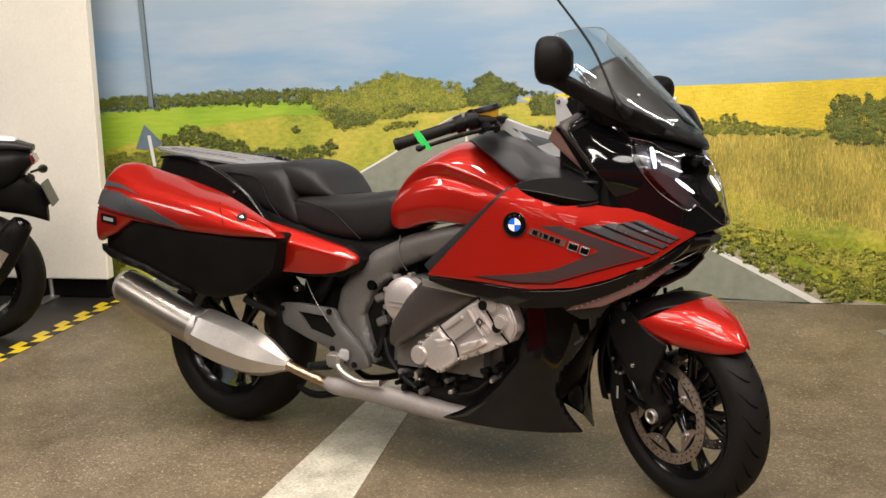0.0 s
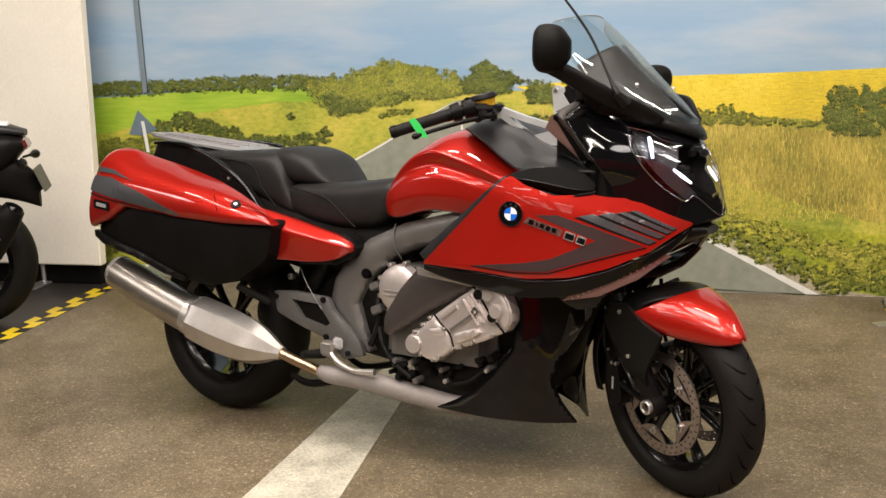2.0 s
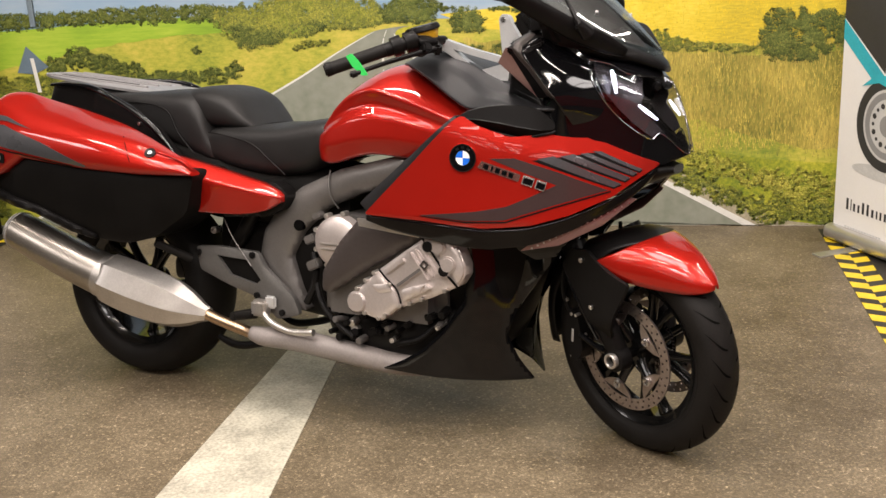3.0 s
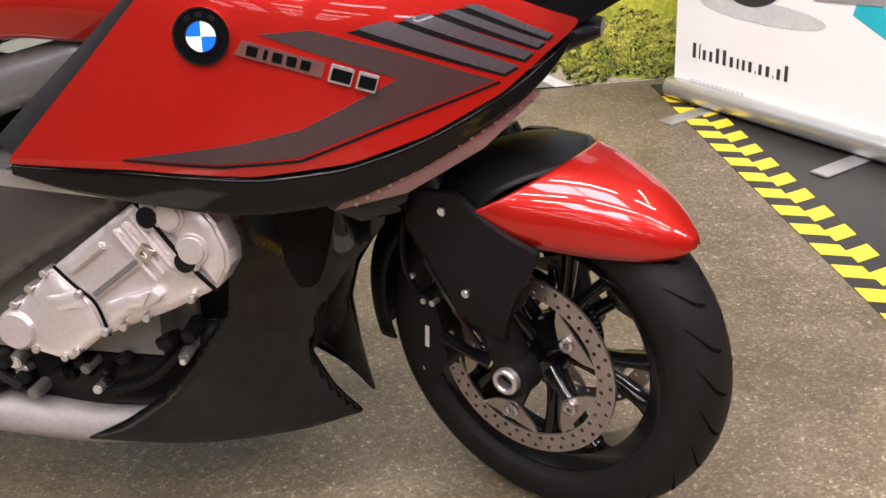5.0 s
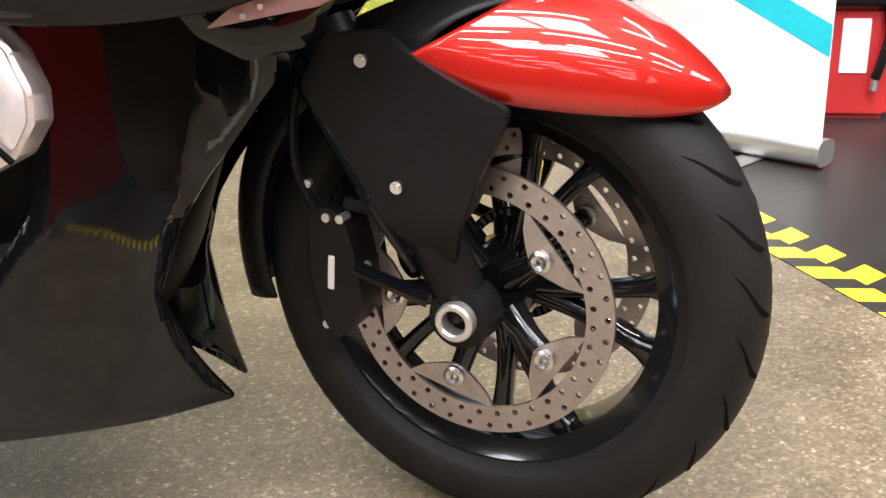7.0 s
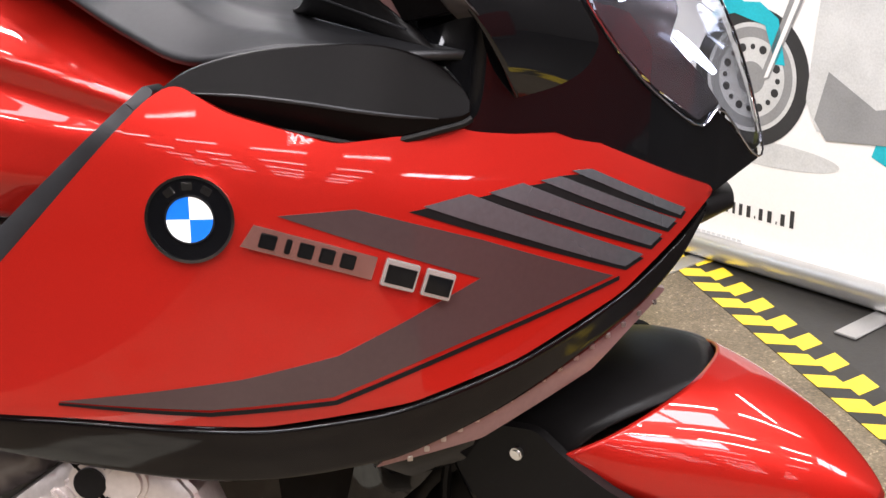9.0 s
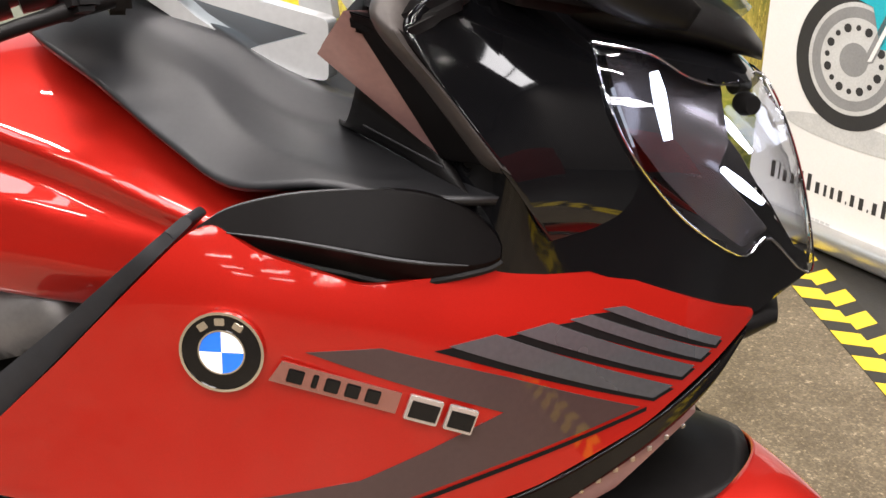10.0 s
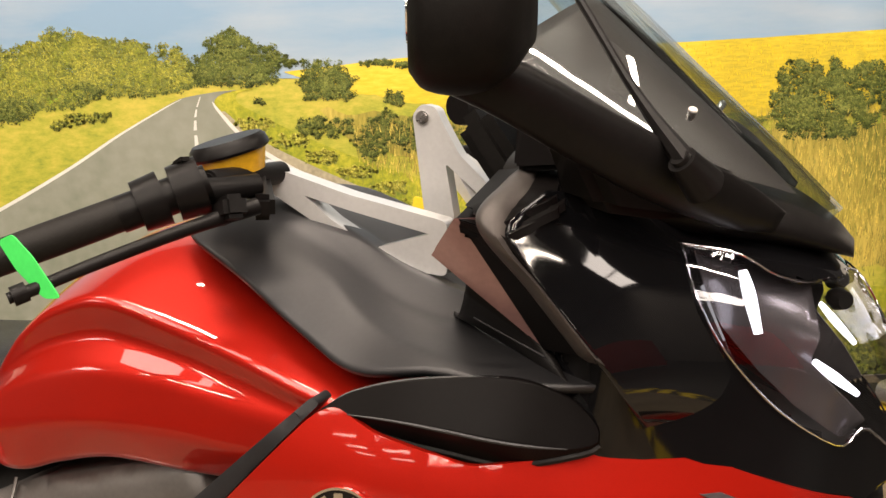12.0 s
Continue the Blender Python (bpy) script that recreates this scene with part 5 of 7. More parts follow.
# -- frame and footrests
spar = panel("frame_spar", [(1.02, 0.812), (0.985, 0.800), (0.798, 0.752), (0.655, 0.688), (0.560, 0.606), (0.518, 0.545), (0.500, 0.462), (0.528, 0.405), (0.623, 0.322), (0.668, 0.309), (0.652, 0.366), (0.617, 0.475), (0.660, 0.556), (0.745, 0.632), (0.845, 0.678), (0.96, 0.715), (1.06, 0.75)], lambda x, z: 0.185 + 0.06 * max(0, x - 0.75), FRAME, label="grey painted frame spar", thick=0.07, amount=0.018, reach=0.02)
part("frame_hole", rod((0.655, -0.15, 0.575), (0.655, -0.1875, 0.575), 0.017, bevel=0.002), GROOVE, spar)
part("cable_tie", tube([(0.79, -0.175, 0.635), (0.775, -0.192, 0.67), (0.765, -0.19, 0.71), (0.76, -0.17, 0.745)], 0.0026, 12, 6), FOOT_PLATE, spar)
plate = panel("footrest_plate", [(0.285, 0.482), (0.37, 0.490), (0.519, 0.484), (0.545, 0.441), (0.650, 0.357), (0.672, 0.306), (0.592, 0.284), (0.51, 0.345), (0.40, 0.375), (0.30, 0.410)], lambda x, z: 0.215, FOOT_PLATE, label="cast grey footrest plate", thick=0.016, amount=0.006, holes=([(0.37, 0.462), (0.485, 0.458), (0.535, 0.400), (0.515, 0.385), (0.42, 0.405)],))
panel("footrest_recess", [(0.36, 0.470), (0.495, 0.465), (0.545, 0.395), (0.515, 0.378), (0.41, 0.398)], lambda x, z: 0.203, MATT, plate, thick=0.004, amount=0, both=False)
for x, z in ((0.505, 0.475), (0.52, 0.352), (0.612, 0.308), (0.30, 0.465)):
    part("bolt", rod((x, -0.212, z), (x, -0.222, z), 0.010, bevel=0.002), SATIN, plate)
part("footrest", rod((0.515, -0.215, 0.295), (0.50, -0.315, 0.305), 0.017, 0.014, bevel=0.004), RUBBER, bike, "black rubber rider footrest")
part("footrest_hinge", block(0.52, 0.575, -0.255, -0.215, 0.295, 0.345, 0.008), ALLOY, bike)
part("passenger_footrest", rod((0.27, -0.215, 0.44), (0.20, -0.30, 0.50), 0.013, bevel=0.003), RUBBER, bike)
part("brake_pedal", tube([(0.55, -0.24, 0.315), (0.60, -0.255, 0.285), (0.67, -0.262, 0.268), (0.755, -0.262, 0.275)], [0.009, 0.010, 0.009, 0.011], 16, 10), ALLOY, bike, "cast alloy brake pedal")
part("heel_guard", block(0.56, 0.60, -0.235, -0.222, 0.32, 0.36, 0.006), SILVER, bike)

# -- engine
part("clutch_cover", lathe([(0.0, -0.262), (0.06, -0.262), (0.074, -0.252), (0.078, -0.22), (0.0, -0.22)], 48, pose(0.832, 0, 0.55)), ALLOY_PAINT, bike, "round silver engine cover")
for z in (0.545, 0.53):
    part("cover_rib", block(0.785, 0.86, -0.266, -0.262, z - 0.002, z + 0.002, 0.001), ALLOY, bike)
for a in range(0, 360, 40):
    part("cover_bolt", rod((0.832 + 0.083 * math.cos(radians(a)), -0.215, 0.55 + 0.083 * math.sin(radians(a))), (0.832 + 0.083 * math.cos(radians(a)), -0.245, 0.55 + 0.083 * math.sin(radians(a))), 0.008, bevel=0.002), ALLOY, bike)
part("engine_block", block(0.76, 1.16, -0.235, 0.235, 0.30, 0.62, 0.04), FRAME, bike)
part("sump", loft([(0.72, 0.24, 0.36, 0.12, 4), (0.82, 0.215, 0.38, 0.2, 4), (1.05, 0.215, 0.38, 0.22, 4), (1.2, 0.26, 0.40, 0.18, 4)], 14, 24), SATIN, bike)
bronze = panel("injector_cover", [(0.925, 0.632), (1.02, 0.625), (1.135, 0.605), (1.10, 0.575), (0.95, 0.490), (0.825, 0.405), (0.800, 0.415), (0.803, 0.47), (0.86, 0.56)], lambda x, z: 0.292, BROWN_COVER, label="dark bronze injector cover", thick=0.03, amount=0.012, reach=0.012)
panel("cover_lip", [(0.925, 0.635), (1.02, 0.628), (1.135, 0.607), (1.12, 0.596), (0.93, 0.612)], lambda x, z: 0.294, ALLOY, bronze, thick=0.006, amount=0.002, r=0.003, both=False)
HEAD = [(0.895, 0.375), (0.902, 0.409), (1.004, 0.501), (1.137, 0.599), (1.178, 0.602), (1.224, 0.595), (1.247, 0.569), (1.262, 0.533), (1.262, 0.505), (1.243, 0.475), (1.168, 0.437), (1.059, 0.392), (1.004, 0.350), (0.948, 0.364)]
head = panel("cylinder_head_cover", HEAD, lambda x, z: 0.296, ALLOY_PAINT, label="silver painted cylinder head cover", thick=0.045, r=0.004, amount=0.005, reach=0.006, grid=0.012)


def on_head(x, z, d):
    return (x, -0.296 - d, z)


def head_plate(name, outline, height, material=ALLOY_PAINT, r=0.006):
    return panel(name, outline, lambda x, z: 0.296 + height, material, head, thick=height + 0.01, r=r, amount=0.004, reach=0.006, both=False, grid=0.012)


head_plate("end_plate", [(1.142, 0.596), (1.178, 0.599), (1.221, 0.592), (1.243, 0.567), (1.257, 0.532), (1.257, 0.507), (1.243, 0.482), (1.214, 0.514), (1.188, 0.548)], 0.006)
head_plate("chain_cover", [(0.902, 0.379), (0.908, 0.407), (0.996, 0.489), (1.022, 0.466), (1.050, 0.441), (1.066, 0.399), (1.056, 0.394), (1.004, 0.354), (0.948, 0.368)], 0.008)
head_plate("cast_facet", [(0.975, 0.452), (1.030, 0.462), (1.048, 0.440), (1.00, 0.432)], 0.012)
for x, z, r_ in ((1.186, 0.578, 0.026), (1.214, 0.532, 0.029)):
    part("plug_boss", rod(on_head(x, z, -0.02), on_head(x, z, 0.013), r_, r_ * 0.78, 28, 0.004), ALLOY_PAINT, head)
for x, z in ((1.154, 0.577), (1.203, 0.515)):
    part("plug_seat", rod(on_head(x, z, -0.02), on_head(x, z, 0.009), 0.024, 0.021, 28, 0.002), ALLOY_PAINT, head)
    part("plug", rod(on_head(x, z, -0.01), on_head(x, z, 0.0118), 0.0180, segs=28, bevel=0.003), SATIN, head, "black rubber plug")
part("seam", tube([on_head(1.132, 0.604, 0.006), on_head(1.154, 0.577, 0.007), on_head(1.203, 0.515, 0.007), on_head(1.243, 0.473, 0.004)], 0.0032, 20, 6), GROOVE, head)
part("seam", tube([on_head(0.998, 0.497, 0.001), on_head(1.026, 0.470, 0.001), on_head(1.056, 0.443, 0.001), on_head(1.072, 0.395, 0.001)], 0.0026, 20, 6), GROOVE, head)
for k in range(3):
    part("head_rib", block(-0.046, 0.046, -0.306, -0.290, -0.0035, 0.0035, 0.003, pose(1.128 + 0.014 * k, 0, 0.520 + 0.010 * k, 0, 52, 0)), ALLOY_PAINT, head)
part("coil_channel", block(-0.055, 0.052, -0.302, -0.292, -0.009, 0.009, 0.003, pose(1.098, 0, 0.488, 0, -37, 0)), ALLOY_PAINT, head)
part("channel_groove", block(-0.05, 0.045, -0.3035, -0.300, -0.004, 0.004, 0.001, pose(1.098, 0, 0.488, 0, -37, 0)), FRAME, head)
part("channel_lip", block(-0.035, 0.035, -0.303, -0.292, -0.006, 0.006, 0.003, pose(1.052, 0, 0.512, 0, -37, 0)), ALLOY_PAINT, head)
part("head_clip", put(disc(0.008, 0.0145, 0, 0.007, 4), Matrix.Translation((1.146, -0.303, 0.526)) @ pose(0, 0, 0, 90, -12, 0)), CHROME, head, "small chrome clip", smooth=20)
cap = head_plate("port_cap", [(1.082, 0.420), (1.076, 0.450), (1.110, 0.462), (1.150, 0.474), (1.164, 0.462), (1.135, 0.444)], 0.018, r=0.004)
head_plate("cap_facet", [(1.108, 0.444), (1.115, 0.462), (1.150, 0.472), (1.140, 0.452)], 0.026, r=0.003)
part("timing_boss", lathe([(0.0, -0.312), (0.026, -0.311), (0.032, -0.302), (0.033, -0.28), (0.0, -0.28)], 36, pose(0.930, 0, 0.398)), ALLOY_PAINT, head)
for x, z in ((0.985, 0.487), (1.034, 0.458), (1.068, 0.402), (0.955, 0.369), (1.0, 0.359), (1.098, 0.412), (1.135, 0.428), (0.93, 0.437), (0.958, 0.463), (1.205, 0.460), (1.02, 0.370)):
    part("head_bolt", rod(on_head(x, z, -0.02), on_head(x, z, 0.011), 0.0065, 0.006, 12, 0.001), ALLOY, head)
for pts, r in (([(0.74, -0.22, 0.42), (0.77, -0.235, 0.36), (0.82, -0.24, 0.31), (0.88, -0.24, 0.275)], 0.009), ([(0.72, -0.2, 0.50), (0.74, -0.22, 0.45), (0.73, -0.22, 0.40), (0.70, -0.21, 0.35)], 0.012), ([(1.02, -0.23, 0.27), (1.1, -0.225, 0.30), (1.17, -0.2, 0.38)], 0.008)):
    part("hose", tube(pts, r, 20, 8), SATIN, bike, "black rubber hose")
fit = random.Random(11)
for k in range(26):
    x = fit.uniform(0.80, 1.16)
    z = fit.uniform(0.265, 0.325) + 0.30 * max(0, x - 0.98)
    r = fit.uniform(0.006, 0.015)
    mt = (SATIN, SATIN, FRAME, SATIN, ALLOY)[k % 5]
    part("engine_fitting", rod((x, -0.19, z), (x + fit.uniform(-0.01, 0.01), -0.235 - fit.uniform(0, 0.02), z + fit.uniform(-0.01, 0.01)), r, r * 0.8, 10, 0.002), mt, bike)
for x, z, s in ((0.95, 0.30, 0.016), (0.99, 0.325, 0.013), (0.915, 0.34, 0.012), (1.06, 0.335, 0.012), (1.13, 0.365, 0.014), (0.86, 0.315, 0.012), (0.745, 0.475, 0.02), (0.735, 0.55, 0.018), (0.76, 0.62, 0.014)):
    part("bracket", block(-s, s, -0.252, -0.22, -s * 0.7, s * 0.7, 0.004, pose(x, 0, z, 0, -25, 0)), FRAME if z > 0.4 else SATIN, bike)

# -- belly pan
BELLY = np.array(spline([(0.9, 0.264), (0.99, 0.258), (1.15, 0.222), (1.28, 0.142), (1.36, 0.058), (1.42, 0.025), (1.5, 0.0)], 120))


def bellyw(x, z):
    return float(np.interp(x, BELLY[:, 0], BELLY[:, 1])) + (0.05 + 0.33 * max(0, min(1, (x - 1.33) / 0.1))) * (z - 0.2) + 0.008 * math.sin(max(0, min(1, (z - 0.2) / 0.35)) * math.pi)


panel("belly_pan", [(0.985, 0.200), (1.10, 0.190), (1.368, 0.167), (1.348, 0.204), (1.332, 0.240), (1.311, 0.31), (1.332, 0.38), (1.362, 0.428), (1.445, 0.53), (1.45, 0.585), (1.30, 0.615), (1.20, 0.60), (1.225, 0.50), (1.215, 0.411), (1.165, 0.33), (1.115, 0.275), (1.05, 0.232)], bellyw, GLOSS, label="gloss black belly pan", r=0.008, amount=0.004, reach=0.008, grid=0.009)
panel("front_winglet", [(1.37, 0.604), (1.42, 0.592), (1.515, 0.612), (1.480, 0.562), (1.430, 0.552), (1.39, 0.575)], lambda x, z: flank(x, 0.66) - 0.075 + 0.3 * max(0, z - 0.56), GLOSS, r=0.006, amount=0.008)

# -- stands
part("side_stand", tube([(0.64, 0.16, 0.27), (0.60, 0.22, 0.20), (0.55, 0.30, 0.085), (0.54, 0.325, 0.052)], [0.016, 0.014, 0.012, 0.012], 16, 10), SATIN, bike, "black side stand")
part("stand_foot", block(-0.035, 0.035, -0.022, 0.022, -0.006, 0.006, 0.003, pose(0.54, 0.33, 0.048, 7, 0, 0)), SATIN, bike)
for s in (-1, 1):
    part("centre_stand", tube([(0.60, s * 0.13, 0.22), (0.50, s * 0.15, 0.185), (0.40, s * 0.16, 0.165), (0.33, s * 0.165, 0.185)], [0.014, 0.013, 0.013, 0.010], 16, 10), SATIN, bike, "black folded centre stand")

# -- nose
NOSE = [(1.28, 0.93, 1.04, 0.18, 2.6), (1.36, 0.91, 1.10, 0.19, 2.6), (1.43, 0.895, 1.12, 0.205, 2.7), (1.47, 0.89, 1.13, 0.240, 2.8), (1.50, 0.885, 1.128, 0.262, 2.8), (1.53, 0.88, 1.118, 0.248, 2.7), (1.56, 0.875, 1.108, 0.228, 2.6), (1.62, 0.862, 1.085, 0.190, 2.5), (1.67, 0.848, 1.058, 0.152, 2.4), (1.71, 0.838, 1.020, 0.115, 2.3), (1.74, 0.830, 0.960, 0.075, 2.2), (1.762, 0.828, 0.895, 0.040, 2.2), (1.772, 0.832, 0.862, 0.015, 2.0)]
LAMP = [(1.552, 1.078), (1.60, 1.066), (1.635, 1.046), (1.668, 1.036), (1.705, 1.032), (1.735, 0.985), (1.760, 0.92), (1.776, 0.848), (1.764, 0.842), (1.722, 0.892), (1.700, 0.878), (1.655, 0.912), (1.622, 0.948), (1.590, 0.994), (1.570, 1.035)]
NOSE_ROWS = np.array(spline(NOSE, 240))


def nose_at(x):
    """Lower and upper height, half width, roundness, and the lower edge (height, half width) of the nose at x."""
    lo, hi, hw, e = (float(np.interp(x, NOSE_ROWS[:, 0], NOSE_ROWS[:, k])) for k in (1, 2, 3, 4))
    zb = float(np.interp(x, [1.30, 1.385, 1.475, 1.565, 1.722, 1.772], [0.905, 0.876, 0.884, 0.883, 0.809, 0.834]))
    return (lo + hi) / 2, hi, hw, e, zb, min(max(flank(x, 0.80) - 0.014, 0.6 * hw), hw + 0.06)


def nosew(x, z):
    """Half width of the nose at x, z."""
    zm, hi, hw, e, zb, yb = nose_at(x)
    if z >= zm:
        return hw * max(0.0, 1 - min(1, (z - zm) / (hi - zm + 1e-6)) ** e) ** (1 / e)
    t = min(1, (zm - z) / (zm - zb + 1e-6))
    return hw + (yb - hw) * t


rows = []
for k in range(130):
    x = 1.41 + 0.362 * k / 129
    zm, hi, hw, e, zb, yb = nose_at(x)
    low = [(nosew(x, zb + (zm - zb) * j / 14), zb + (zm - zb) * j / 14) for j in range(14)]
    up = []
    for j in range(61):
        a = math.pi * j / 60
        c, s_ = math.cos(a), math.sin(a)
        up.append((hw * math.copysign(abs(c) ** (2 / e), c), zm + (hi - zm) * abs(s_) ** (2 / e)))
    rows.append([(x, -y, z) for y, z in low + up] + [(x, y, z) for y, z in low[::-1]])
bm = rings(rows)
gone = [f for f in bm.faces if len(f.verts) == 4 and f.calc_center_median().z > 0.845 and inside((f.calc_center_median().x, f.calc_center_median().z), LAMP)]
bmesh.ops.delete(bm, geom=gone, context="FACES")
nose = part("nose_fairing", bm, GLOSS, bike, "gloss black nose fairing", smooth=60)
headlamp = new("headlamp")
headlamp.parent = bike
tagged(headlamp, "clear twin headlamp with glowing stand-ins for reflections")
for s in (1, -1):
    lens = part("lens", sheet(rounded(LAMP, 0.008), side(nosew, 0.004, s), 0.002, 0.012), LENS, headlamp, "clear plastic lamp lens", smooth=60)
    lens.visible_shadow = False
    part("lamp_housing", sheet(rounded([(1.556, 1.074), (1.60, 1.062), (1.635, 1.042), (1.664, 1.030), (1.676, 0.985), (1.668, 0.960), (1.700, 0.925), (1.722, 0.896), (1.700, 0.882), (1.655, 0.916), (1.622, 0.952), (1.590, 0.998), (1.572, 1.035)], 0.004), side(lambda x, z: max(0.004, nosew(x, z) - 0.012 - 0.030 * max(0.0, math.sin((x - 1.552) * 22))), 0, s), 0.003, 0.010), HOUSING, headlamp, "dark grey lamp housing", smooth=60)
    part("lens_rim", tube([(x, -s * (nosew(x, z) + 0.003), z) for x, z in LAMP + LAMP[:1]], 0.0012, 60, 6), REFLECTOR, headlamp)
    part("lamp_glint", tube([(1.605, -s * (nosew(1.605, 1.045) - 0.010), 1.052), (1.612, -s * (nosew(1.612, 1.03) - 0.014), 1.03), (1.622, -s * (nosew(1.622, 1.0) - 0.012), 0.995)], [0.004, 0.006, 0.004], 10, 8), LAMP_GLINT, headlamp, "white glow standing in for reflected ceiling tubes")
    part("lamp_glint", tube([(1.672, -s * (nosew(1.672, 0.965) - 0.008), 0.965), (1.69, -s * (nosew(1.69, 0.95) - 0.008), 0.948), (1.712, -s * (nosew(1.712, 0.93) - 0.006), 0.928)], [0.003, 0.005, 0.003], 10, 8), LAMP_GLINT, headlamp, "white glow standing in for reflected ceiling tubes")
    part("lamp_knob", put(lathe([(0.0, -0.012), (0.009, -0.012), (0.012, 0.0), (0.009, 0.008), (0.0, 0.008)], 20), pose(1.690, -s * 0.055, 1.010, 0, 0, 40 * s)), SATIN, headlamp, "dark round knob inside the lamp")
part("nose_chin", loft([(1.58, 0.715, 0.80, 0.15, 2.6), (1.66, 0.745, 0.81, 0.115, 2.6), (1.71, 0.768, 0.812, 0.085, 2.6), (1.745, 0.782, 0.806, 0.05, 2.4)], 16, 24), SATIN, bike, "black chin under the nose")
part("nose_keel", loft([(1.45, 0.84, 0.90, 0.16, 2.4), (1.58, 0.825, 0.885, 0.15, 2.4), (1.68, 0.81, 0.86, 0.09, 2.4), (1.745, 0.822, 0.845, 0.035, 2.2)], 14, 20), SATIN, bike)

# -- wind deflectors beside the nose
for s in (1, -1):
    q = [Vector((x, s * y, z)) for x, y, z in ((1.334, -0.274, 1.068), (1.366, -0.298, 1.108), (1.430, -0.235, 0.980), (1.414, -0.322, 1.100), (1.498, -0.300, 0.990), (1.405, -0.270, 1.150), (1.49, -0.300, 1.150), (1.54, -0.27, 1.09), (1.54, -0.28, 1.03))]

    def hull(points, bevel, name, material, parent, label=""):
        bm_ = bmesh.new()
        for p_ in points:
            bm_.verts.new(p_)
        bmesh.ops.convex_hull(bm_, input=bm_.verts)
        bmesh.ops.bevel(bm_, geom=list(bm_.edges), offset=bevel, segments=2, affect="EDGES")
        return part(name, bm_, material, parent, label)

    back = Vector((0.03, 0, 0.0))
    dfl = hull((q[0], q[1], q[2], q[0] + back, q[1] + back + Vector((0, s * 0.02, 0)), q[2] + back), 0.003, "wind_deflector", PINK_GLOSS, bike, "satin wind deflector beside the nose, red reflection in its colour")
    dn = Vector((0.004, 0, -0.002))
    hull((q[1] + dn, q[3], q[4], q[2] + dn, q[1] + Vector((0.02, s * 0.03, -0.004)), q[3] + Vector((0.012, s * 0.03, -0.004)), q[4] + Vector((0.010, s * 0.03, 0)), q[2] + Vector((0.02, s * 0.01, 0))), 0.0015, "deflector_frame", POD, dfl, "satin black deflector frame")
    m1, m2 = q[1].lerp(q[3], 0.60), q[2].lerp(q[4], 0.72)
    left = [m2, m2.lerp(m1, 0.5), m1, Vector((1.402, s * -0.258, 1.133)), Vector((1.406, s * -0.200, 1.145))]
    right = [q[4], q[4].lerp(q[3], 0.5), q[3], Vector((1.422, s * -0.268, 1.131)), Vector((1.424, s * -0.206, 1.145))]
    lift, rows = Vector((-0.004, -s * 0.004, 0.004)), []
    for a_, b_ in zip(spline([tuple(p_) for p_ in left], 40), spline([tuple(p_) for p_ in right], 40)):
        a_, b_ = Vector(a_), Vector(b_)
        rows.append([a_ - lift * 1.5] + [a_.lerp(b_, f) + lift * (0.4 + 2.4 * f * (1 - f)) for f in (0.0, 0.15, 0.4, 0.6, 0.85, 1.0)] + [b_ - lift * 1.5])
    part("deflector_strip", rings(rows), STRIP, dfl, "satin grey strip", smooth=60)
    rows = []
    for k in range(26):
        v = k / 25
        st = spline([(1.448, 0.282, 1.132), (1.420, 0.313, 1.098), (1.455, 0.310, 1.045), (1.496, 0.298, 0.990), (1.520, 0.270, 0.945), (1.535, nosew(1.54, 0.905) - 0.014, 0.895)], 26)[k]
        xe, ze = 1.550 + 0.085 * v, 1.100 - 0.20 * v
        en = np.array((xe, nosew(xe, ze) - 0.003 - 0.016 * max(0.0, (v - 0.7) / 0.3), ze))
        mid = 0.55 * np.array(st) + 0.45 * en + np.array((0.004 * (1 - v), 0.007 * (1 - v), 0.007 * (1 - v)))
        rows.append([(c[0], s * -c[1], c[2]) for c in spline([st, mid, en], 24)])
    cheek = part("nose_cheek", rings(rows, closed=False), GLOSS, bike, "gloss black nose side panel", smooth=60)
    cheek.modifiers.new("thickness", "SOLIDIFY").thickness = 0.003 * s
    # End of the tank cover, black for the dark deflector reflected in it.
    wall_ = []
    for k in range(15):
        v = k / 14
        a_ = Vector((1.315 + 0.150 * v, -0.150 - 0.112 * v, 0.988 - 0.032 * v))
        b_ = Vector((1.362 + 0.083 * v, -0.246 + 0.012 * v, 1.038 - 0.064 * v))
        wall_.append([(c.x, s * c.y, c.z) for c in (a_.lerp(b_, j / 8) - Vector((0, 0, 0.016 * math.sin(math.pi * j / 8) * (1 - v))) for j in range(9))])
    apron = part("shaded_cover_end", rings(wall_, closed=False), SATIN, bike, smooth=60)
    apron.modifiers.new("thickness", "SOLIDIFY").thickness = 0.003
    part("cover_seam", tube([wall_[k][5] for k in range(2, 13)], 0.0012, 20, 6), COVER, apron)
    roof = [Vector((x, s * y, z)) for x, y, z in ((1.364, -0.292, 1.110), (1.372, -0.185, 1.142), (1.450, -0.215, 1.150), (1.462, -0.285, 1.126), (1.416, -0.316, 1.102))]
    hull(roof + [p_ - Vector((-0.004, 0, 0.022)) for p_ in roof], 0.006, "deflector_top", POD, dfl)
    fin = [Vector((x, s * y, z)) for x, y, z in ((1.395, -0.200, 1.205), (1.412, -0.215, 1.205), (1.460, -0.262, 1.148), (1.400, -0.235, 1.142), (1.470, -0.235, 1.150), (1.41, -0.190, 1.150))]
    hull(fin, 0.006, "deflector_fin", POD, dfl)

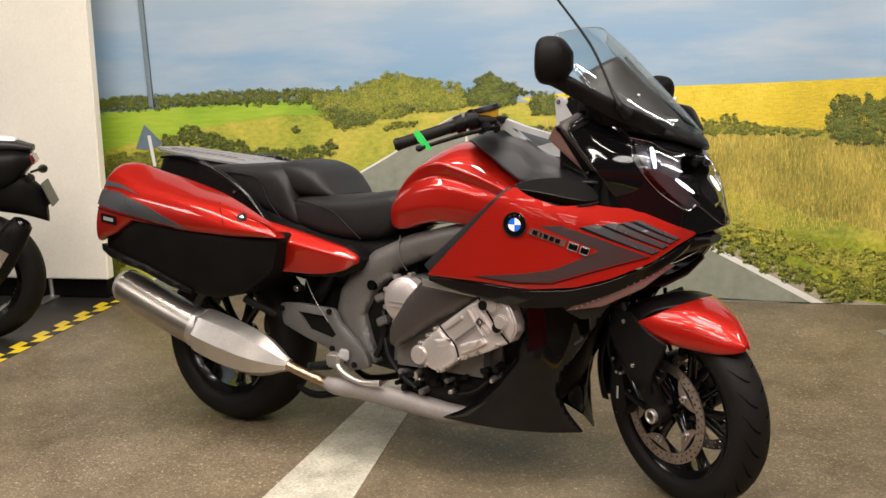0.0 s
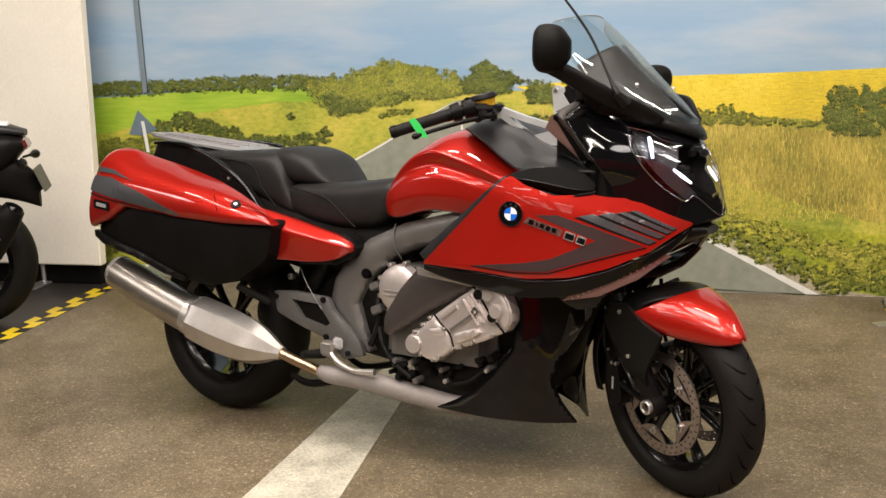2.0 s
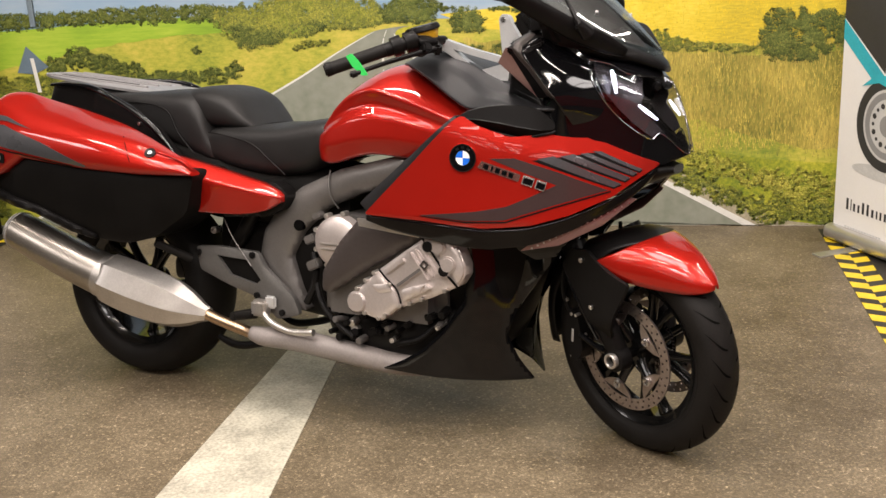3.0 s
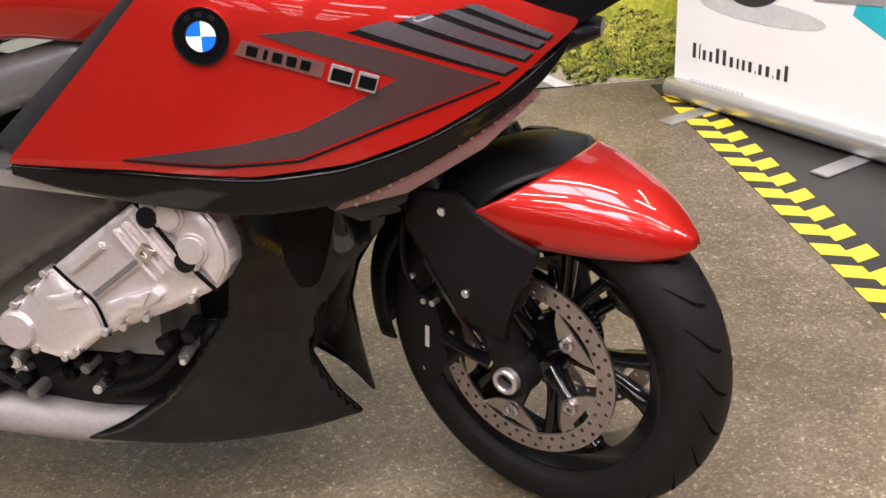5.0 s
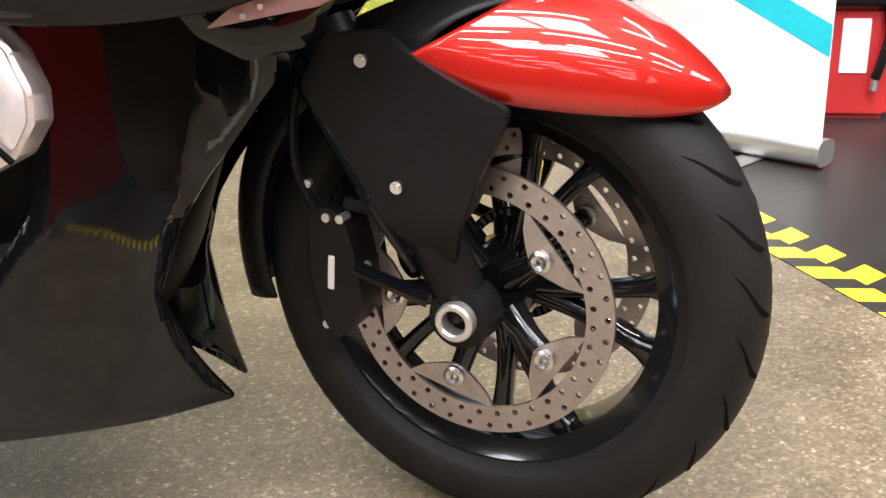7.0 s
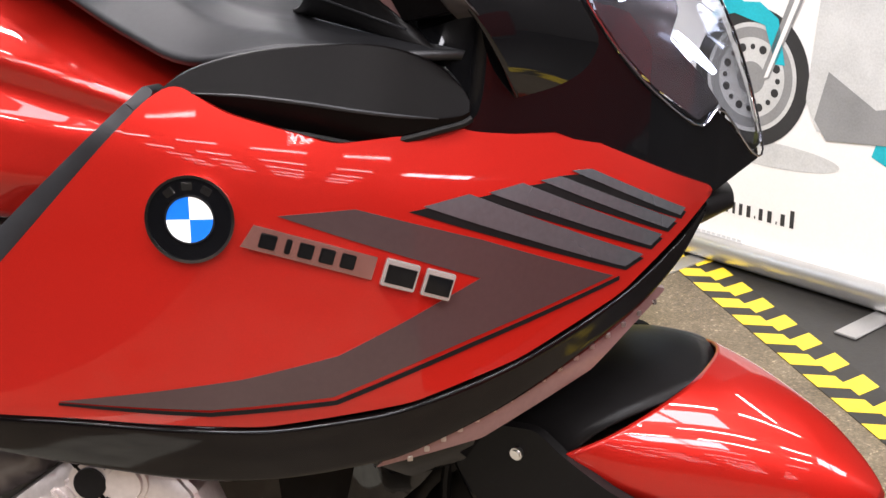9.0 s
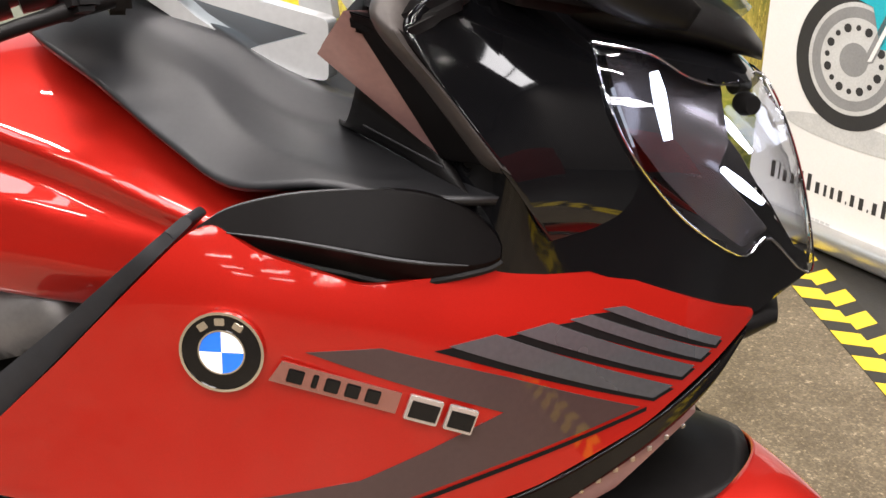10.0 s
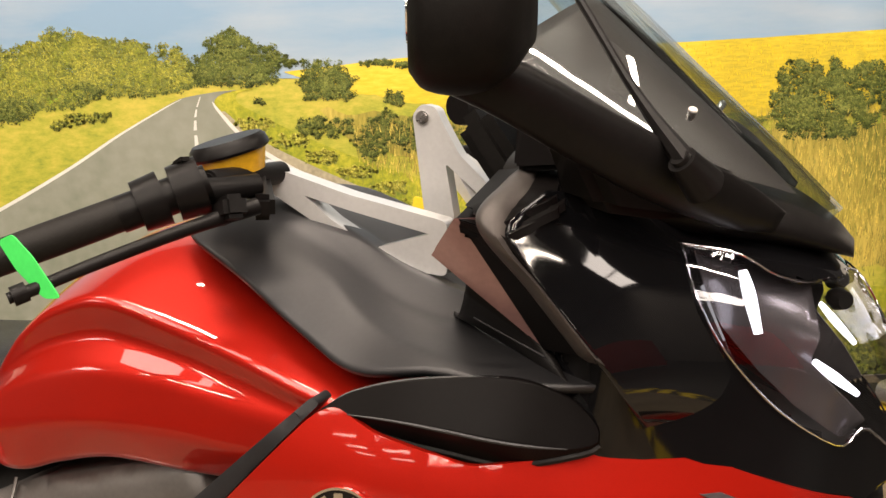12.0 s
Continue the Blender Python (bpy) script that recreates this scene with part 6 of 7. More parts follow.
# -- windscreen, dash hood
def screen_rows(scale=1.0, drop=0.0, v0=0.0, v1=1.0, n=24, m=28):
    out = []
    ctrl = [(1.69, 1.095, 0.07, 0.03), (1.63, 1.155, 0.15, 0.06), (1.545, 1.235, 0.21, 0.085), (1.46, 1.315, 0.225, 0.085), (1.39, 1.375, 0.215, 0.075), (1.355, 1.402, 0.175, 0.055)]
    rows_ = spline(ctrl, 60)
    for k in range(n):
        v = v0 + (v1 - v0) * k / (n - 1)
        x, z, w, back = rows_[int(round(v * 59))]
        out.append([(x - back * (abs(u) ** 2) - drop * 0.75, w * scale * u, z - 0.55 * back * abs(u) ** 2 - drop * 0.65) for u in (-1 + 2 * j / (m - 1) for j in range(m))])
    return out


ws = part("windscreen", rings(screen_rows(), closed=False), SCREEN, bike, "clear curved windscreen", smooth=60)
ws.modifiers.new("thickness", "SOLIDIFY").thickness = 0.003
ws.visible_shadow = False
edge = screen_rows()
part("screen_edge", tube([r[0] for r in edge] + [edge[-1][j] for j in range(2, 27, 3)] + [r[-1] for r in edge[::-1]], 0.0016, 90, 6), EDGE_CLEAR, ws)
hood = part("dash_hood", rings([[(x, y * (1 - 0.5 * max(0, (k / 23 - 0.55) / 0.45) ** 2), z - 0.018 * max(0, (k / 23 - 0.6) / 0.4) * (abs(y) / 0.2) ** 2) for x, y, z in r_] for k, r_ in enumerate(screen_rows(0.86, 0.024, 0.0, 0.64))], closed=False), HOOD, bike, "dark brown-grey dash hood under the screen", smooth=60)
hood.modifiers.new("thickness", "SOLIDIFY").thickness = 0.008
part("screen_slide", tube([(1.58, 0.03, 1.165), (1.50, 0.03, 1.245), (1.43, 0.03, 1.315)], 0.006, 10, 8), SATIN, bike)
for s in (-1, 1):
    part("screen_bolt", rod((1.548, s * 0.135, 1.190), (1.552, s * 0.143, 1.199), 0.0045, segs=12, bevel=0.001), BOLT, ws)
part("nose_top", loft([(1.38, 1.08, 1.165, 0.20, 2.6), (1.46, 1.075, 1.166, 0.215, 2.6), (1.55, 1.068, 1.145, 0.185, 2.6), (1.63, 1.062, 1.115, 0.13, 2.5), (1.68, 1.052, 1.085, 0.075, 2.4), (1.703, 1.045, 1.062, 0.03, 2.2)], 26, 32), SATIN, bike, "satin black screen surround")
part("instrument_panel", block(-0.02, 0.02, -0.13, 0.13, -0.05, 0.05, 0.012, pose(1.35, 0, 1.15, 0, -35, 0)), MATT, bike)
part("antenna", tube([(1.568, -0.302, 1.160), (1.515, -0.262, 1.22), (1.43, -0.212, 1.335), (1.312, -0.2, 1.471), (1.20, -0.2, 1.60)], [0.010, 0.0045, 0.004, 0.0035, 0.003], 24, 8), SATIN, bike, "thin black whip antenna")
part("antenna_foot", rod((1.582, -0.280, 1.138), (1.562, -0.306, 1.166), 0.019, 0.012, bevel=0.004), SATIN, bike)

# -- mirrors
for s in (-1, 1):
    mi = new("mirror")
    mi.parent = bike
    tagged(mi, "black rear-view mirror on a long stalk")
    rows = []
    for u, rx, rz in spline([(0.0, 0.058, 0.048), (0.012, 0.073, 0.061), (0.04, 0.077, 0.065), (0.07, 0.066, 0.056), (0.094, 0.030, 0.026)], 16):
        row = []
        for k in range(32):
            a = 2 * math.pi * k / 32
            c, q = math.cos(a), math.sin(a)
            row.append((u, rx * math.copysign(abs(c) ** 0.82, c), rz * math.copysign(abs(q) ** 0.82, q)))
        rows.append(row)
    mm = pose(1.374, s * 0.420, 1.280, 0, 0, -20 * s) if s < 0 else pose(1.392, 0.350, 1.228, 0, 0, -20) @ Matrix.Scale(0.72, 4)
    part("mirror_shell", put(rings(rows), mm), MATT, mi)
    part("mirror_glass", put(disc(0.0, 1.0, 0, 0.01, 32), mm @ pose(-0.002, 0, 0, 0, 90, 0) @ Matrix.Diagonal((0.026, 0.034, 0.2, 1))), MIRROR_GLASS, mi)
    drop_ = 0.0 if s < 0 else 0.05
    rows = []
    for x, y, z, rw, rh in spline([(1.405, 0.405 - drop_, 1.236 - drop_, 0.018, 0.018), (1.440, 0.380 - drop_, 1.220 - drop_, 0.017, 0.021), (1.490, 0.335 - 0.5 * drop_, 1.186 - 0.5 * drop_, 0.016, 0.022), (1.545, 0.272, 1.148, 0.017, 0.023), (1.600, 0.190, 1.114, 0.016, 0.020), (1.635, 0.150, 1.096, 0.008, 0.010)], 24):
        rows.append([(x + rh * 0.55 * math.sin(q), s * (y + rw * math.cos(q)), z + rh * math.sin(q)) for q in (2 * math.pi * j / 16 for j in range(16))])
    part("mirror_stalk", rings(rows), SATIN, mi, smooth=60)
    bm = bmesh.new()
    for x, y, z in ((1.440, 0.285, 1.185), (1.445, 0.262, 1.125), (1.500, 0.268, 1.110), (1.60, 0.176, 1.088), (1.628, 0.150, 1.118), (1.56, 0.215, 1.165), (1.47, 0.310, 1.195)):
        bm.verts.new((x, s * y, z))
    bmesh.ops.convex_hull(bm, input=bm.verts)
    bmesh.ops.bevel(bm, geom=list(bm.edges), offset=0.010, segments=4, affect="EDGES")
    part("stalk_fin", bm, SATIN, mi, smooth=50)

# -- handlebar
bars = new("handlebar")
bars.parent = bike
tagged(bars, "silver cast handlebar with black grips")
for s in (-1, 1):
    part("bar_casting", sheet(rounded([(1.068, 1.137), (1.10, 1.126), (1.178, 1.101), (1.290, 1.074), (1.290, 1.014), (1.205, 1.024), (1.143, 1.066), (1.083, 1.104)], 0.008), lambda u, v, d: (u, s * (0.118 - 0.10 * (u - 1.068) - d), v), 0.030, 0.02, ([(1.128, 1.098), (1.18, 1.083), (1.270, 1.060), (1.207, 1.042), (1.158, 1.073)],)), SILVER, bars, "bright silver handlebar casting", smooth=40)
    part("bar_root", rod((1.095, s * 0.10, 1.122), (1.080, s * 0.235, 1.122), 0.013, bevel=0.003), SATIN, bars)
    part("grip", tube([(1.05, s * 0.275, 1.108), (0.985, s * 0.325, 1.080), (0.905, s * 0.385, 1.046)], [0.0175, 0.018, 0.0175], 14, 16), RUBBER, bars, "black rubber grip")
    part("bar_core", rod((1.09, s * 0.247, 1.124), (1.02, s * 0.299, 1.094), 0.019), SATIN, bars)
    part("bar_end", rod((0.909, s * 0.382, 1.048), (0.890, s * 0.396, 1.040), 0.019, bevel=0.004), SATIN, bars)
    part("switch_housing", tube([(1.085, s * 0.25, 1.122), (1.062, s * 0.267, 1.113)], [0.030, 0.028], 4, 16), SATIN, bars)
    part("switch_housing", tube([(1.054, s * 0.272, 1.110), (1.034, s * 0.288, 1.101)], [0.028, 0.026], 4, 16), SATIN, bars)
    part("bar_clamp", tube([(1.12, s * 0.20, 1.118), (1.085, s * 0.25, 1.114)], [0.012, 0.014], 6, 12), SATIN, bars)
    part("switch_button", block(-0.012, 0.012, -0.008, 0.008, 0, 0.008, 0.003, pose(1.07, s * 0.262, 1.140, 0, -20, 30 * s)), MATT, bars)
    part("lever_perch", block(-0.03, 0.04, -0.012, 0.012, -0.012, 0.012, 0.005, pose(1.105, s * 0.245, 1.095, 0, -15, 40 * s)), SATIN, bars)
    part("lever", tube([(1.135, s * 0.23, 1.10), (1.09, s * 0.29, 1.082), (1.04, s * 0.36, 1.058), (0.995, s * 0.41, 1.035)], [0.009, 0.007, 0.0065, 0.006], 18, 10), SATIN, bars, "black lever")
    part("lever_ball", rod((0.999, s * 0.405, 1.038), (0.985, s * 0.42, 1.031), 0.0095, bevel=0.004), SATIN, bars)
    cup = part("fluid_reservoir", put(lathe([(0.0, -0.016), (0.032, -0.016), (0.039, 0.008), (0.0, 0.008)], 32), pose(1.067 if s < 0 else 1.085, s * (0.160 if s < 0 else 0.2), 1.140, 90, 0, 0) @ pose(0, 0, 0, 10, 0, 12)), AMBER if s < 0 else MATT, bars, "amber brake fluid reservoir" if s < 0 else "black clutch fluid reservoir")
    part("reservoir_lid", put(lathe([(0.0, 0.007), (0.042, 0.007), (0.044, 0.010), (0.042, 0.019), (0.038, 0.023), (0.0, 0.023)], 32), pose(1.067 if s < 0 else 1.085, s * (0.160 if s < 0 else 0.2), 1.140, 90, 0, 0) @ pose(0, 0, 0, 10, 0, 12)), SATIN, cup, "black reservoir lid")
    part("reservoir_arm", rod((1.072, s * 0.165, 1.128), (1.09, s * 0.20, 1.105), 0.012), SATIN, bars)
    part("master_cylinder", block(-0.040, 0.045, -0.013, 0.013, -0.014, 0.014, 0.006, pose(1.108, s * 0.175, 1.104, 0, 12, 58 * s)), SATIN, bars)
    part("lever_plate", block(-0.026, 0.026, -0.016, 0.016, -0.002, 0.002, 0.001, pose(1.062, s * 0.232, 1.103, 0, -18, 36 * s)), COVER, bars)
    part("lever_bolt", rod((1.066, s * 0.236, 1.104), (1.066, s * 0.238, 1.112), 0.006, segs=12, bevel=0.001), BOLT, bars)
# the bars are turned with the wheel, so the far half stands further forward
turn = Matrix.Translation((1.33, 0, 0)) @ Matrix.Rotation(radians(-34), 4, "Z") @ Matrix.Translation((-1.33, 0, 0))
for ob in bars.children_recursive:
    if min(v.co.y for v in ob.data.vertices) > 0.0:
        ob.data.transform(turn)
post = part("bar_bracket", sheet(rounded([(1.209, 1.184), (1.220, 1.197), (1.238, 1.193), (1.247, 1.174), (1.268, 1.138), (1.310, 1.098), (1.300, 1.085), (1.250, 1.128), (1.262, 1.060), (1.225, 1.060)], 0.006), lambda u, v, d: (u, 0.035 - d, v), 0.024, 0.02), SILVER, bars, "silver cast bracket")
part("bracket_bolt", rod((1.222, 0.020, 1.181), (1.222, 0.006, 1.181), 0.008, bevel=0.002), BOLT, post)
part("lever_shroud", tube([(1.20, 0.20, 1.185), (1.22, 0.24, 1.19), (1.25, 0.30, 1.18)], [0.022, 0.030, 0.024], 12, 14), SATIN, bars)
part("clutch_hook", tube([(1.22, 0.20, 1.175), (1.245, 0.20, 1.150), (1.25, 0.20, 1.125), (1.265, 0.2, 1.11)], [0.007, 0.008, 0.006, 0.008], 14, 8), SATIN, bars)
tag = part("plastic_tag", sheet(rounded([(0.958, 1.079), (0.976, 1.087), (1.000, 1.068), (1.032, 1.032), (1.012, 1.030), (0.980, 1.053)], 0.005), lambda u, v, d: (u, -0.402 - 0.12 * (u - 0.99) + d, v), 0.0016, 0.02), GREEN_TAG, bike, "bright green plastic tag tied to the grip")
part("yellow_tag", block(-0.02, 0.02, -0.002, 0.002, -0.014, 0.014, 0.001, pose(1.16, 0.19, 1.05, 0, 10, 20)), pbr("yellow_tag", (0.7, 0.5, 0.02), 0.5), bike)

# ---------- wheels ----------
STEER = 25.7
MF = Matrix.Translation((1.6728, 0.0046, 0.2934)) @ Matrix.Rotation(radians(-STEER), 4, Vector((-math.sin(radians(18)), 0, math.cos(radians(18)))))


def tyre_profile(R, W, rim, crown=0.42):
    pts = [(rim, -W * 0.40), (rim + 0.012, -W * 0.46)]
    for k in range(15):
        a = -math.pi * 0.5 + math.pi * k / 14
        pts.append((R - crown * W * (1 - math.cos(a)) - (0.02 if abs(a) > 1.5 else 0), W * 0.5 * math.sin(a)))
    return pts + [(rim + 0.012, W * 0.46), (rim, W * 0.40)]


def wheel(name, m, R, W, label, turn_=-8, deep=0.020, spokes=5):
    w = new(name)
    w.parent = bike
    tagged(w, label)
    part("tyre", lathe(tyre_profile(R, W, 0.214, 0.42 if W < 0.15 else 0.27), 96, m), RUBBER, w, "worn black rubber tyre", smooth=50)
    part("rim", lathe([(0.222, -W * 0.42), (0.228, -W * 0.40), (0.224, -W * 0.36), (0.208, -W * 0.33), (0.196, -W * 0.1), (0.196, W * 0.1), (0.208, W * 0.33), (0.224, W * 0.36), (0.228, W * 0.40), (0.222, W * 0.42), (0.215, W * 0.36), (0.190, W * 0.28), (0.186, 0), (0.190, -W * 0.28), (0.215, -W * 0.36)], 96, m), RIM, w, "gloss black cast rim", smooth=40)
    part("hub", lathe([(0.0, -0.05), (0.036, -0.05), (0.046, -0.03), (0.052, 0.0), (0.046, 0.03), (0.036, 0.05), (0.0, 0.05)], 40, m), RIM, w)
    for k in range(spokes):
        for d in (-1, 1):
            rows = []
            for t in range(13):
                u = t / 12
                r = 0.046 + 0.156 * u
                a = radians(72 * k + turn_ + d * (4.0 + 9.5 * u ** 0.8))
                c = Vector((r * math.cos(a), 0, r * math.sin(a)))
                tx = Vector((-math.sin(a), 0, math.cos(a)))
                hw = 0.0125 - 0.0025 * math.sin(u * math.pi) + 0.017 * max(0.0, (u - 0.78) / 0.22) ** 2
                hy = deep * (1.0 - 0.25 * math.sin(u * math.pi))
                rows.append([m @ (c + tx * (hw * math.copysign(abs(math.cos(q)) ** 0.6, math.cos(q))) + Vector((0, hy * math.copysign(abs(math.sin(q)) ** 0.6, math.sin(q)), 0))) for q in (2 * math.pi * j / 12 for j in range(12))])
            part("spoke", rings(rows), RIM, w, smooth=50)
    return w


def drilled_disc(R0, R1, y, t, m, count=38):
    """A brake disc with two rows of drilled holes."""
    verts, faces = [], []
    rm = (R0 + R1) / 2
    for band, (ra, rb) in enumerate(((R0, rm), (rm, R1))):
        for k in range(count):
            a0 = 2 * math.pi * (k + 0.5 * band) / count
            a1 = 2 * math.pi * (k + 1 + 0.5 * band) / count
            ac, rc = (a0 + a1) / 2, (ra + rb) / 2
            outer = [(rb, a1), (rb, ac), (rb, a0), (rc, a0), (ra, a0), (ra, ac), (ra, a1), (rc, a1)]
            hole = [(rc + 0.0036 * math.sin(q), ac + 0.0036 * math.cos(q) / rc) for q in (math.pi / 4 + j * math.pi / 4 for j in range(8))]
            for yy in (y - t / 2, y + t / 2):
                verts += [(r * math.cos(a), yy, r * math.sin(a)) for r, a in outer + hole]
            b = len(verts) - 32
            for j in range(8):
                i = (j + 1) % 8
                faces += [(b + j, b + i, b + 8 + i, b + 8 + j), (b + 16 + i, b + 16 + j, b + 24 + j, b + 24 + i), (b + 8 + j, b + 8 + i, b + 24 + i, b + 24 + j)]
            for p, q in (((0, 1), (1, 2)) if band else ((4, 5), (5, 6))):
                faces.append((b + p, b + q, b + 16 + q, b + 16 + p))
    bm = bmesh.new()
    vs = [bm.verts.new(m @ Vector(p)) for p in verts]
    for f in faces:
        bm.faces.new([vs[i] for i in f])
    bmesh.ops.remove_doubles(bm, verts=bm.verts, dist=1e-5)
    return bm


front = wheel("front_wheel", MF, 0.3005, 0.119, "front wheel with black double-spoke rim and drilled discs")
REAR = pose(-0.050, -0.040, 0.308)
rear = wheel("rear_wheel", REAR, 0.319, 0.196, "rear wheel with black rim and wide tyre")
for k in range(26):
    for s in (-1, 1):
        rows = []
        for t in range(7):
            u = t / 6
            y = s * (0.012 + 0.040 * u)
            a = 2 * math.pi * (k + (0.5 if s > 0 else 0)) / 26 + 0.20 * u - 0.05 * math.sin(u * math.pi)
            r = 0.3005 - 0.42 * 0.119 * (1 - math.sqrt(max(0, 1 - (y / 0.0595) ** 2))) + 0.0008
            w2 = 0.0042 * math.sin(math.pi * (0.15 + 0.8 * u)) / r
            rows.append([MF @ Vector((r * math.cos(a - w2), y, r * math.sin(a - w2))), MF @ Vector((r * math.cos(a + w2), y, r * math.sin(a + w2)))])
        part("tread_groove", rings(rows, closed=False), GROOVE, front)
for s in (-1, 1):
    dsc = part("brake_disc", drilled_disc(0.126, 0.157, s * 0.078, 0.005, MF), STEEL, front, "drilled steel brake disc", smooth=30)
    for k in range(5):
        am = 72 * k + 37
        a = radians(am)
        ear = []
        for t in range(17):
            f = -1 + t / 8
            r = 0.128 - 0.046 * (1 - f * f) ** 0.55 if abs(f) < 1 else 0.128
            b = radians(am + 25 * math.copysign(abs(f) ** 1.35, f))
            ear.append((r * math.cos(b), r * math.sin(b)))
        part("disc_ear", put(sheet(ear, lambda u, v, d: (u, s * 0.078 - 0.002 + d, v), 0.004, 0.02), MF), STEEL, dsc)
        part("disc_bolt", put(lathe([(0.004, s * 0.086), (0.0085, s * 0.088), (0.0125, s * 0.086), (0.013, s * 0.070), (0.004, s * 0.070)], 24, Matrix.Translation((0.096 * math.cos(a), 0, 0.096 * math.sin(a)))), MF), BOLT, dsc, "steel disc bolt")
        part("hub_arm", put(tube([(0.036 * math.cos(a), s * 0.046, 0.036 * math.sin(a)), (0.066 * math.cos(a), s * 0.060, 0.066 * math.sin(a)), (0.096 * math.cos(a), s * 0.070, 0.096 * math.sin(a))], [0.017, 0.013, 0.012], 8, 10), MF), RIM, front)
part("sensor_ring", put(lathe([(0.058, 0.046), (0.070, 0.046), (0.070, 0.049), (0.058, 0.049)], 48), MF), SATIN, front)
for k in range(44):
    a = 2 * math.pi * k / 44
    part("ring_tooth", put(block(0.060, 0.068, 0.0445, 0.0458, -0.0020, 0.0020), MF @ Matrix.Rotation(a, 4, "Y")), STEEL, front, smooth=False)
part("axle_nut", put(lathe([(0.0135, -0.139), (0.0150, -0.141), (0.0195, -0.141), (0.0215, -0.139), (0.0225, -0.10), (0.0135, -0.10)], 40), MF), ALLOY, front, "hollow alloy axle end", smooth=30)
part("axle", put(lathe([(0.0, -0.122), (0.0145, -0.122), (0.0145, 0.1), (0.0, 0.1)], 24), MF), GROOVE, front)
part("swing_arm", loft([(-0.06, 0.28, 0.37, 0.04, 3), (0.1, 0.30, 0.40, 0.045, 3), (0.3, 0.32, 0.44, 0.05, 3), (0.55, 0.34, 0.46, 0.09, 3)], 14, 20, 0.13), FRAME, bike)

# -- fork, fender and brakes
fork = new("front_fork")
fork.parent = bike
tagged(fork, "black front fork with cover plates")
for s in (-1, 1):
    part("fork_cover", put(sheet(rounded([(-0.157, 0.245), (-0.123, 0.300), (-0.060, 0.305), (-0.030, 0.282), (0.067, 0.228), (0.049, 0.186), (0.026, 0.139), (0.008, 0.084), (-0.010, 0.035), (-0.036, 0.045), (-0.076, 0.118), (-0.100, 0.152), (-0.122, 0.192)], 0.012), lambda u, v, d: (u, s * (0.150 - d - 0.55 * max(0, 0.10 - v) - 0.9 * max(0, u - 0.01) ** 1.4), v), 0.012, 0.02), MF), SATIN, fork, "satin black fork cover plate", smooth=45)
    part("fork_leg", put(tube([(-0.004, s * 0.096, 0.0), (-0.025, s * 0.110, 0.07), (-0.085, s * 0.115, 0.18), (-0.150, s * 0.108, 0.30)], [0.030, 0.030, 0.032, 0.036], 16, 16), MF), SATIN, fork)
    part("fork_edge", put(tube([(-0.040, s * 0.142, 0.055), (-0.079, s * 0.147, 0.118), (-0.125, s * 0.147, 0.192), (-0.168, s * 0.140, 0.258)], [0.004, 0.006, 0.006, 0.004], 14, 8), MF), GLOSS, fork)
    for x, z in ((-0.081, 0.275), (-0.050, 0.148)):
        part("bolt", put(rod((x, s * 0.140, z), (x, s * 0.1565, z), 0.0068, segs=16, bevel=0.002), MF), BOLT, fork, "steel cap bolt")
    part("axle_clamp", put(lathe([(0.0225, -0.128), (0.034, -0.126), (0.037, -0.090), (0.0225, -0.088)], 32), MF @ (Matrix() if s < 0 else Matrix.Diagonal((1, -1, 1, 1)))), SATIN, fork)
    part("torque_arm", put(tube([(-0.036, s * 0.120, 0.018), (-0.065, s * 0.128, 0.028), (-0.118, s * 0.128, 0.044)], [0.013, 0.009, 0.009], 8, 8), MF), GLOSS, fork)
    part("torque_arm", put(tube([(-0.04, s * 0.118, 0.10), (-0.09, s * 0.118, 0.11), (-0.13, s * 0.115, 0.115)], [0.011, 0.010, 0.010], 8, 8), MF), SATIN, fork)
    cal = part("brake_caliper", put(sheet(rounded([(-0.125, -0.035), (-0.105, 0.0), (-0.112, 0.06), (-0.122, 0.10), (-0.145, 0.112), (-0.165, 0.10), (-0.168, 0.03), (-0.155, -0.03), (-0.14, -0.045)], 0.01), lambda u, v, d: (u - 0.008, s * (0.128 - d), v), 0.07, 0.02), MF), SATIN, fork, "black brake caliper")
    part("caliper_bar", put(block(-0.004, 0.004, -0.001, 0.001, -0.020, 0.020, 0.0008), MF @ pose(-0.150, s * 0.1285, 0.035, 0, 6, 0)), SILVER, cal, "pale bar")
    for x, z in ((-0.112, 0.043), (-0.134, 0.098), (-0.151, 0.098), (-0.168, -0.034), (-0.178, 0.131)):
        part("bolt", put(rod((x, s * 0.112, z), (x, s * (0.131 if x > -0.16 else 0.120), z), 0.0050, segs=14, bevel=0.001), MF), ALLOY, cal)
    part("brake_hose", put(tube([(-0.165, s * 0.115, 0.09), (-0.19, s * 0.118, 0.15), (-0.185, s * 0.112, 0.23), (-0.16, s * 0.09, 0.31)], 0.006, 16, 8), MF), SATIN, fork)


def fender_skin(t_of, w_of, n=34, m=21, R=0.340, skirt=0.085, grow=0.0):
    rows = []
    for k in range(n):
        row = []
        for j in range(m):
            u = -1 + 2 * j / (m - 1)
            th = t_of(k / (n - 1), abs(u))
            w = w_of(math.degrees(th)) + grow
            r = R + grow + 0.016 * math.exp(-((math.degrees(th) - 45) / 22) ** 2) - skirt * abs(u) ** 3.2 * min(1, w / 0.06) * (0.75 if math.degrees(th) < 70 else 1)
            r -= 0.003 * max(0, 1 - (th - t_of(0, abs(u))) / radians(9))
            row.append(MF @ Vector((r * math.cos(th), w * math.sin(u * 1.45) / math.sin(1.45), r * math.sin(th))))
        rows.append(row)
    return rings(rows, closed=False)


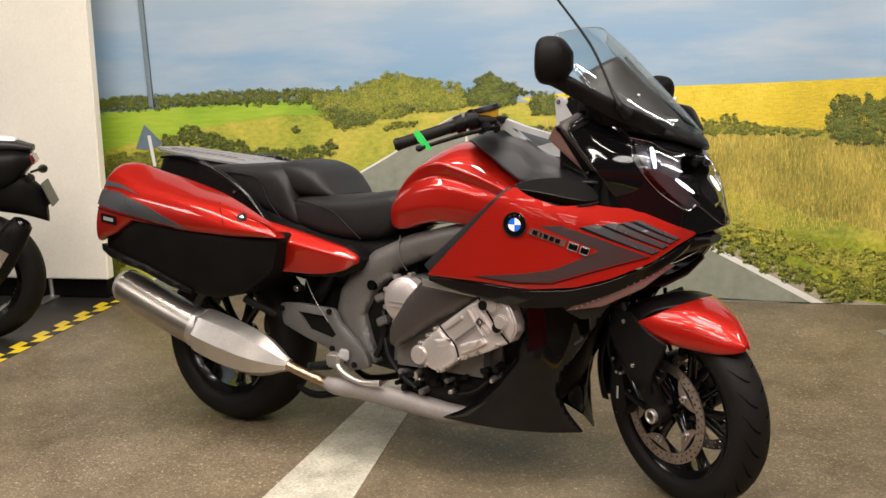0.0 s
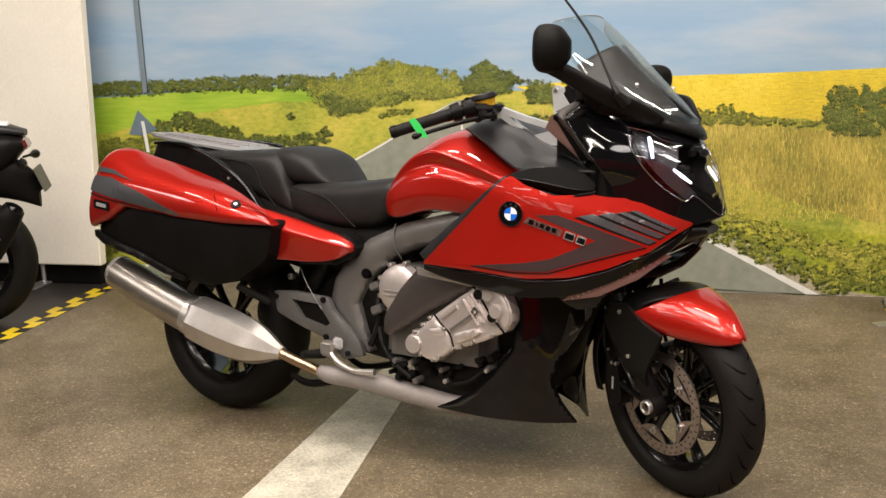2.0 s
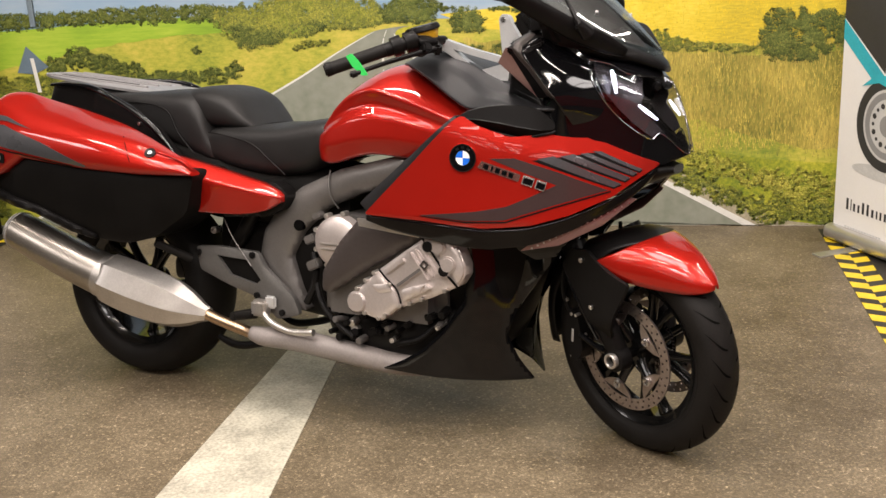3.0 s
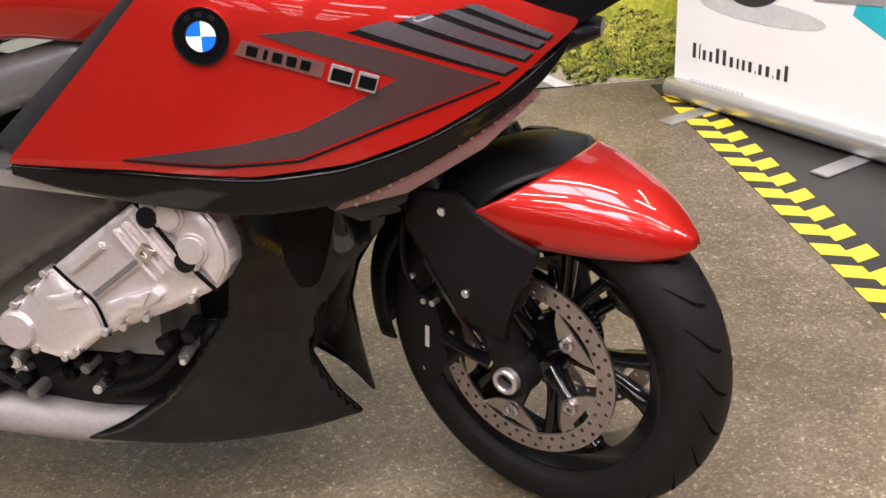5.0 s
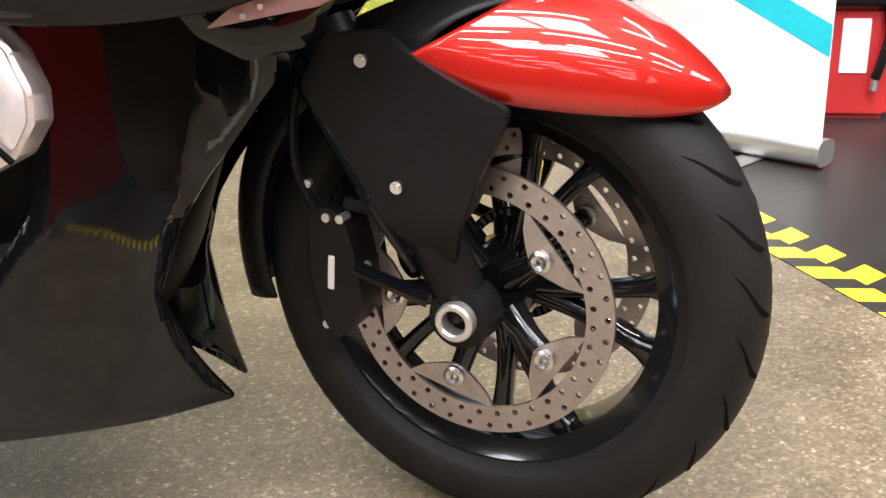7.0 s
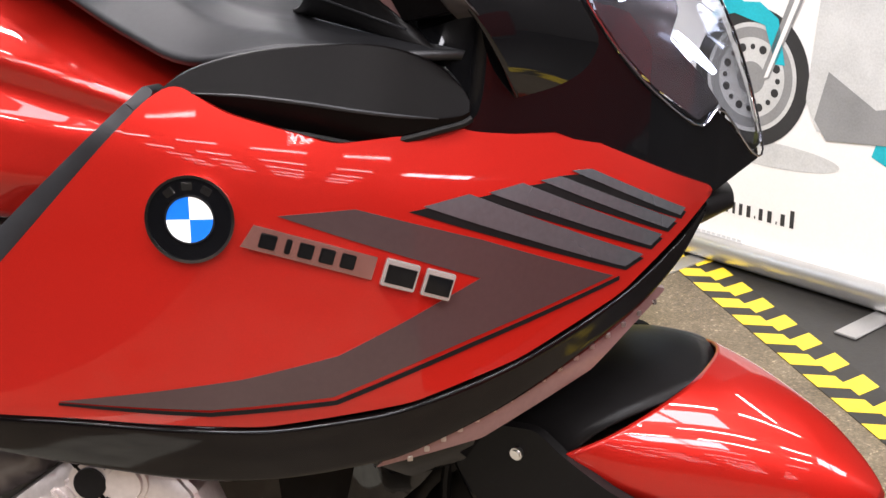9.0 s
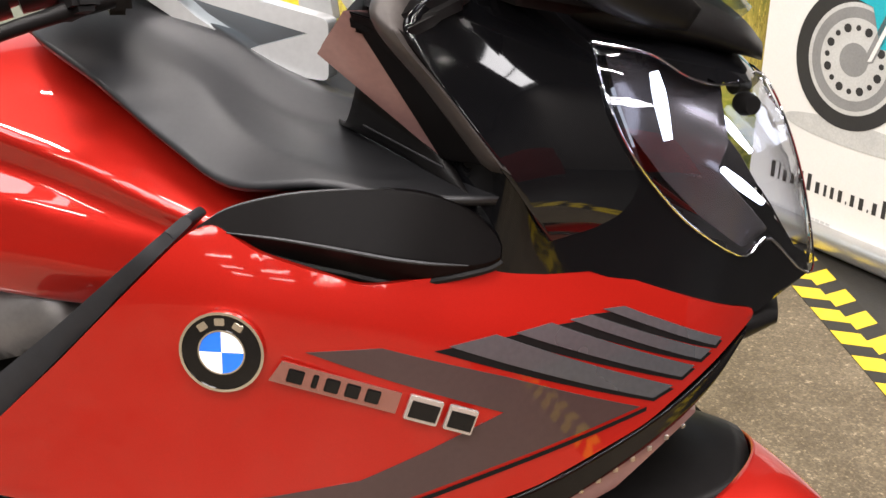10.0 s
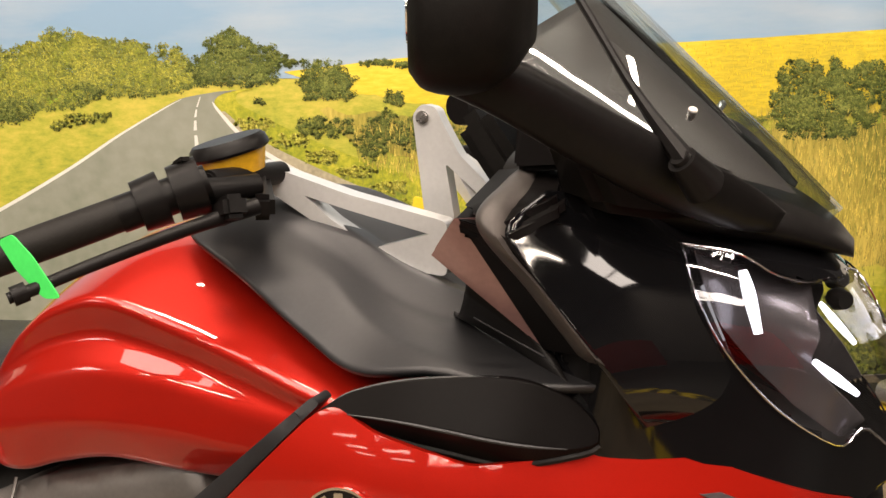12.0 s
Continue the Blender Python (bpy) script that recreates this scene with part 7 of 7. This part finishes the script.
def fw(d):
    return float(np.interp(d, [36, 39, 44, 52, 65, 85, 110, 150, 190], [0.012, 0.030, 0.048, 0.064, 0.110, 0.140, 0.138, 0.100, 0.062]))


fender = new("front_fender")
fender.parent = bike
tagged(fender, "red front fender with a black rear half")
FST = spline([(-0.06, 0.574, 0.639, 0.147), (-0.039, 0.568, 0.640, 0.146), (0.030, 0.534, 0.636, 0.131), (0.100, 0.518, 0.621, 0.105), (0.170, 0.509, 0.591, 0.073), (0.210, 0.507, 0.563, 0.049), (0.235, 0.510, 0.541, 0.026), (0.248, 0.517, 0.526, 0.006)], 80)


FST = np.array(FST)


def fender_at(x):
    return [float(np.interp(x, FST[:, 0], FST[:, k])) for k in range(4)]


rows = []
for k in range(40):
    v, row = k / 39, []
    for j in range(41):
        a = math.pi * j / 40
        x = (-0.039 + 0.105 * math.sin(a)) * (1 - v) + 0.248 * v
        _, lo, hi, w2 = fender_at(x)
        c, s_ = math.cos(a), math.sin(a)
        row.append(MF @ Vector((x, w2 * math.copysign(abs(c) ** 0.8, c), lo + (hi - lo) * abs(s_) ** 0.72 - 0.294)))
    rows.append(row)
ob = part("fender_front", rings(rows, closed=False), RED, fender, "glossy red fender front", smooth=60)
ob.modifiers.new("thickness", "SOLIDIFY").thickness = 0.005
split = lambda u: radians(77 + 20 * u ** 1.5)
ob = part("fender_rear", fender_skin(lambda v, u: split(u) + (radians(188) - split(u)) * v, fw, skirt=0.058, R=0.334, grow=-0.001), SATIN, fender, "satin black fender rear", smooth=60)
ob.modifiers.new("thickness", "SOLIDIFY").thickness = 0.004


# ---------- parts of the other motorcycle ----------
w = other
part("tyre", lathe(tyre_profile(0.315, 0.18, 0.214), 64, pose(-0.10, 0, 0.317)), RUBBER, w, smooth=50)
part("rim", lathe([(0.222, -0.07), (0.226, 0.0), (0.222, 0.07), (0.19, 0.06), (0.18, 0.0), (0.19, -0.06)], 48, pose(-0.10, 0, 0.317)), RIM, w)
part("tail_unit", loft([(-0.42, 0.84, 0.90, 0.06, 2.8), (-0.30, 0.74, 0.93, 0.12, 3), (0.0, 0.66, 0.93, 0.15, 3), (0.4, 0.60, 0.86, 0.16, 3)], 20, 24), SATIN, w)
part("tail_cover", loft([(-0.43, 0.905, 0.935, 0.045, 2.6), (-0.30, 0.915, 0.975, 0.085, 2.8), (-0.05, 0.91, 0.99, 0.11, 2.8), (0.15, 0.90, 0.97, 0.11, 2.8)], 16, 24), COVER, w, "dark grey tail cover")
part("tail_flash", loft([(-0.36, 0.955, 0.972, 0.05, 2.6), (-0.26, 0.955, 0.990, 0.075, 2.8), (-0.12, 0.96, 0.998, 0.08, 2.8)], 10, 20), WHITE, w, "white flash on the tail")
part("tail_lamp", block(-0.012, 0.012, -0.06, 0.06, -0.025, 0.025, 0.008, pose(-0.425, 0, 0.87, 0, 20, 0)), pbr("dark_tail_lens", (0.10, 0.01, 0.01), 0.1, 0, 0.8), w, "dark red tail lamp")
part("plate_hanger", tube([(-0.30, 0, 0.80), (-0.40, 0, 0.72), (-0.47, 0, 0.64)], [0.035, 0.03, 0.022], 10, 10), SATIN, w)
part("rear_plate", block(-0.004, 0.004, -0.09, 0.09, -0.06, 0.06, 0.003, pose(-0.48, 0, 0.70, 0, 20, 0)), pbr("plate_grey", (0.10, 0.095, 0.08), 0.5), w, "blank rear plate")
part("rear_mudguard", loft([(-0.46, 0.56, 0.72, 0.03, 3), (-0.36, 0.60, 0.80, 0.07, 3), (-0.2, 0.64, 0.82, 0.09, 3)], 12, 20), MATT, w)
for s in (-1, 1):
    ind = part("indicator", tube([(-0.40, s * 0.03, 0.80), (-0.42, s * 0.10, 0.80), (-0.43, s * 0.17, 0.795), (-0.435, s * 0.215, 0.79)], [0.006, 0.008, 0.022, 0.010], 16, 12), SATIN, w, "small black indicator on a stalk")
can = part("exhaust", tube([(-0.385, 0.235, 0.60), (-0.34, 0.23, 0.545), (-0.26, 0.22, 0.42), (-0.16, 0.20, 0.28)], [0.048, 0.062, 0.062, 0.045], 20, 24), SATIN, w, "dark stubby exhaust")
part("exhaust_tip", rod((-0.392, 0.236, 0.610), (-0.380, 0.235, 0.594), 0.036, 0.044, 24, 0.004), GLOSS, can)
part("heat_shield", block(-0.12, 0.10, -0.004, 0.004, -0.04, 0.04, 0.003, pose(-0.27, 0.286, 0.44, 0, 55, 0) @ pose(0, 0, 0) @ Matrix.Diagonal((0.45, 1, 0.5, 1))), BOLT, can)
part("swing_arm", block(-0.14, 0.5, 0.10, 0.14, 0.29, 0.36, 0.01), SATIN, w)
part("body", loft([(0.2, 0.35, 0.80, 0.14, 3), (0.5, 0.25, 0.85, 0.2, 3), (0.9, 0.25, 0.95, 0.22, 3), (1.2, 0.5, 0.95, 0.16, 3)], 16, 24), MATT, w)
part("front_tyre", lathe(tyre_profile(0.30, 0.12, 0.214), 64, pose(1.32, 0, 0.302)), RUBBER, w, smooth=50)
